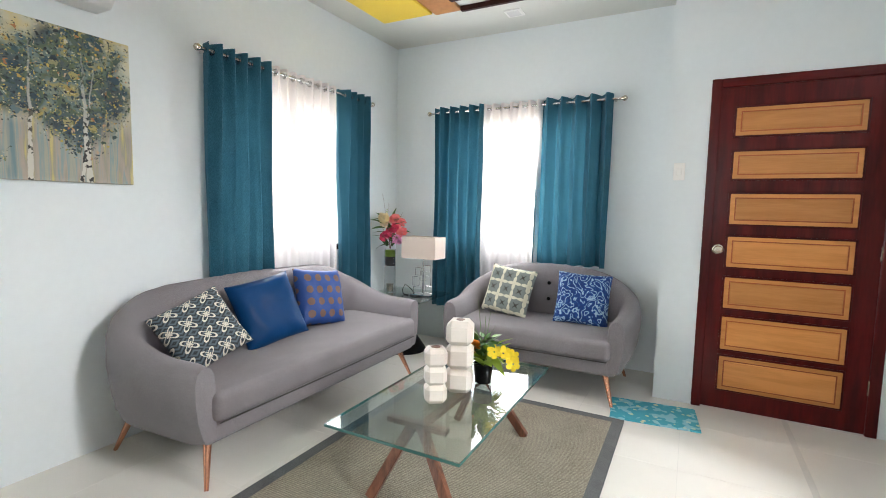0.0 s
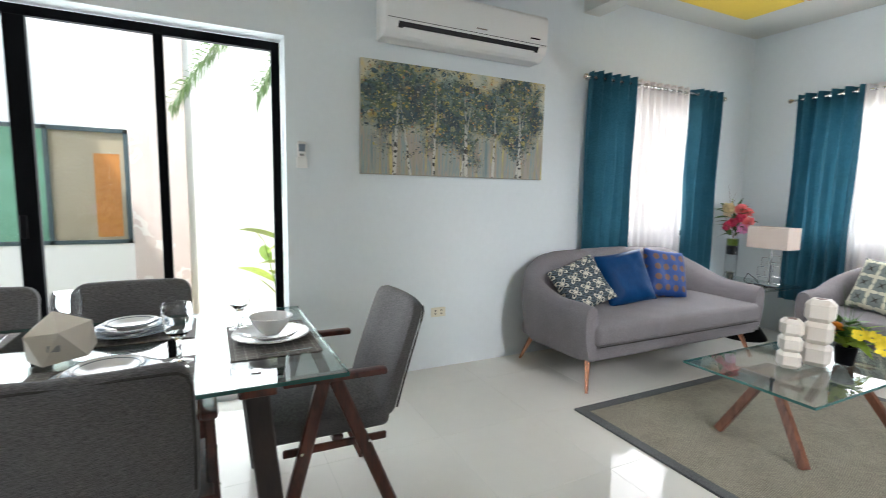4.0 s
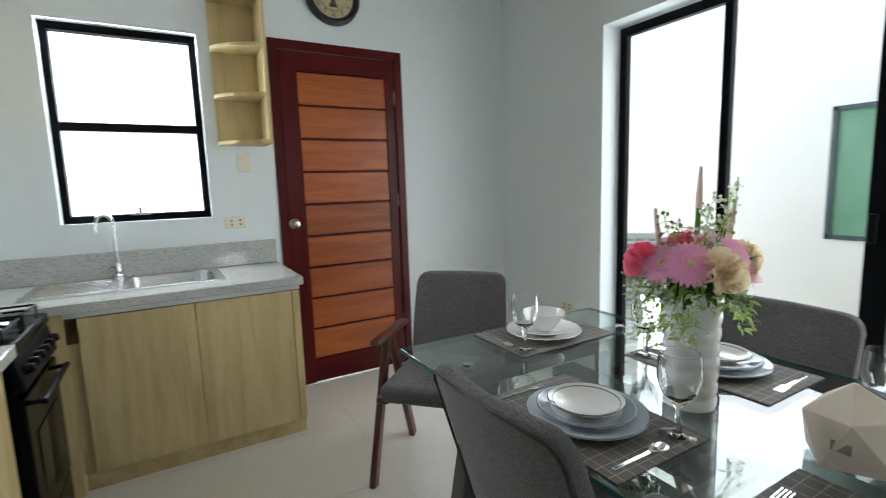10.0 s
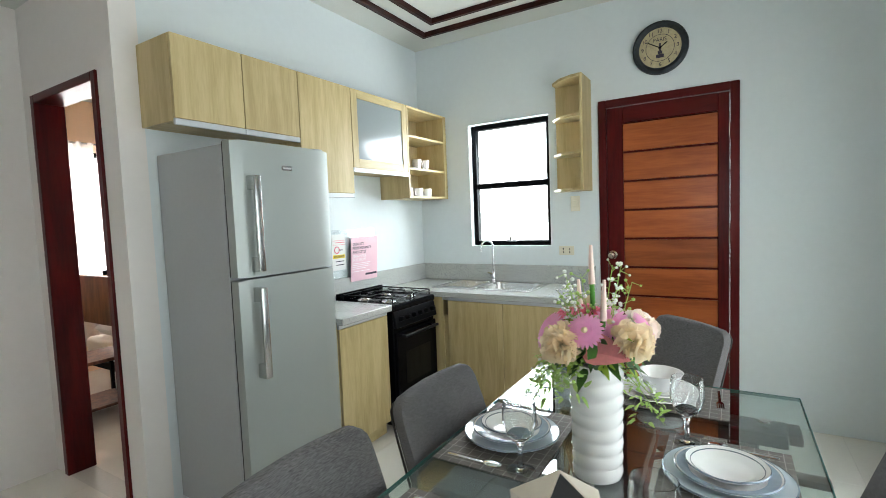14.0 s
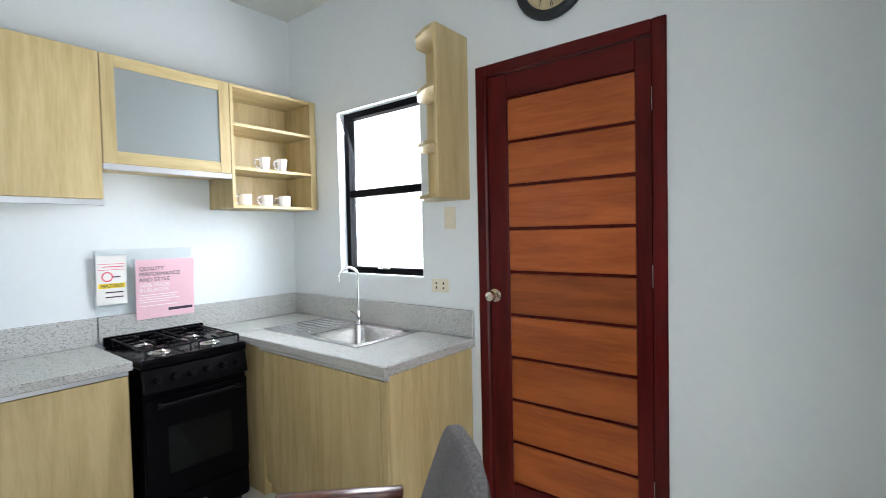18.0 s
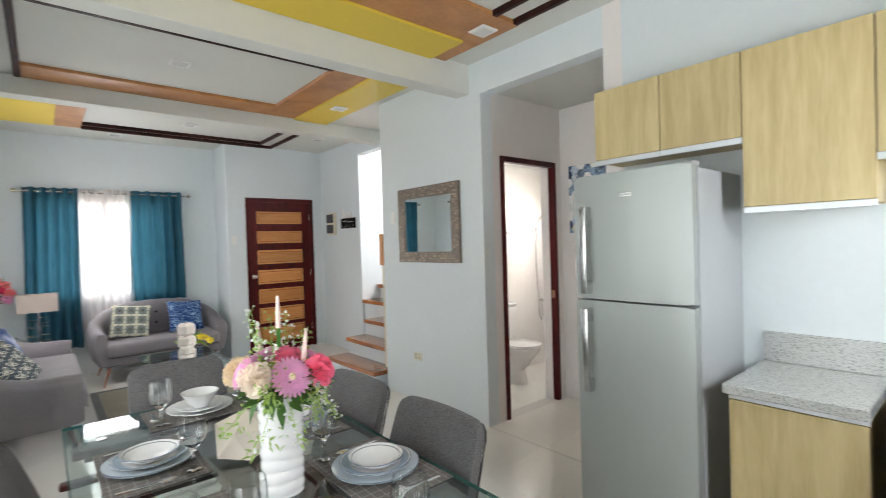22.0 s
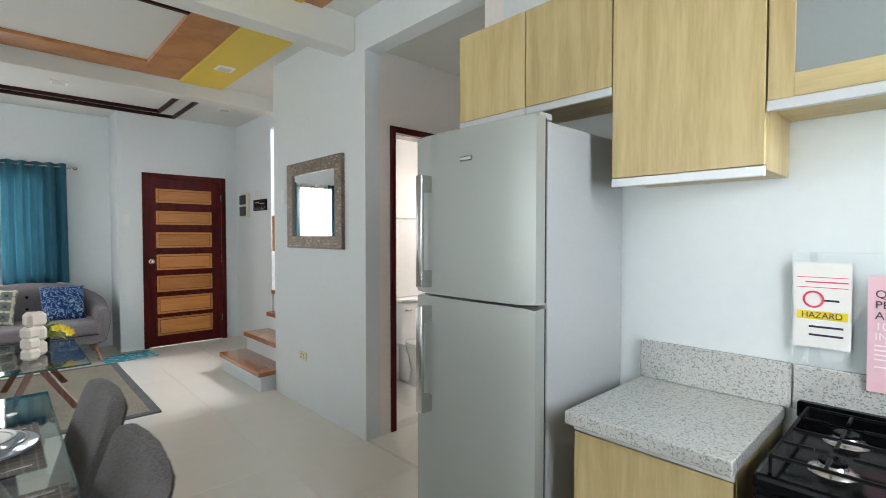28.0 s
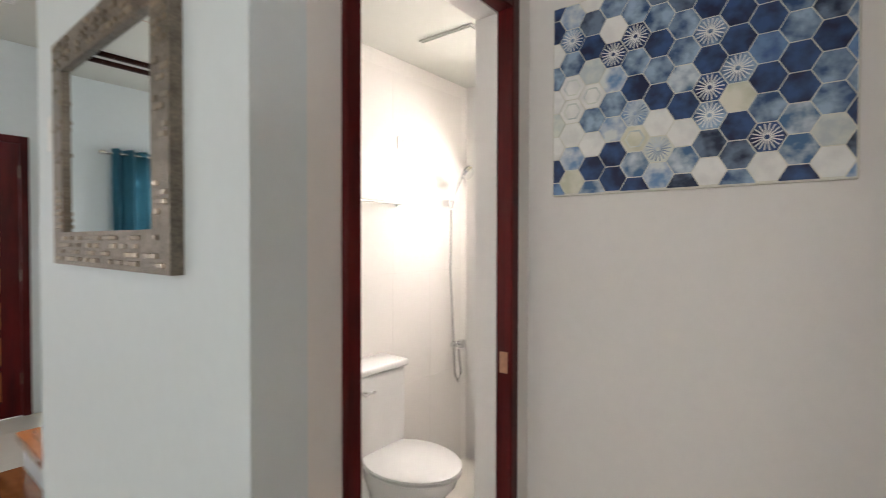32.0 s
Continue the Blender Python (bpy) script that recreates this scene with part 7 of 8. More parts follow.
# wall cabinets, faces at x = 0.605
def wall_unit(name, y_hi, y_lo, z0, z1, label, front="door"):
    c = thing(name, pose(0, 0, 0), label, "cabinet", "kitchen wall cabinets")
    x0, x1, t = 0.624, 0.888, 0.018
    part("side_panel", bm_box(x0, x1, y_hi - t, y_hi, z0, z1, 0.001, 1), OAK, c)
    part("side_panel", bm_box(x0, x1, y_lo, y_lo + t, z0, z1, 0.001, 1), OAK, c)
    part("top_panel", bm_box(x0, x1, y_lo + t, y_hi - t, z1 - t, z1, 0.001, 1), OAK_H, c)
    part("bottom_panel", bm_box(x0, x1, y_lo + t, y_hi - t, z0, z0 + t, 0.001, 1), OAK_H, c)
    part("back_panel", bm_box(x1 - 0.006, x1, y_lo + t, y_hi - t, z0 + t, z1 - t), OAK, c)
    if front == "door":
        part("door", bm_box(x0 - 0.019, x0 - 0.001, y_lo + 0.0015, y_hi - 0.0015, z0 + 0.012, z1, 0.001, 1), OAK, c)
        handle_strip(c, (x0 - 0.020, x0 - 0.004, y_lo, y_hi, z0 - 0.018, z0 + 0.010))
    return c


CZ1 = 2.27
wall_unit("wall_cabinet", -1.125, -1.485, 1.885, CZ1, "light oak wall cabinet above the fridge")
wall_unit("wall_cabinet", -1.487, -1.845, 1.885, CZ1, "light oak wall cabinet above the fridge")
wall_unit("wall_cabinet", -1.847, -2.285, 1.575, CZ1, "tall light oak wall cabinet beside the stove")
gc = wall_unit("wall_cabinet", -2.287, -2.905, 1.745, CZ1, "light oak wall cabinet with frosted glass door", "none")
x0 = 0.605
fd_ = part("door", bm_box(x0, x0 + 0.018, -2.903, -2.845, 1.757, CZ1, 0.001, 1), OAK, gc, "oak frame of the glass door")
part("stile", bm_box(x0, x0 + 0.018, -2.347, -2.289, 1.757, CZ1, 0.001, 1), OAK, fd_)
part("rail", bm_box(x0, x0 + 0.018, -2.845, -2.347, 1.757, 1.817, 0.001, 1), OAK_H, fd_)
part("rail", bm_box(x0, x0 + 0.018, -2.845, -2.347, CZ1 - 0.055, CZ1, 0.001, 1), OAK_H, fd_)
part("frosted_pane", bm_box(x0 + 0.007, x0 + 0.012, -2.848, -2.344, 1.812, CZ1 - 0.05), paint("frosted_grey_glass", (0.27, 0.30, 0.30), 0.16, var=0.02, coat=0.3, spec=0.6), fd_, "frosted grey glass pane")
handle_strip(gc, (x0 - 0.002, x0 + 0.018, -2.905, -2.287, 1.728, 1.756))
ow = thing("open_shelf", pose(0, 0, 0), "open light oak wall shelf with white mugs", "shelf")
part("side_panel", bm_box(0.605, 0.888, -2.925, -2.907, 1.565, CZ1, 0.001, 1), OAK, ow)
part("side_panel", bm_box(0.605, 0.888, -3.486, -3.440, 1.565, CZ1, 0.001, 1), OAK, ow)
for z in (1.565, 1.785, 2.035, CZ1 - 0.018):
    part("shelf", bm_box(0.607, 0.882, -3.440, -2.925, z, z + 0.018, 0.001, 1), OAK_H, ow)
part("back_panel", bm_box(0.882, 0.888, -3.440, -2.925, 1.583, CZ1 - 0.018), OAK, ow)


def mug(m, tall):
    g = thing("mug", m, "white porcelain mug on the open shelf", "mug", "mugs")
    h = 0.085 if tall else 0.07
    r0, r1 = (0.027, 0.038) if tall else (0.037, 0.039)
    part("cup", bm_lathe([(0.0, 0.003), (r0, 0.0), (r1, h), (r1 - 0.003, h), (r0 - 0.003, 0.006), (0.0, 0.006)], 8 if tall else 24), PORC, g, "", not tall)
    part("handle", bm_tube([(0, r1 * 0.92, h * 0.85), (0, r1 + 0.022, h * 0.78), (0, r1 + 0.026, h * 0.5), (0, r1 + 0.014, h * 0.25), (0, r0, h * 0.2)], 0.004, 8), PORC, g, "", True)
    return g


m1, m2 = mug(pose(0.70, -3.165, 1.803), True), mug(pose(0.70, -3.03, 1.583), False)
copy_thing(m1, pose(0.70, -3.285, 1.803, 0, 0, 12))
for y, a in ((-3.17, 8), (-3.30, -10)):
    copy_thing(m2, pose(0.70, y, 1.583, 0, 0, a))

cs = thing("corner_shelf", pose(0, 0, 0), "small light oak end shelf beside the door", "shelf")
part("side_panel", bm_box(-0.635, -0.617, -3.488, -3.24, 1.56, 2.36, 0.001, 1), OAK, cs)
part("back_panel", bm_box(-0.617, -0.375, -3.488, -3.474, 1.56, 2.36, 0.001, 1), OAK, cs)
for z in (1.56, 1.815, 2.075, 2.342):
    part("shelf", bm_move(bm_prism([(-0.617, -3.474), (-0.375, -3.474), (-0.375, -3.40), (-0.46, -3.30), (-0.56, -3.25), (-0.617, -3.24)], 0.018), pose(0, 0, z)), OAK_H, cs)

# stove leaflet and hazard card behind the stove
PINKC = paint("pink_card", (0.80, 0.52, 0.58), 0.5, var=0.04)
INK = paint("dark_ink", (0.04, 0.03, 0.05), 0.6)
lf = thing("stove_leaflet", pose(0.862, -2.63, 0.96, 0, -4, 0), "pink printed leaflet leaning on the wall behind the stove", "leaflet")
part("card", bm_box(-0.001, 0.001, -0.15, 0.15, 0.0, 0.325), PINKC, lf)
face = lambda y, z: pose(-0.002, y, z) @ pose(0, 0, 0, 90, 0, -90)
for i, w in enumerate(("QUALITY", "PERFORMANCE", "AND STYLE")):
    t_ = text_part("printed_line", w, 0.030, INK, lf, face(0.135, 0.275 - 0.030 * i))
    t_.data.align_x = "LEFT"
PALEINK = paint("pale_print", (0.90, 0.82, 0.83), 0.5)
for i, w in enumerate(("100% MADE", "IN EUROPE")):
    t_ = text_part("printed_line", w, 0.030, PALEINK, lf, face(0.135, 0.185 - 0.028 * i))
    t_.data.align_x = "LEFT"
for z, w in ((0.15, 0.20), (0.137, 0.18), (0.124, 0.20), (0.111, 0.15), (0.09, 0.19)):
    part("print_bar", bm_box(-0.0022, -0.0012, 0.135 - w, 0.135, z - 0.02, z - 0.016), PALEINK, lf)
part("maker_mark", bm_box(-0.0022, -0.0012, -0.14, -0.01, 0.035, 0.05), INK, lf)
hz = thing("hazard_card", pose(0.872, -2.377, 1.06, 0, -2, 0), "white hazard instruction card behind the stove", "card")
part("card", bm_box(-0.001, 0.001, -0.068, 0.068, 0.0, 0.255), WHITEP, hz)
part("yellow_band", bm_box(-0.0022, -0.001, -0.06, 0.06, 0.085, 0.11), YELLOW, hz)
text_part("printed_word", "HAZARD", 0.024, INK, hz, face(0.0, 0.097) @ pose(0, 0, 0.001))
ring = bm_lathe([(0.020, 0.0), (0.026, 0.0), (0.026, 0.001), (0.020, 0.001), (0.020, 0.0)], 18)
part("warning_ring", bm_move(ring, pose(-0.0022, 0.02, 0.145, 0, -90, 0)), HOTPINK, hz, "red warning ring")
part("red_frame", bm_boxes((-0.002, -0.001, -0.06, 0.06, 0.18, 0.182), (-0.002, -0.001, -0.06, 0.06, 0.21, 0.212), (-0.002, -0.001, -0.06, 0.04, 0.195, 0.199)), HOTPINK, hz)
part("print_bar", bm_boxes((-0.002, -0.001, -0.05, 0.03, 0.06, 0.066), (-0.002, -0.001, -0.05, 0.03, 0.035, 0.041), (-0.002, -0.001, -0.04, 0.0, 0.14, 0.146)), INK, hz)
pl = thing("clear_lid", pose(0.880, -2.54, 1.0, 0, -1, 0), "clear glass stove lid leaning on the wall", "lid")
part("pane", bm_box(-0.002, 0.002, -0.24, 0.24, 0.0, 0.345, 0.001, 1), CGLASS, pl)

# clock
ck = thing("wall_clock", pose(-1.10, YS, 2.484, 0, 0, 180), "round vintage wall clock with a dark rim, ten past ten", "clock")
rot = pose(0, 0, 0, 90, 0, 0)
part("rim", bm_move(bm_lathe([(0.0, 0.0), (0.165, 0.0), (0.175, 0.012), (0.172, 0.032), (0.155, 0.042), (0.135, 0.034), (0.13, 0.02), (0.0, 0.018)], 48), rot), paint("aged_black_metal", (0.03, 0.035, 0.04), 0.45, 0.4, var=0.3, scale=20), ck, "", True)
part("dial", bm_move(bm_cyl(0.131, 0.003, (0, 0, 0.019), "z", 40), rot), paint("aged_cream_dial", (0.50, 0.43, 0.26), 0.6, var=0.2, scale=12), ck, "aged cream dial")
part("dial_ring", bm_move(bm_lathe([(0.086, 0.0223), (0.089, 0.0223), (0.089, 0.0232), (0.086, 0.0232), (0.086, 0.0223)], 40), rot), INK, ck)
for h in range(1, 13):
    a = radians(30 * h)
    text_part("numeral", str(h), 0.036, INK, ck, pose(0.109 * math.sin(a), -0.0232, 0.109 * math.cos(a), 90, 0, 0))
text_part("dial_word", "PARIS", 0.034, INK, ck, pose(0, -0.0232, 0.052, 90, 0, 0))
part("tower_print", bm_boxes((-0.006, 0.006, -0.0236, -0.0222, -0.02, 0.03), (-0.014, 0.014, -0.0236, -0.0222, -0.04, -0.02), (-0.024, 0.024, -0.0236, -0.0222, -0.065, -0.042)), INK, ck, "dark tower motif on the dial")
part("hour_pointer", bm_move(bm_box(-0.004, 0.004, -0.0262, -0.0245, -0.01, 0.055), pose(0, 0, 0, 0, 55, 0)), BLACKM, ck)
part("minute_pointer", bm_move(bm_box(-0.003, 0.003, -0.0282, -0.0265, -0.012, 0.088), pose(0, 0, 0, 0, -60, 0)), BLACKM, ck)


# hall painting
def watercolour(name, deep, wash):
    """Thin paint that pools from a pale wash to a deep tone, in a pattern that differs from piece to piece."""
    m, nt, b = node_mat(name)
    tc, oi, no, mp = nt.nodes.new("ShaderNodeTexCoord"), nt.nodes.new("ShaderNodeObjectInfo"), nt.nodes.new("ShaderNodeTexNoise"), nt.nodes.new("ShaderNodeMapRange")
    no.noise_dimensions = "4D"
    no.inputs["Scale"].default_value, no.inputs["Detail"].default_value = 20, 4
    nt.links.new(tc.outputs["Object"], no.inputs["Vector"])
    nt.links.new(fn(nt, "MULTIPLY", oi.outputs["Random"], 40.0), no.inputs["W"])
    mp.inputs[1].default_value, mp.inputs[2].default_value = 0.38, 0.60
    nt.links.new(no.outputs[0], mp.inputs[0])
    nt.links.new(mixc(nt, mp.outputs[0], deep, wash), b.inputs["Base Color"])
    b.inputs["Roughness"].default_value = 0.6
    return m


def hex_painting():
    h = thing("hexagon_painting", pose(1.92, -0.435, 1.82, 0, 0, -90), "unframed canvas of blue, grey and white hexagons", "painting")
    part("canvas", bm_box(-0.38, 0.38, -0.026, 0, -0.305, 0.305, 0.003, 1), paint("cream_canvas", (0.74, 0.72, 0.64), 0.8, var=0.05), h)
    cols = [("navy", (0.003, 0.010, 0.055), (0.03, 0.08, 0.22)), ("royal", (0.010, 0.045, 0.20), (0.15, 0.27, 0.48)), ("steel", (0.06, 0.15, 0.30), (0.62, 0.68, 0.72)), ("sky", (0.14, 0.27, 0.50), (0.72, 0.75, 0.74)), ("mist", (0.52, 0.57, 0.58), (0.74, 0.75, 0.68)), ("white", (0.76, 0.75, 0.73), (0.88, 0.87, 0.84)), ("cream", (0.62, 0.61, 0.47), (0.80, 0.77, 0.66)), ("slate", (0.006, 0.016, 0.05), (0.16, 0.22, 0.32)), ("denim", (0.015, 0.06, 0.17), (0.34, 0.46, 0.60))]
    mats = [watercolour("hexagon_" + n, c, wash) for n, c, wash in cols]
    r = 0.043
    out = [(r * 0.96 * math.cos(radians(60 * k)), r * 0.96 * math.sin(radians(60 * k))) for k in range(6)]
    meshes = [to_mesh("hexagon", bm_move(bm_prism(out, 0.0022), pose(0, 0, 0, 90, 0, 0)), m) for m in mats]
    rng = random.Random(17)
    w, hh = 0.375, 0.30

    def clip(poly, axis, lim, keep):
        res = []
        for p, q in zip(poly, poly[1:] + poly[:1]):
            a_, b_ = (p[axis] - lim) * keep, (q[axis] - lim) * keep
            if a_ <= 0:
                res.append(p)
            if a_ * b_ < 0:
                t = a_ / (a_ - b_)
                res.append((p[0] + (q[0] - p[0]) * t, p[1] + (q[1] - p[1]) * t))
        return res

    for col in range(-7, 8):
        for row in range(-5, 6):
            x, z = col * r * 1.5 + 0.01, row * r * 1.74 + (r * 0.87 if col % 2 else 0)
            drift = math.sin(4.3 * x + 1.0) + math.sin(9 * z + 5 * x)
            k = rng.choice((0, 1, 2, 7, 8, 8, 0, 0)) if rng.random() < 0.56 + 0.25 * drift else rng.choice((3, 4, 5, 5, 6, 5, 4, 3, 6))
            if abs(x) < w - r and abs(z) < hh - r * 0.9:
                ob = new("hexagon", meshes[k])
                ob.parent, ob.matrix_local = h, pose(x, -0.026, z)
                if k in (4, 5, 6) and rng.random() < 0.35:
                    inner = [(p * 0.70, q * 0.70) for p, q in out]
                    hole_ = [(p * 0.58, q * 0.58) for p, q in out]
                    ring_bm = bmesh.new()
                    o_, i_ = ([ring_bm.verts.new((p, -0.0024, q)) for p, q in lst] for lst in (inner, hole_))
                    for q in range(6):
                        ring_bm.faces.new((o_[q], o_[(q + 1) % 6], i_[(q + 1) % 6], i_[q]))
                    part("inner_ring", ring_bm, mats[4 if k != 4 else 5], ob)
                elif rng.random() < 0.08:
                    part("spokes", bm_join(*[bm_bar((0.006 * math.cos(a), 0, 0.006 * math.sin(a)), (0.034 * math.cos(a), 0, 0.034 * math.sin(a)), 0.0011, 0.003, 0, (0, 1, 0)) for a in [math.pi * q / 9 for q in range(18)]]), mats[5 if k in (0, 1, 2, 7, 8) else 2], ob, at=pose(0, -0.0028, 0))
                continue
            poly = [(x + a, z + b_) for a, b_ in out]
            for axis, lim, keep in ((0, w, 1), (0, -w, -1), (1, hh, 1), (1, -hh, -1)):
                poly = clip(poly, axis, lim, keep) if len(poly) > 2 else []
            if len(poly) > 2 and max(p[0] for p in poly) - min(p[0] for p in poly) > 0.008 and max(p[1] for p in poly) - min(p[1] for p in poly) > 0.008:
                part("hexagon", bm_move(bm_prism(poly, 0.0022), pose(0, 0, 0, 90, 0, 0)), mats[k], h, at=pose(0, -0.026, 0))
    return h


hex_painting()

# bathroom: glossy wall tiles, toilet, shower, towel bar
tile_me = to_mesh("wall_tile", bm_box(-0.1493, 0.1493, -0.003, 0, -0.2998, 0.2998, 0.0003, 1), BTILE)
bn = bpy.data.objects["wall_bath_north"]
for i in range(6):
    for k in range(4):
        ob = new("wall_tile", tile_me)
        ob.parent, ob.matrix_world = bn, pose(1.165 + 0.299 * i, 0.985, 0.30 + 0.60 * k if k < 3 else 2.10)
        if k == 3:
            ob.scale = (1, 1, 0.74)
            ob.location.z = 2.02
tl = thing("toilet", pose(1.972, 0.66, 0), "white ceramic close-coupled toilet with lid closed", "toilet")
bowl_r = []
for z, w, d, oy in ((0.0, 0.108, 0.165, 0.075), (0.03, 0.10, 0.155, 0.075), (0.14, 0.085, 0.135, 0.07), (0.26, 0.13, 0.185, 0.02), (0.34, 0.175, 0.225, -0.01), (0.385, 0.183, 0.235, -0.015)):
    bowl_r.append([(w * math.cos(2 * math.pi * i / 28), oy + d * math.sin(2 * math.pi * i / 28), z) for i in range(28)])
part("bowl", bm_rings(bowl_r), PORC, tl, "", True)
for nm, z0, z1, s in (("seat", 0.386, 0.402, 1.0), ("lid", 0.403, 0.422, 1.0)):
    part(nm, bm_rings([[(s * e * 0.188 * math.cos(2 * math.pi * i / 32), -0.02 + s * e * 0.24 * math.sin(2 * math.pi * i / 32), z) for i in range(32)] for z, e in ((z0, 0.97), (z0 + 0.004, 1.0), (z1 - 0.006, 1.0), (z1, 0.94))]), PORC, tl, "", True)
part("pedestal_back", bm_box(-0.10, 0.10, 0.14, 0.30, 0.0, 0.37, 0.03, 3), PORC, tl, "", True)
part("tank", bm_box(-0.165, 0.15, 0.145, 0.32, 0.37, 0.77, 0.025, 3), PORC, tl, "", True)
part("tank_lid", bm_box(-0.175, 0.16, 0.135, 0.322, 0.77, 0.805, 0.012, 3), PORC, tl, "", True)
part("flush_lever", bm_join(bm_cyl(0.012, 0.02, (-0.13, 0.128, 0.70), "y", 12), bm_box(-0.13, -0.07, 0.122, 0.130, 0.694, 0.706, 0.003, 1)), CHROME, tl, "", True)
part("water_hose", bm_tube([(-0.15, 0.28, 0.38), (-0.20, 0.27, 0.30), (-0.22, 0.28, 0.22), (-0.19, 0.31, 0.16)], 0.007, 8), STEEL, tl, "braided water hose", True)
sh = thing("hand_shower", pose(2.64, 0.98, 0), "chrome hand shower with hose and valve on the tiled wall", "shower")
part("bracket", bm_box(-0.02, 0.02, -0.05, 0, 1.57, 1.61, 0.005, 2), CHROME, sh)
part("handle", bm_tube([(0, -0.05, 1.56), (0.03, -0.08, 1.70), (0.05, -0.10, 1.76)], 0.011, 10), CHROME, sh, "", True)
part("shower_head", bm_move(bm_lathe([(0.0, 0.0), (0.042, 0.0), (0.045, 0.012), (0.02, 0.03), (0.0, 0.032)], 22), pose(0.055, -0.135, 1.76, -60, 10, 0)), CHROME, sh, "", True)
part("hose", bm_tube([(0, -0.05, 1.55), (0.02, -0.03, 1.2), (0.05, -0.03, 0.80), (0.04, -0.05, 0.58), (0.07, -0.05, 0.53), (0.10, -0.05, 0.58), (0.09, -0.04, 0.72)], 0.007, 8), STEEL, sh, "grey shower hose", True)
part("valve", bm_join(bm_cyl(0.016, 0.11, (0.03, -0.04, 0.755), "x", 14), bm_cyl(0.024, 0.03, (0.085, -0.075, 0.755), "y", 14), bm_box(0.03, 0.05, -0.10, -0.05, 0.75, 0.76)), CHROME, sh, "", True)
tb = thing("towel_bar", pose(2.0, 0.98, 1.56), "chrome towel bar on the tiled wall", "towel bar")
part("bar", bm_cyl(0.008, 0.48, (-0.24, -0.05, 0), "x", 10), CHROME, tb, "", True)
for sx in (-0.23, 0.23):
    part("mount", bm_join(bm_cyl(0.016, 0.008, (sx, -0.008, 0), "y", 14), bm_cyl(0.008, 0.05, (sx, -0.055, 0), "y", 10)), CHROME, tb, "", True)
socket(pose(2.30, 0.981, 1.88, 0, 0, 0), "white socket plate high on the tiled wall", 0.115, 0.07, WHITEP)

# bedroom seen through the doorway
bd = thing("bed", pose(3.05, -2.3, 0), "single bed with wood and black metal frame, white bedding", "bed")
part("headboard", bm_join(bm_box(-0.5, 0.45, 0.52, 0.55, 0.62, 1.03, 0.004, 1)), WALNUT, bd)
for x in (-0.5, 0.45):
    part("post", bm_box(x - 0.02, x + 0.02, 0.505, 0.545, 0, 1.06, 0.003, 1), BLACKM, bd)
part("side_rail", bm_box(-0.5, 0.45, -1.25, 0.52, 0.22, 0.28, 0.003, 1), BLACKM, bd)
for x in (-0.47, 0.42):
    part("leg", bm_box(x - 0.02, x + 0.02, -1.22, -1.18, 0, 0.22), BLACKM, bd)
part("mattress", bm_box(-0.47, 0.42, -1.22, 0.50, 0.28, 0.46, 0.04, 3), WHITEP, bd, "", True)
part("pillow", bm_move(cushion_mesh(0.6, 0.38, 0.14), pose(0, 0.28, 0.54)), fabric("white_cotton", (0.70, 0.70, 0.70), (0.84, 0.84, 0.84), 300), bd, "white pillow", True)
bt = thing("bedside_table", pose(2.62, -1.55, 0), "small bedside table of wood and black metal", "bedside table")
part("top", bm_box(-0.2, 0.2, -0.18, 0.18, 0.44, 0.465, 0.003, 1), WALNUT, bt)
part("shelf", bm_box(-0.19, 0.19, -0.17, 0.17, 0.10, 0.12, 0.003, 1), WALNUT, bt)
for x in (-0.185, 0.185):
    for y in (-0.165, 0.165):
        part("leg", bm_box(x - 0.012, x + 0.012, y - 0.012, y + 0.012, 0, 0.44), BLACKM, bt)
bc = thing("curtain_set", pose(3.93, -2.2, 0, 0, 0, 90), "plain white curtains on the bedroom window", "curtains", "window curtains")
part("rod", bm_cyl(0.010, 1.9, (-0.95, 0, 2.27), "x", 10), STEEL, bc)
for i, x in enumerate((-0.45, 0.45)):
    part("curtain", bm_move(curtain_mesh(0.88, 2.0, 9, 0.03, 60 + i), pose(x, 0, 0.28)), SHEER, bc, "", True)

# floor tiles
tw = 0.60
tile_floor = to_mesh("floor_tile", bm_box(-tw / 2 + 0.0008, tw / 2 - 0.0008, -tw / 2 + 0.0008, tw / 2 - 0.0008, -0.008, 0.0), TILE)


def lay_tiles(x0, x1, y0, y1, ox, oy):
    i0, i1 = math.floor((x0 - ox) / tw), math.ceil((x1 - ox) / tw)
    j0, j1 = math.floor((y0 - oy) / tw), math.ceil((y1 - oy) / tw)
    for i in range(i0, i1):
        for j in range(j0, j1):
            a, b, c, d = max(x0, ox + i * tw), min(x1, ox + (i + 1) * tw), max(y0, oy + j * tw), min(y1, oy + (j + 1) * tw)
            if b - a < 0.03 or d - c < 0.03:
                continue
            if b - a > tw - 0.001 and d - c > tw - 0.001:
                ob = new("floor_tile", tile_floor)
                ob.location = ((a + b) / 2, (c + d) / 2, 0)
            else:
                ob = new("floor_tile", to_mesh("floor_tile", bm_box(a + 0.0008, b - 0.0008, c + 0.0008, d - 0.0008, -0.008, 0.0), TILE))
            ob.parent = floor


lay_tiles(XW, XE, YS, YN, -0.28, 0.12)
lay_tiles(XE, 1.505, 1.476, 4.09, -0.28, 0.12)
lay_tiles(XE, 1.92, -1.02, 0.045, -0.28, 0.12)
lay_tiles(XE + 0.12, 2.87, 0.165, 0.985, -0.28, 0.12)
lay_tiles(XE + 0.12, 4.0, -3.6, -1.14, -0.28, 0.12)


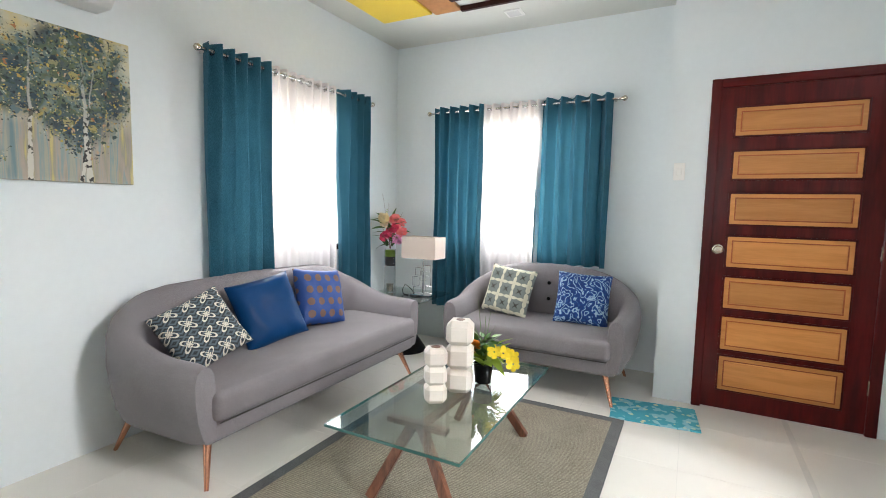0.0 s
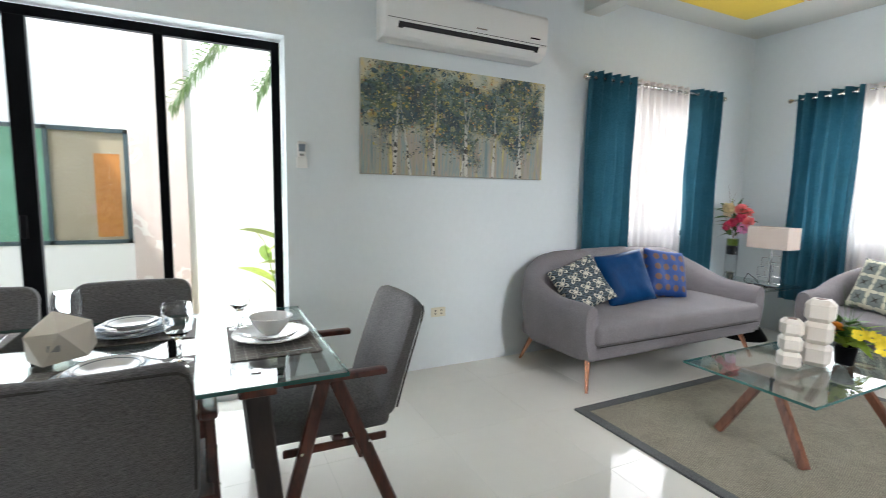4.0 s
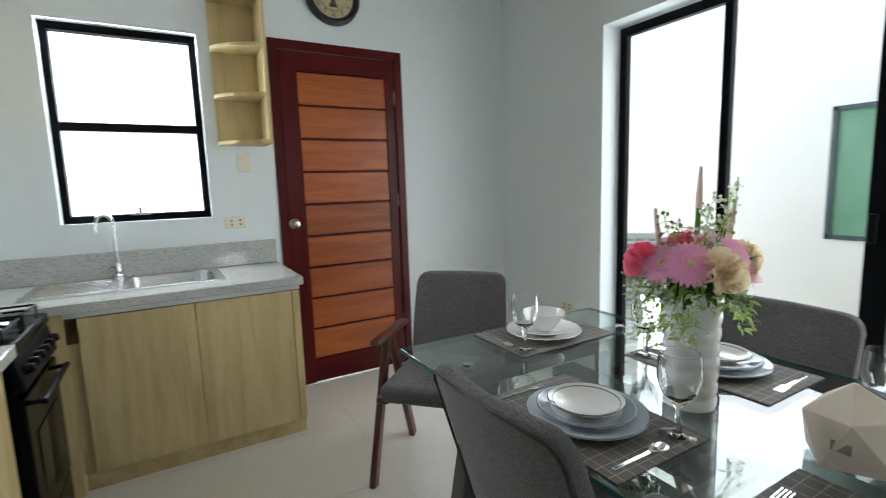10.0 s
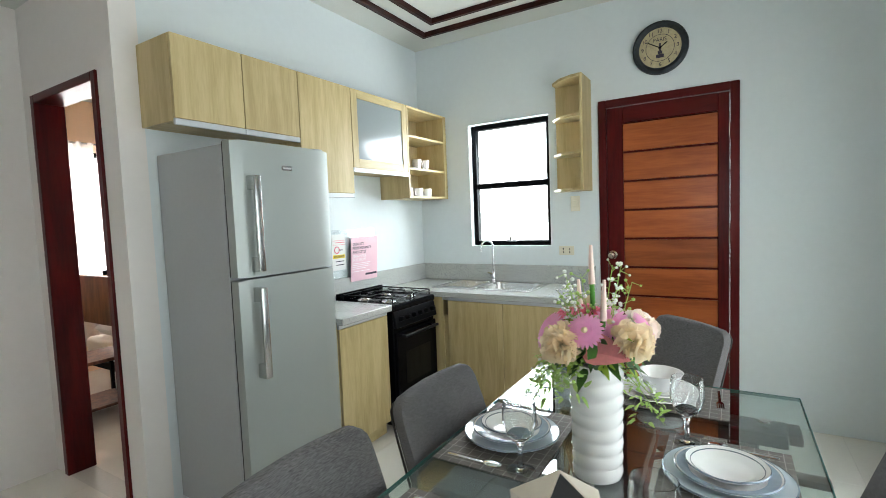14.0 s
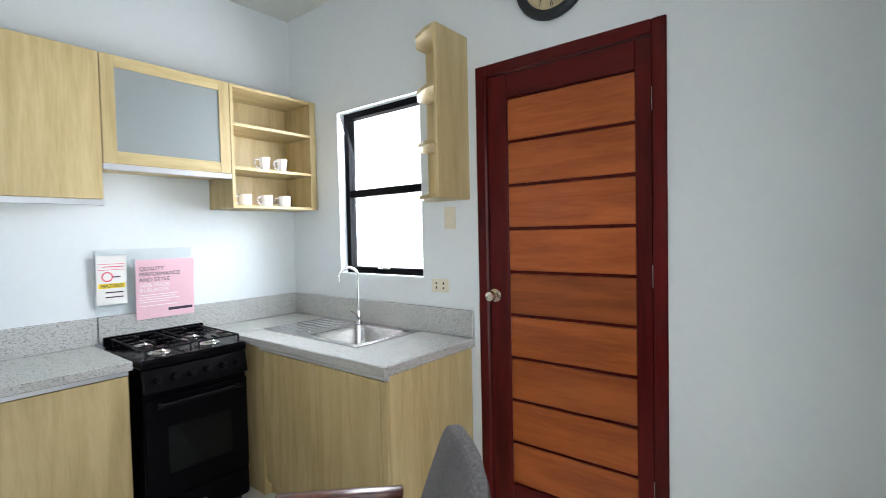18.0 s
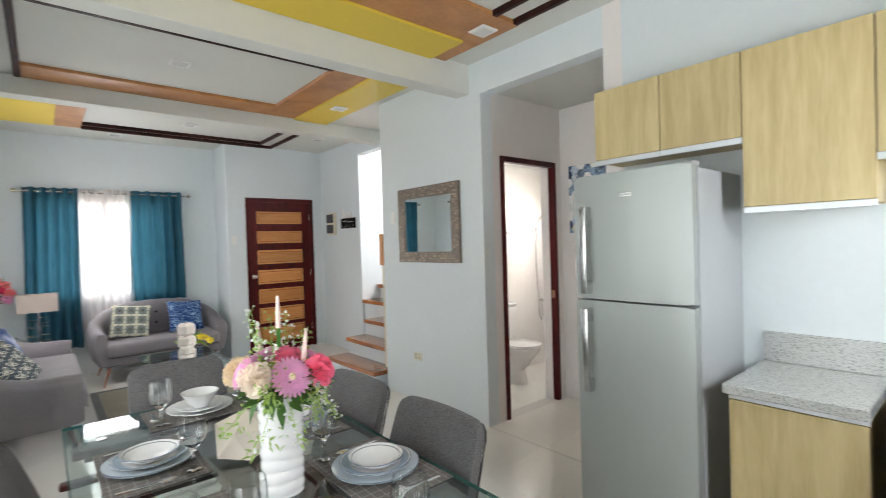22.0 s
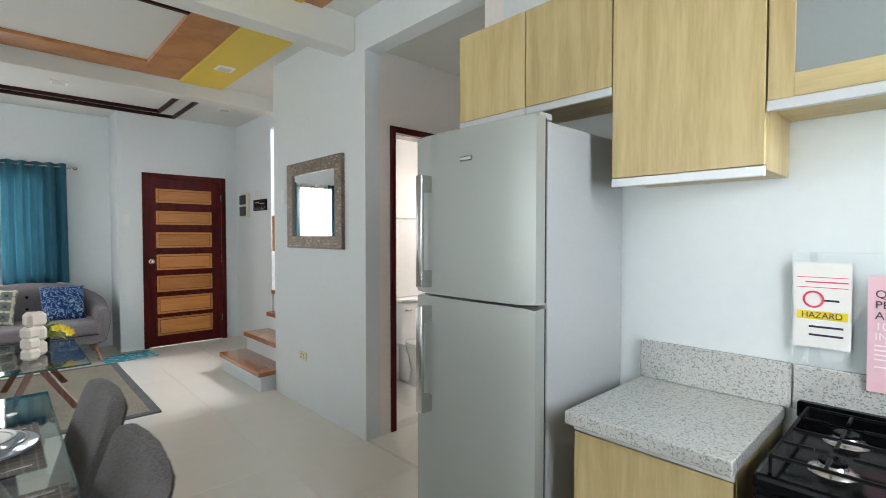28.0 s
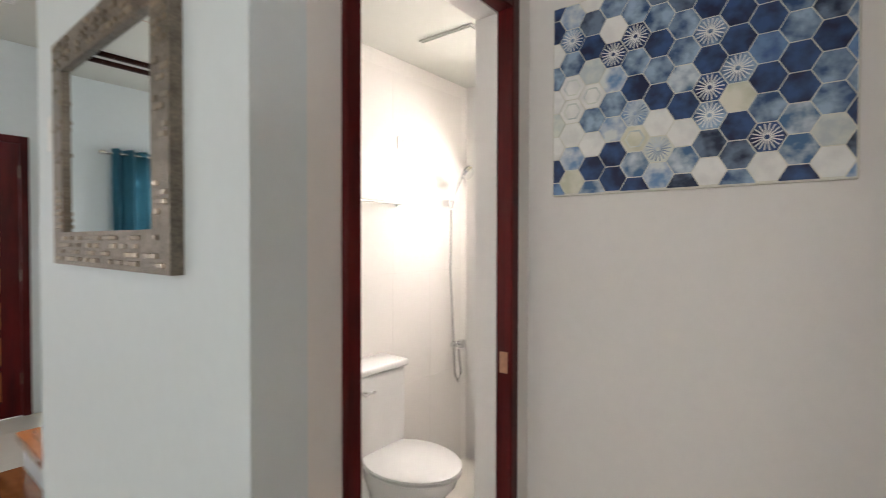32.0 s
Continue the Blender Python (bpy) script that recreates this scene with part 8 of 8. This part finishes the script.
# side yard and neighbours
YARD = paint("dry_grass_soil", (0.29, 0.24, 0.145), 0.95, var=0.4, scale=4, fine=60, bump=0.8, bscale=40)
STUCCO = paint("white_stucco", (0.88, 0.87, 0.85), 0.85, var=0.03, scale=2, bump=0.2, bscale=120)
PINKST = paint("pink_stucco", (0.86, 0.655, 0.62), 0.85, var=0.04, scale=2, bump=0.2, bscale=120)
GREENT = paint("mint_green_trim", (0.12, 0.50, 0.36), 0.5, var=0.05)
GREENBL = paint("green_window_glass", (0.17, 0.36, 0.25), 0.12, var=0.3, scale=1.5, coat=0.3)
PALEGL = paint("pale_window_glass", (0.62, 0.62, 0.60), 0.12, var=0.1, scale=1.5, coat=0.3)
TANBL = paint("tan_window_glass", (0.40, 0.34, 0.25), 0.12, var=0.15, scale=1.5, coat=0.3)
single("ground", bm_box(-140, 140, -140, 140, -0.6, -0.12), YARD, "dry grass and bare soil of the side yard", "ground", "structure")


def marble_mat():
    m, nt, b, tc, sx = pattern_nodes("pink_veined_marble")
    w, no = nt.nodes.new("ShaderNodeTexWave"), nt.nodes.new("ShaderNodeTexNoise")
    w.inputs["Scale"].default_value, w.inputs["Distortion"].default_value, w.inputs["Detail"].default_value = 1.5, 3.2, 4
    mp = nt.nodes.new("ShaderNodeMapping")
    mp.inputs["Rotation"].default_value = (radians(55), 0, 0)
    nt.links.new(tc.outputs["Object"], mp.inputs[0])
    nt.links.new(mp.outputs[0], w.inputs["Vector"])
    c = mixc(nt, w.outputs[1], (0.58, 0.45, 0.41), (0.72, 0.61, 0.57))
    c = mixc(nt, fn(nt, "LESS_THAN", fn(nt, "ABSOLUTE", fn(nt, "SUBTRACT", w.outputs[1], 0.62)), 0.035), c, (0.80, 0.73, 0.69))
    nt.links.new(c, b.inputs["Base Color"])
    b.inputs["Roughness"].default_value = 0.35
    return m


NX = -5.2
nh = thing("neighbour_house", pose(0, 0, 0), "white rendered house across the yard with marble pilaster", "house")
part("wall", bm_boxes((NX - 3, NX, -9, -2.40, -0.2, 6.2), (NX - 3, NX, -2.40, -1.06, -0.2, 0.71), (NX - 3, NX, -2.40, -1.06, 1.87, 6.2), (NX - 3, NX, -1.06, 0.38, -0.2, 6.2), (NX - 3, NX, 0.38, 1.0, -0.2, 1.29), (NX - 3, NX, 0.38, 1.0, 1.88, 6.2), (NX - 3, NX, 1.0, 1.34, -0.2, 6.2), (NX - 3, NX - 0.05, -2.40, -1.06, 0.71, 1.87), (NX - 3, NX - 0.05, 0.38, 1.0, 1.29, 1.88)), STUCCO, nh, "white stucco wall")
part("pilaster", bm_box(NX, NX + 0.05, -1.045, -0.535, -0.2, 6.2, 0.004, 1), marble_mat(), nh, "pink veined marble pilaster")
part("pink_wall", bm_boxes((NX - 3, NX + 0.04, 1.34, 2.83, -0.2, 2.75), (NX - 3, NX + 0.04, 1.34, 1.55, 2.75, 6.2), (NX - 3, NX + 0.04, 2.42, 2.83, 2.75, 6.2), (NX - 3, NX - 0.05, 1.55, 2.42, 2.75, 6.2)), PINKST, nh, "pink stucco wall section")
part("green_trim", bm_box(NX - 0.1, NX + 0.07, 2.83, 2.97, 2.3, 6.2), GREENT, nh, "mint green trim strip")
part("sill", bm_box(NX, NX + 0.12, 1.48, 2.48, 2.66, 2.75, 0.01, 1), STUCCO, nh)


def far_window(parent, y0, y1, z0, z1, x, left, right):
    w = part("window", bm_boxes((x - 0.02, x + 0.02, y0, y1, z0, z0 + 0.04), (x - 0.02, x + 0.02, y0, y1, z1 - 0.04, z1), (x - 0.02, x + 0.02, y0, y0 + 0.04, z0, z1), (x - 0.02, x + 0.02, y1 - 0.04, y1, z0, z1), (x - 0.02, x + 0.02, (y0 + y1) / 2 - 0.02, (y0 + y1) / 2 + 0.02, z0, z1)), paint("slate_window_frame", (0.06, 0.09, 0.10), 0.4), parent, "dark framed window")
    part("pane", bm_box(x - 0.012, x - 0.006, y0 + 0.04, (y0 + y1) / 2, z0 + 0.04, z1 - 0.04), left, w)
    part("pane", bm_box(x - 0.012, x - 0.006, (y0 + y1) / 2, y1 - 0.04, z0 + 0.04, z1 - 0.04), right, w)
    return w


fw = far_window(nh, -2.40, -1.06, 0.71, 1.87, NX - 0.01, GREENBL, TANBL)
# a door's reflection put in as a brown strip on the pane
part("door_reflection", bm_box(NX - 0.0155, NX - 0.0145, -1.36, -1.14, 0.78, 1.62), PANEL, fw, "brown strip on the pane painted as a door's reflection")
far_window(nh, 0.38, 1.0, 1.29, 1.88, NX - 0.01, GREENBL, GREENBL)
far_window(nh, 1.55, 2.42, 2.75, 3.7, NX - 0.01, PALEGL, TANBL)
# second house, further along the yard
n2 = thing("second_house", pose(0, 0, 0), "pale house further along with a long row of dark windows", "house")
part("wall", bm_boxes((-12, -2.5, 11, 15, -0.2, 11.0), (-12, -2.9, 10.5, 11, 2.2, 2.5)), STUCCO, n2)
for k in range(5):
    w = part("window", bm_box(-8.6 + 1.35 * k, -7.5 + 1.35 * k, 10.95, 11.01, 0.5, 1.75), BLACKAL, n2, "dark window")
    part("pane", bm_box(-8.53 + 1.35 * k, -7.57 + 1.35 * k, 10.935, 10.945, 0.57, 1.68), paint("grey_far_glass", (0.25, 0.28, 0.28), 0.1), w)
# added panels that glow by themselves, to turn the view outside white
GLOW = paint("glowing_white_panel", (0.8, 0.8, 0.8), 0.9, var=0.0, emit=((0.95, 1.0, 1.0), 1.6))
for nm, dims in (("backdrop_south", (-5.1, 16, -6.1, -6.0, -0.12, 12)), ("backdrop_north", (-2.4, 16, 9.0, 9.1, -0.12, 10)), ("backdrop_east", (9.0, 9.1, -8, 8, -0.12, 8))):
    single(nm, bm_box(*dims), GLOW, "glowing white panel added outside so the windows look white", "backdrop", "structure")
# outer corner of the house seen past the window frame
single("corner_trim", bm_box(-2.69, -2.615, 0.16, 0.30, -0.2, 3.2, 0.004, 1), GREENT, "mint green trim beside the window", "trim", "structure")
single("outer_trim", bm_box(-2.70, -2.615, -2.72, -2.60, -0.2, 3.2, 0.004, 1), GREENT, "mint green trim beside the window", "trim", "structure")

# outdoor unit
ou = thing("outdoor_unit", pose(-3.384, -3.248, -0.12, 0, 0, 45), "white outdoor air conditioner unit with a grille", "air conditioner")
part("case", bm_box(-0.14, 0.14, -0.385, 0.385, 0.32, 0.98, 0.01, 2), WHITEP, ou)
part("stand", bm_box(-0.14, 0.14, -0.38, 0.38, 0.0, 0.32, 0.01, 1), STUCCO, ou, "white concrete stand")
for k in range(10):
    part("grille_bar", bm_box(0.14, 0.155, -0.37, 0.37, 0.37 + 0.057 * k, 0.395 + 0.057 * k, 0.003, 1), WHITEP, ou)
part("grille_back", bm_box(0.139, 0.143, -0.37, 0.37, 0.36, 0.93), paint("grey_fins", (0.42, 0.43, 0.435), 0.5), ou)
for k in range(9):
    part("grille_upright", bm_box(0.15, 0.16, -0.37 + 0.09 * k, -0.352 + 0.09 * k, 0.36, 0.93), WHITEP, ou)

# ginger clump
GING = [leaf_mat("ginger_leaf", (0.22, 0.37, 0.07), (0.48, 0.64, 0.13)), leaf_mat("ginger_leaf_light", (0.44, 0.56, 0.12), (0.66, 0.76, 0.20)), leaf_mat("ginger_leaf_yellow", (0.65, 0.52, 0.05), (0.75, 0.62, 0.08))]


def long_leaf(length, width, droop):
    bm = bmesh.new()
    rows = []
    for k in range(8):
        f = k / 7
        w = width * 0.5 * max(0.02, math.sin(math.pi * min(1, 0.04 + f * 0.97)) ** 0.7)
        rows.append([bm.verts.new((length * f * (1 - 0.18 * droop * f), -w, -droop * length * f * f * 0.6 + 0.22 * w)), bm.verts.new((length * f * (1 - 0.18 * droop * f), 0, -droop * length * f * f * 0.6)), bm.verts.new((length * f * (1 - 0.18 * droop * f), w, -droop * length * f * f * 0.6 + 0.22 * w))])
    for a, b in zip(rows, rows[1:]):
        for i in range(2):
            bm.faces.new((a[i], a[i + 1], b[i + 1], b[i]))
    return bm


leaf_meshes = [to_mesh("leaf", long_leaf(L, W, d), GING[m], True) for L, W, d, m in ((0.37, 0.108, 0.35, 0), (0.34, 0.104, 0.6, 0), (0.36, 0.106, 0.45, 1), (0.30, 0.096, 0.3, 1), (0.24, 0.076, 0.5, 2))]


def ginger_plant(m, n_stems, height, seed, spread):
    rng = random.Random(seed)
    g = thing("ginger_plant", m, "leafy green ginger shrub in the side yard", "shrub", "ginger shrubs")
    for s in range(n_stems):
        a, r = rng.uniform(0, 2 * math.pi), spread * rng.uniform(0.1, 1)
        bx, by = r * math.cos(a), r * math.sin(a)
        h = height * rng.uniform(0.6, 1.0)
        lx, ly = bx + 0.3 * h * math.cos(a) * rng.uniform(0, 1), by + 0.3 * h * math.sin(a) * rng.uniform(0, 1)
        part("stem", bm_tube([(bx, by, 0), (lx * 0.6 + bx * 0.4, ly * 0.6 + by * 0.4, h * 0.55), (lx, ly, h)], 0.009, 6, 0.005), GING[0], g)
        n = int(5 + h * 7)
        for k in range(n):
            f = 0.15 + 0.85 * k / (n - 1)
            px, py, pz = bx + (lx - bx) * f, by + (ly - by) * f, h * f
            me = leaf_meshes[rng.choice((0, 0, 1, 2, 2, 3)) if rng.random() > 0.06 else 4]
            sc = rng.uniform(0.75, 1.15)
            at = pose(px, py, pz, 0, 0, math.degrees(a) + (k % 2) * 180 + rng.uniform(-50, 50)) @ pose(0, 0, 0, rng.uniform(-25, 25), -rng.uniform(15, 62), 0) @ Matrix.Diagonal((sc, sc, sc, 1))
            # the house wall stops the growth on that side
            if max((m @ at @ Vector((d, 0, 0))).x for d in (0.0, 0.5)) > -2.72:
                continue
            ob = new("leaf", me)
            ob.parent, ob.matrix_local = g, at
    return g


for x, y, n, h, sp, sd in ((-3.62, 1.05, 10, 1.2, 0.30, 1), (-3.3, 1.0, 12, 1.2, 0.28, 2), (-3.48, 0.66, 9, 1.25, 0.26, 9), (-3.34, 0.36, 5, 1.4, 0.12, 11), (-3.72, 1.5, 11, 1.55, 0.32, 3), (-3.32, 1.55, 12, 1.5, 0.28, 4), (-3.65, 2.1, 10, 1.6, 0.33, 5), (-3.35, 2.4, 10, 1.6, 0.25, 6), (-3.3, 3.2, 9, 1.6, 0.25, 7)):
    ginger_plant(pose(x, y, -0.12), n, h, sd, sp)
torch = thing("ginger_flower", pose(-3.55, 1.05, -0.12), "small red ginger flower spike among the leaves", "flower")
part("stem", bm_tube([(0, 0, 0), (0.02, 0.0, 0.9), (0.0, 0.03, 1.62)], 0.008, 6), GING[0], torch)
part("flower_spike", bm_lathe([(0.0, 1.685), (0.006, 1.68), (0.011, 1.65), (0.009, 1.62), (0.0, 1.615)], 10, (0.0, 0.03, 0)), HOTPINK, torch, "", True)

# palm
TRUNK = paint("palm_trunk_grey", (0.42, 0.38, 0.30), 0.8, var=0.2, scale=8, bump=0.3, bscale=30)
FROND = leaf_mat("palm_frond", (0.15, 0.25, 0.11), (0.30, 0.42, 0.18))


def palm(m, height, fronds, seed):
    """Fronds: heading, reach, rise, drop at the tip."""
    rng = random.Random(seed)
    p = thing("palm_tree", m, "foxtail palm with a pale ringed trunk and bushy fronds", "palm tree")
    part("trunk", bm_lathe([(0.10 - 0.03 * k / 24 + (0.004 if k % 2 else 0), height * k / 24) for k in range(25)], 14), TRUNK, p, "", True)
    part("crownshaft", bm_lathe([(0.072, 0.0), (0.08, 0.15), (0.055, 0.5), (0.03, 0.6)], 14, (0, 0, height)), LEAFY, p, "", True)
    for a, length, rise, drop in fronds:
        n = 34
        pts = [Vector((length * (i / n) * (1 - 0.08 * i / n), 0, rise * math.sin((i / n) * 2.3) - drop * (i / n) ** 2.0)) for i in range(n + 1)]
        bm = bm_tube(pts, 0.014, 5, 0.004)
        for i in range(4, n):
            for j in range(3):
                f = (i + j / 3) / n
                c = pts[i].lerp(pts[i + 1], j / 3)
                ax = (pts[i + 1] - pts[i]).normalized()
                for q in range(9):
                    ang = 2 * math.pi * q / 9 + rng.uniform(-0.4, 0.4)
                    L = 0.30 * (1.15 - 0.7 * f) * rng.uniform(0.7, 1.15)
                    d = (ax * 0.45 + Vector((0, math.cos(ang), math.sin(ang) * 0.8 - 0.35))).normalized()
                    mid, e = c + d * L * 0.55, c + d * L + Vector((0, 0, -0.30 * L))
                    w = d.cross(Vector((rng.uniform(-1, 1), rng.uniform(-1, 1), rng.uniform(-1, 1)))).normalized() * 0.008
                    bm.faces.new([bm.verts.new(t) for t in (c - w * 0.4, mid - w, e, mid + w)])
        part("frond", bm_move(bm, pose(0, 0, height + 0.4, 0, 0, a)), FROND, p, "bushy foxtail frond")
    return p


palm(pose(-3.62, 1.95, -0.12), 3.15, ((-98, 2.8, 0.35, 1.75), (-85, 2.1, 0.25, 1.6), (-112, 1.9, 0.45, 1.1), (-70, 1.5, 0.6, 0.9), (-140, 1.5, 0.55, 1.2), (170, 1.4, 0.6, 1.1), (120, 1.6, 0.5, 1.1), (85, 1.8, 0.6, 1.3), (-100, 1.6, 0.8, 0.5)), 8)

# grass tufts on the yard
rng = random.Random(12)
gb = bmesh.new()
for _ in range(1600):
    x, y = rng.uniform(-5.1, -2.75), rng.uniform(-3.0, 5.0)
    h, a = rng.uniform(0.02, 0.07), rng.uniform(0, 6.28)
    w = 0.004
    c, s = math.cos(a), math.sin(a)
    gb.faces.new([gb.verts.new((x - w * s, y + w * c, -0.12)), gb.verts.new((x + w * s, y - w * c, -0.12)), gb.verts.new((x + h * 0.6 * c, y + h * 0.6 * s, -0.12 + h))])
single("grass", gb, paint("dry_grass_blade", (0.34, 0.30, 0.10), 0.8, var=0.3, scale=3), "sparse dry grass on the yard", "grass", "stuff")
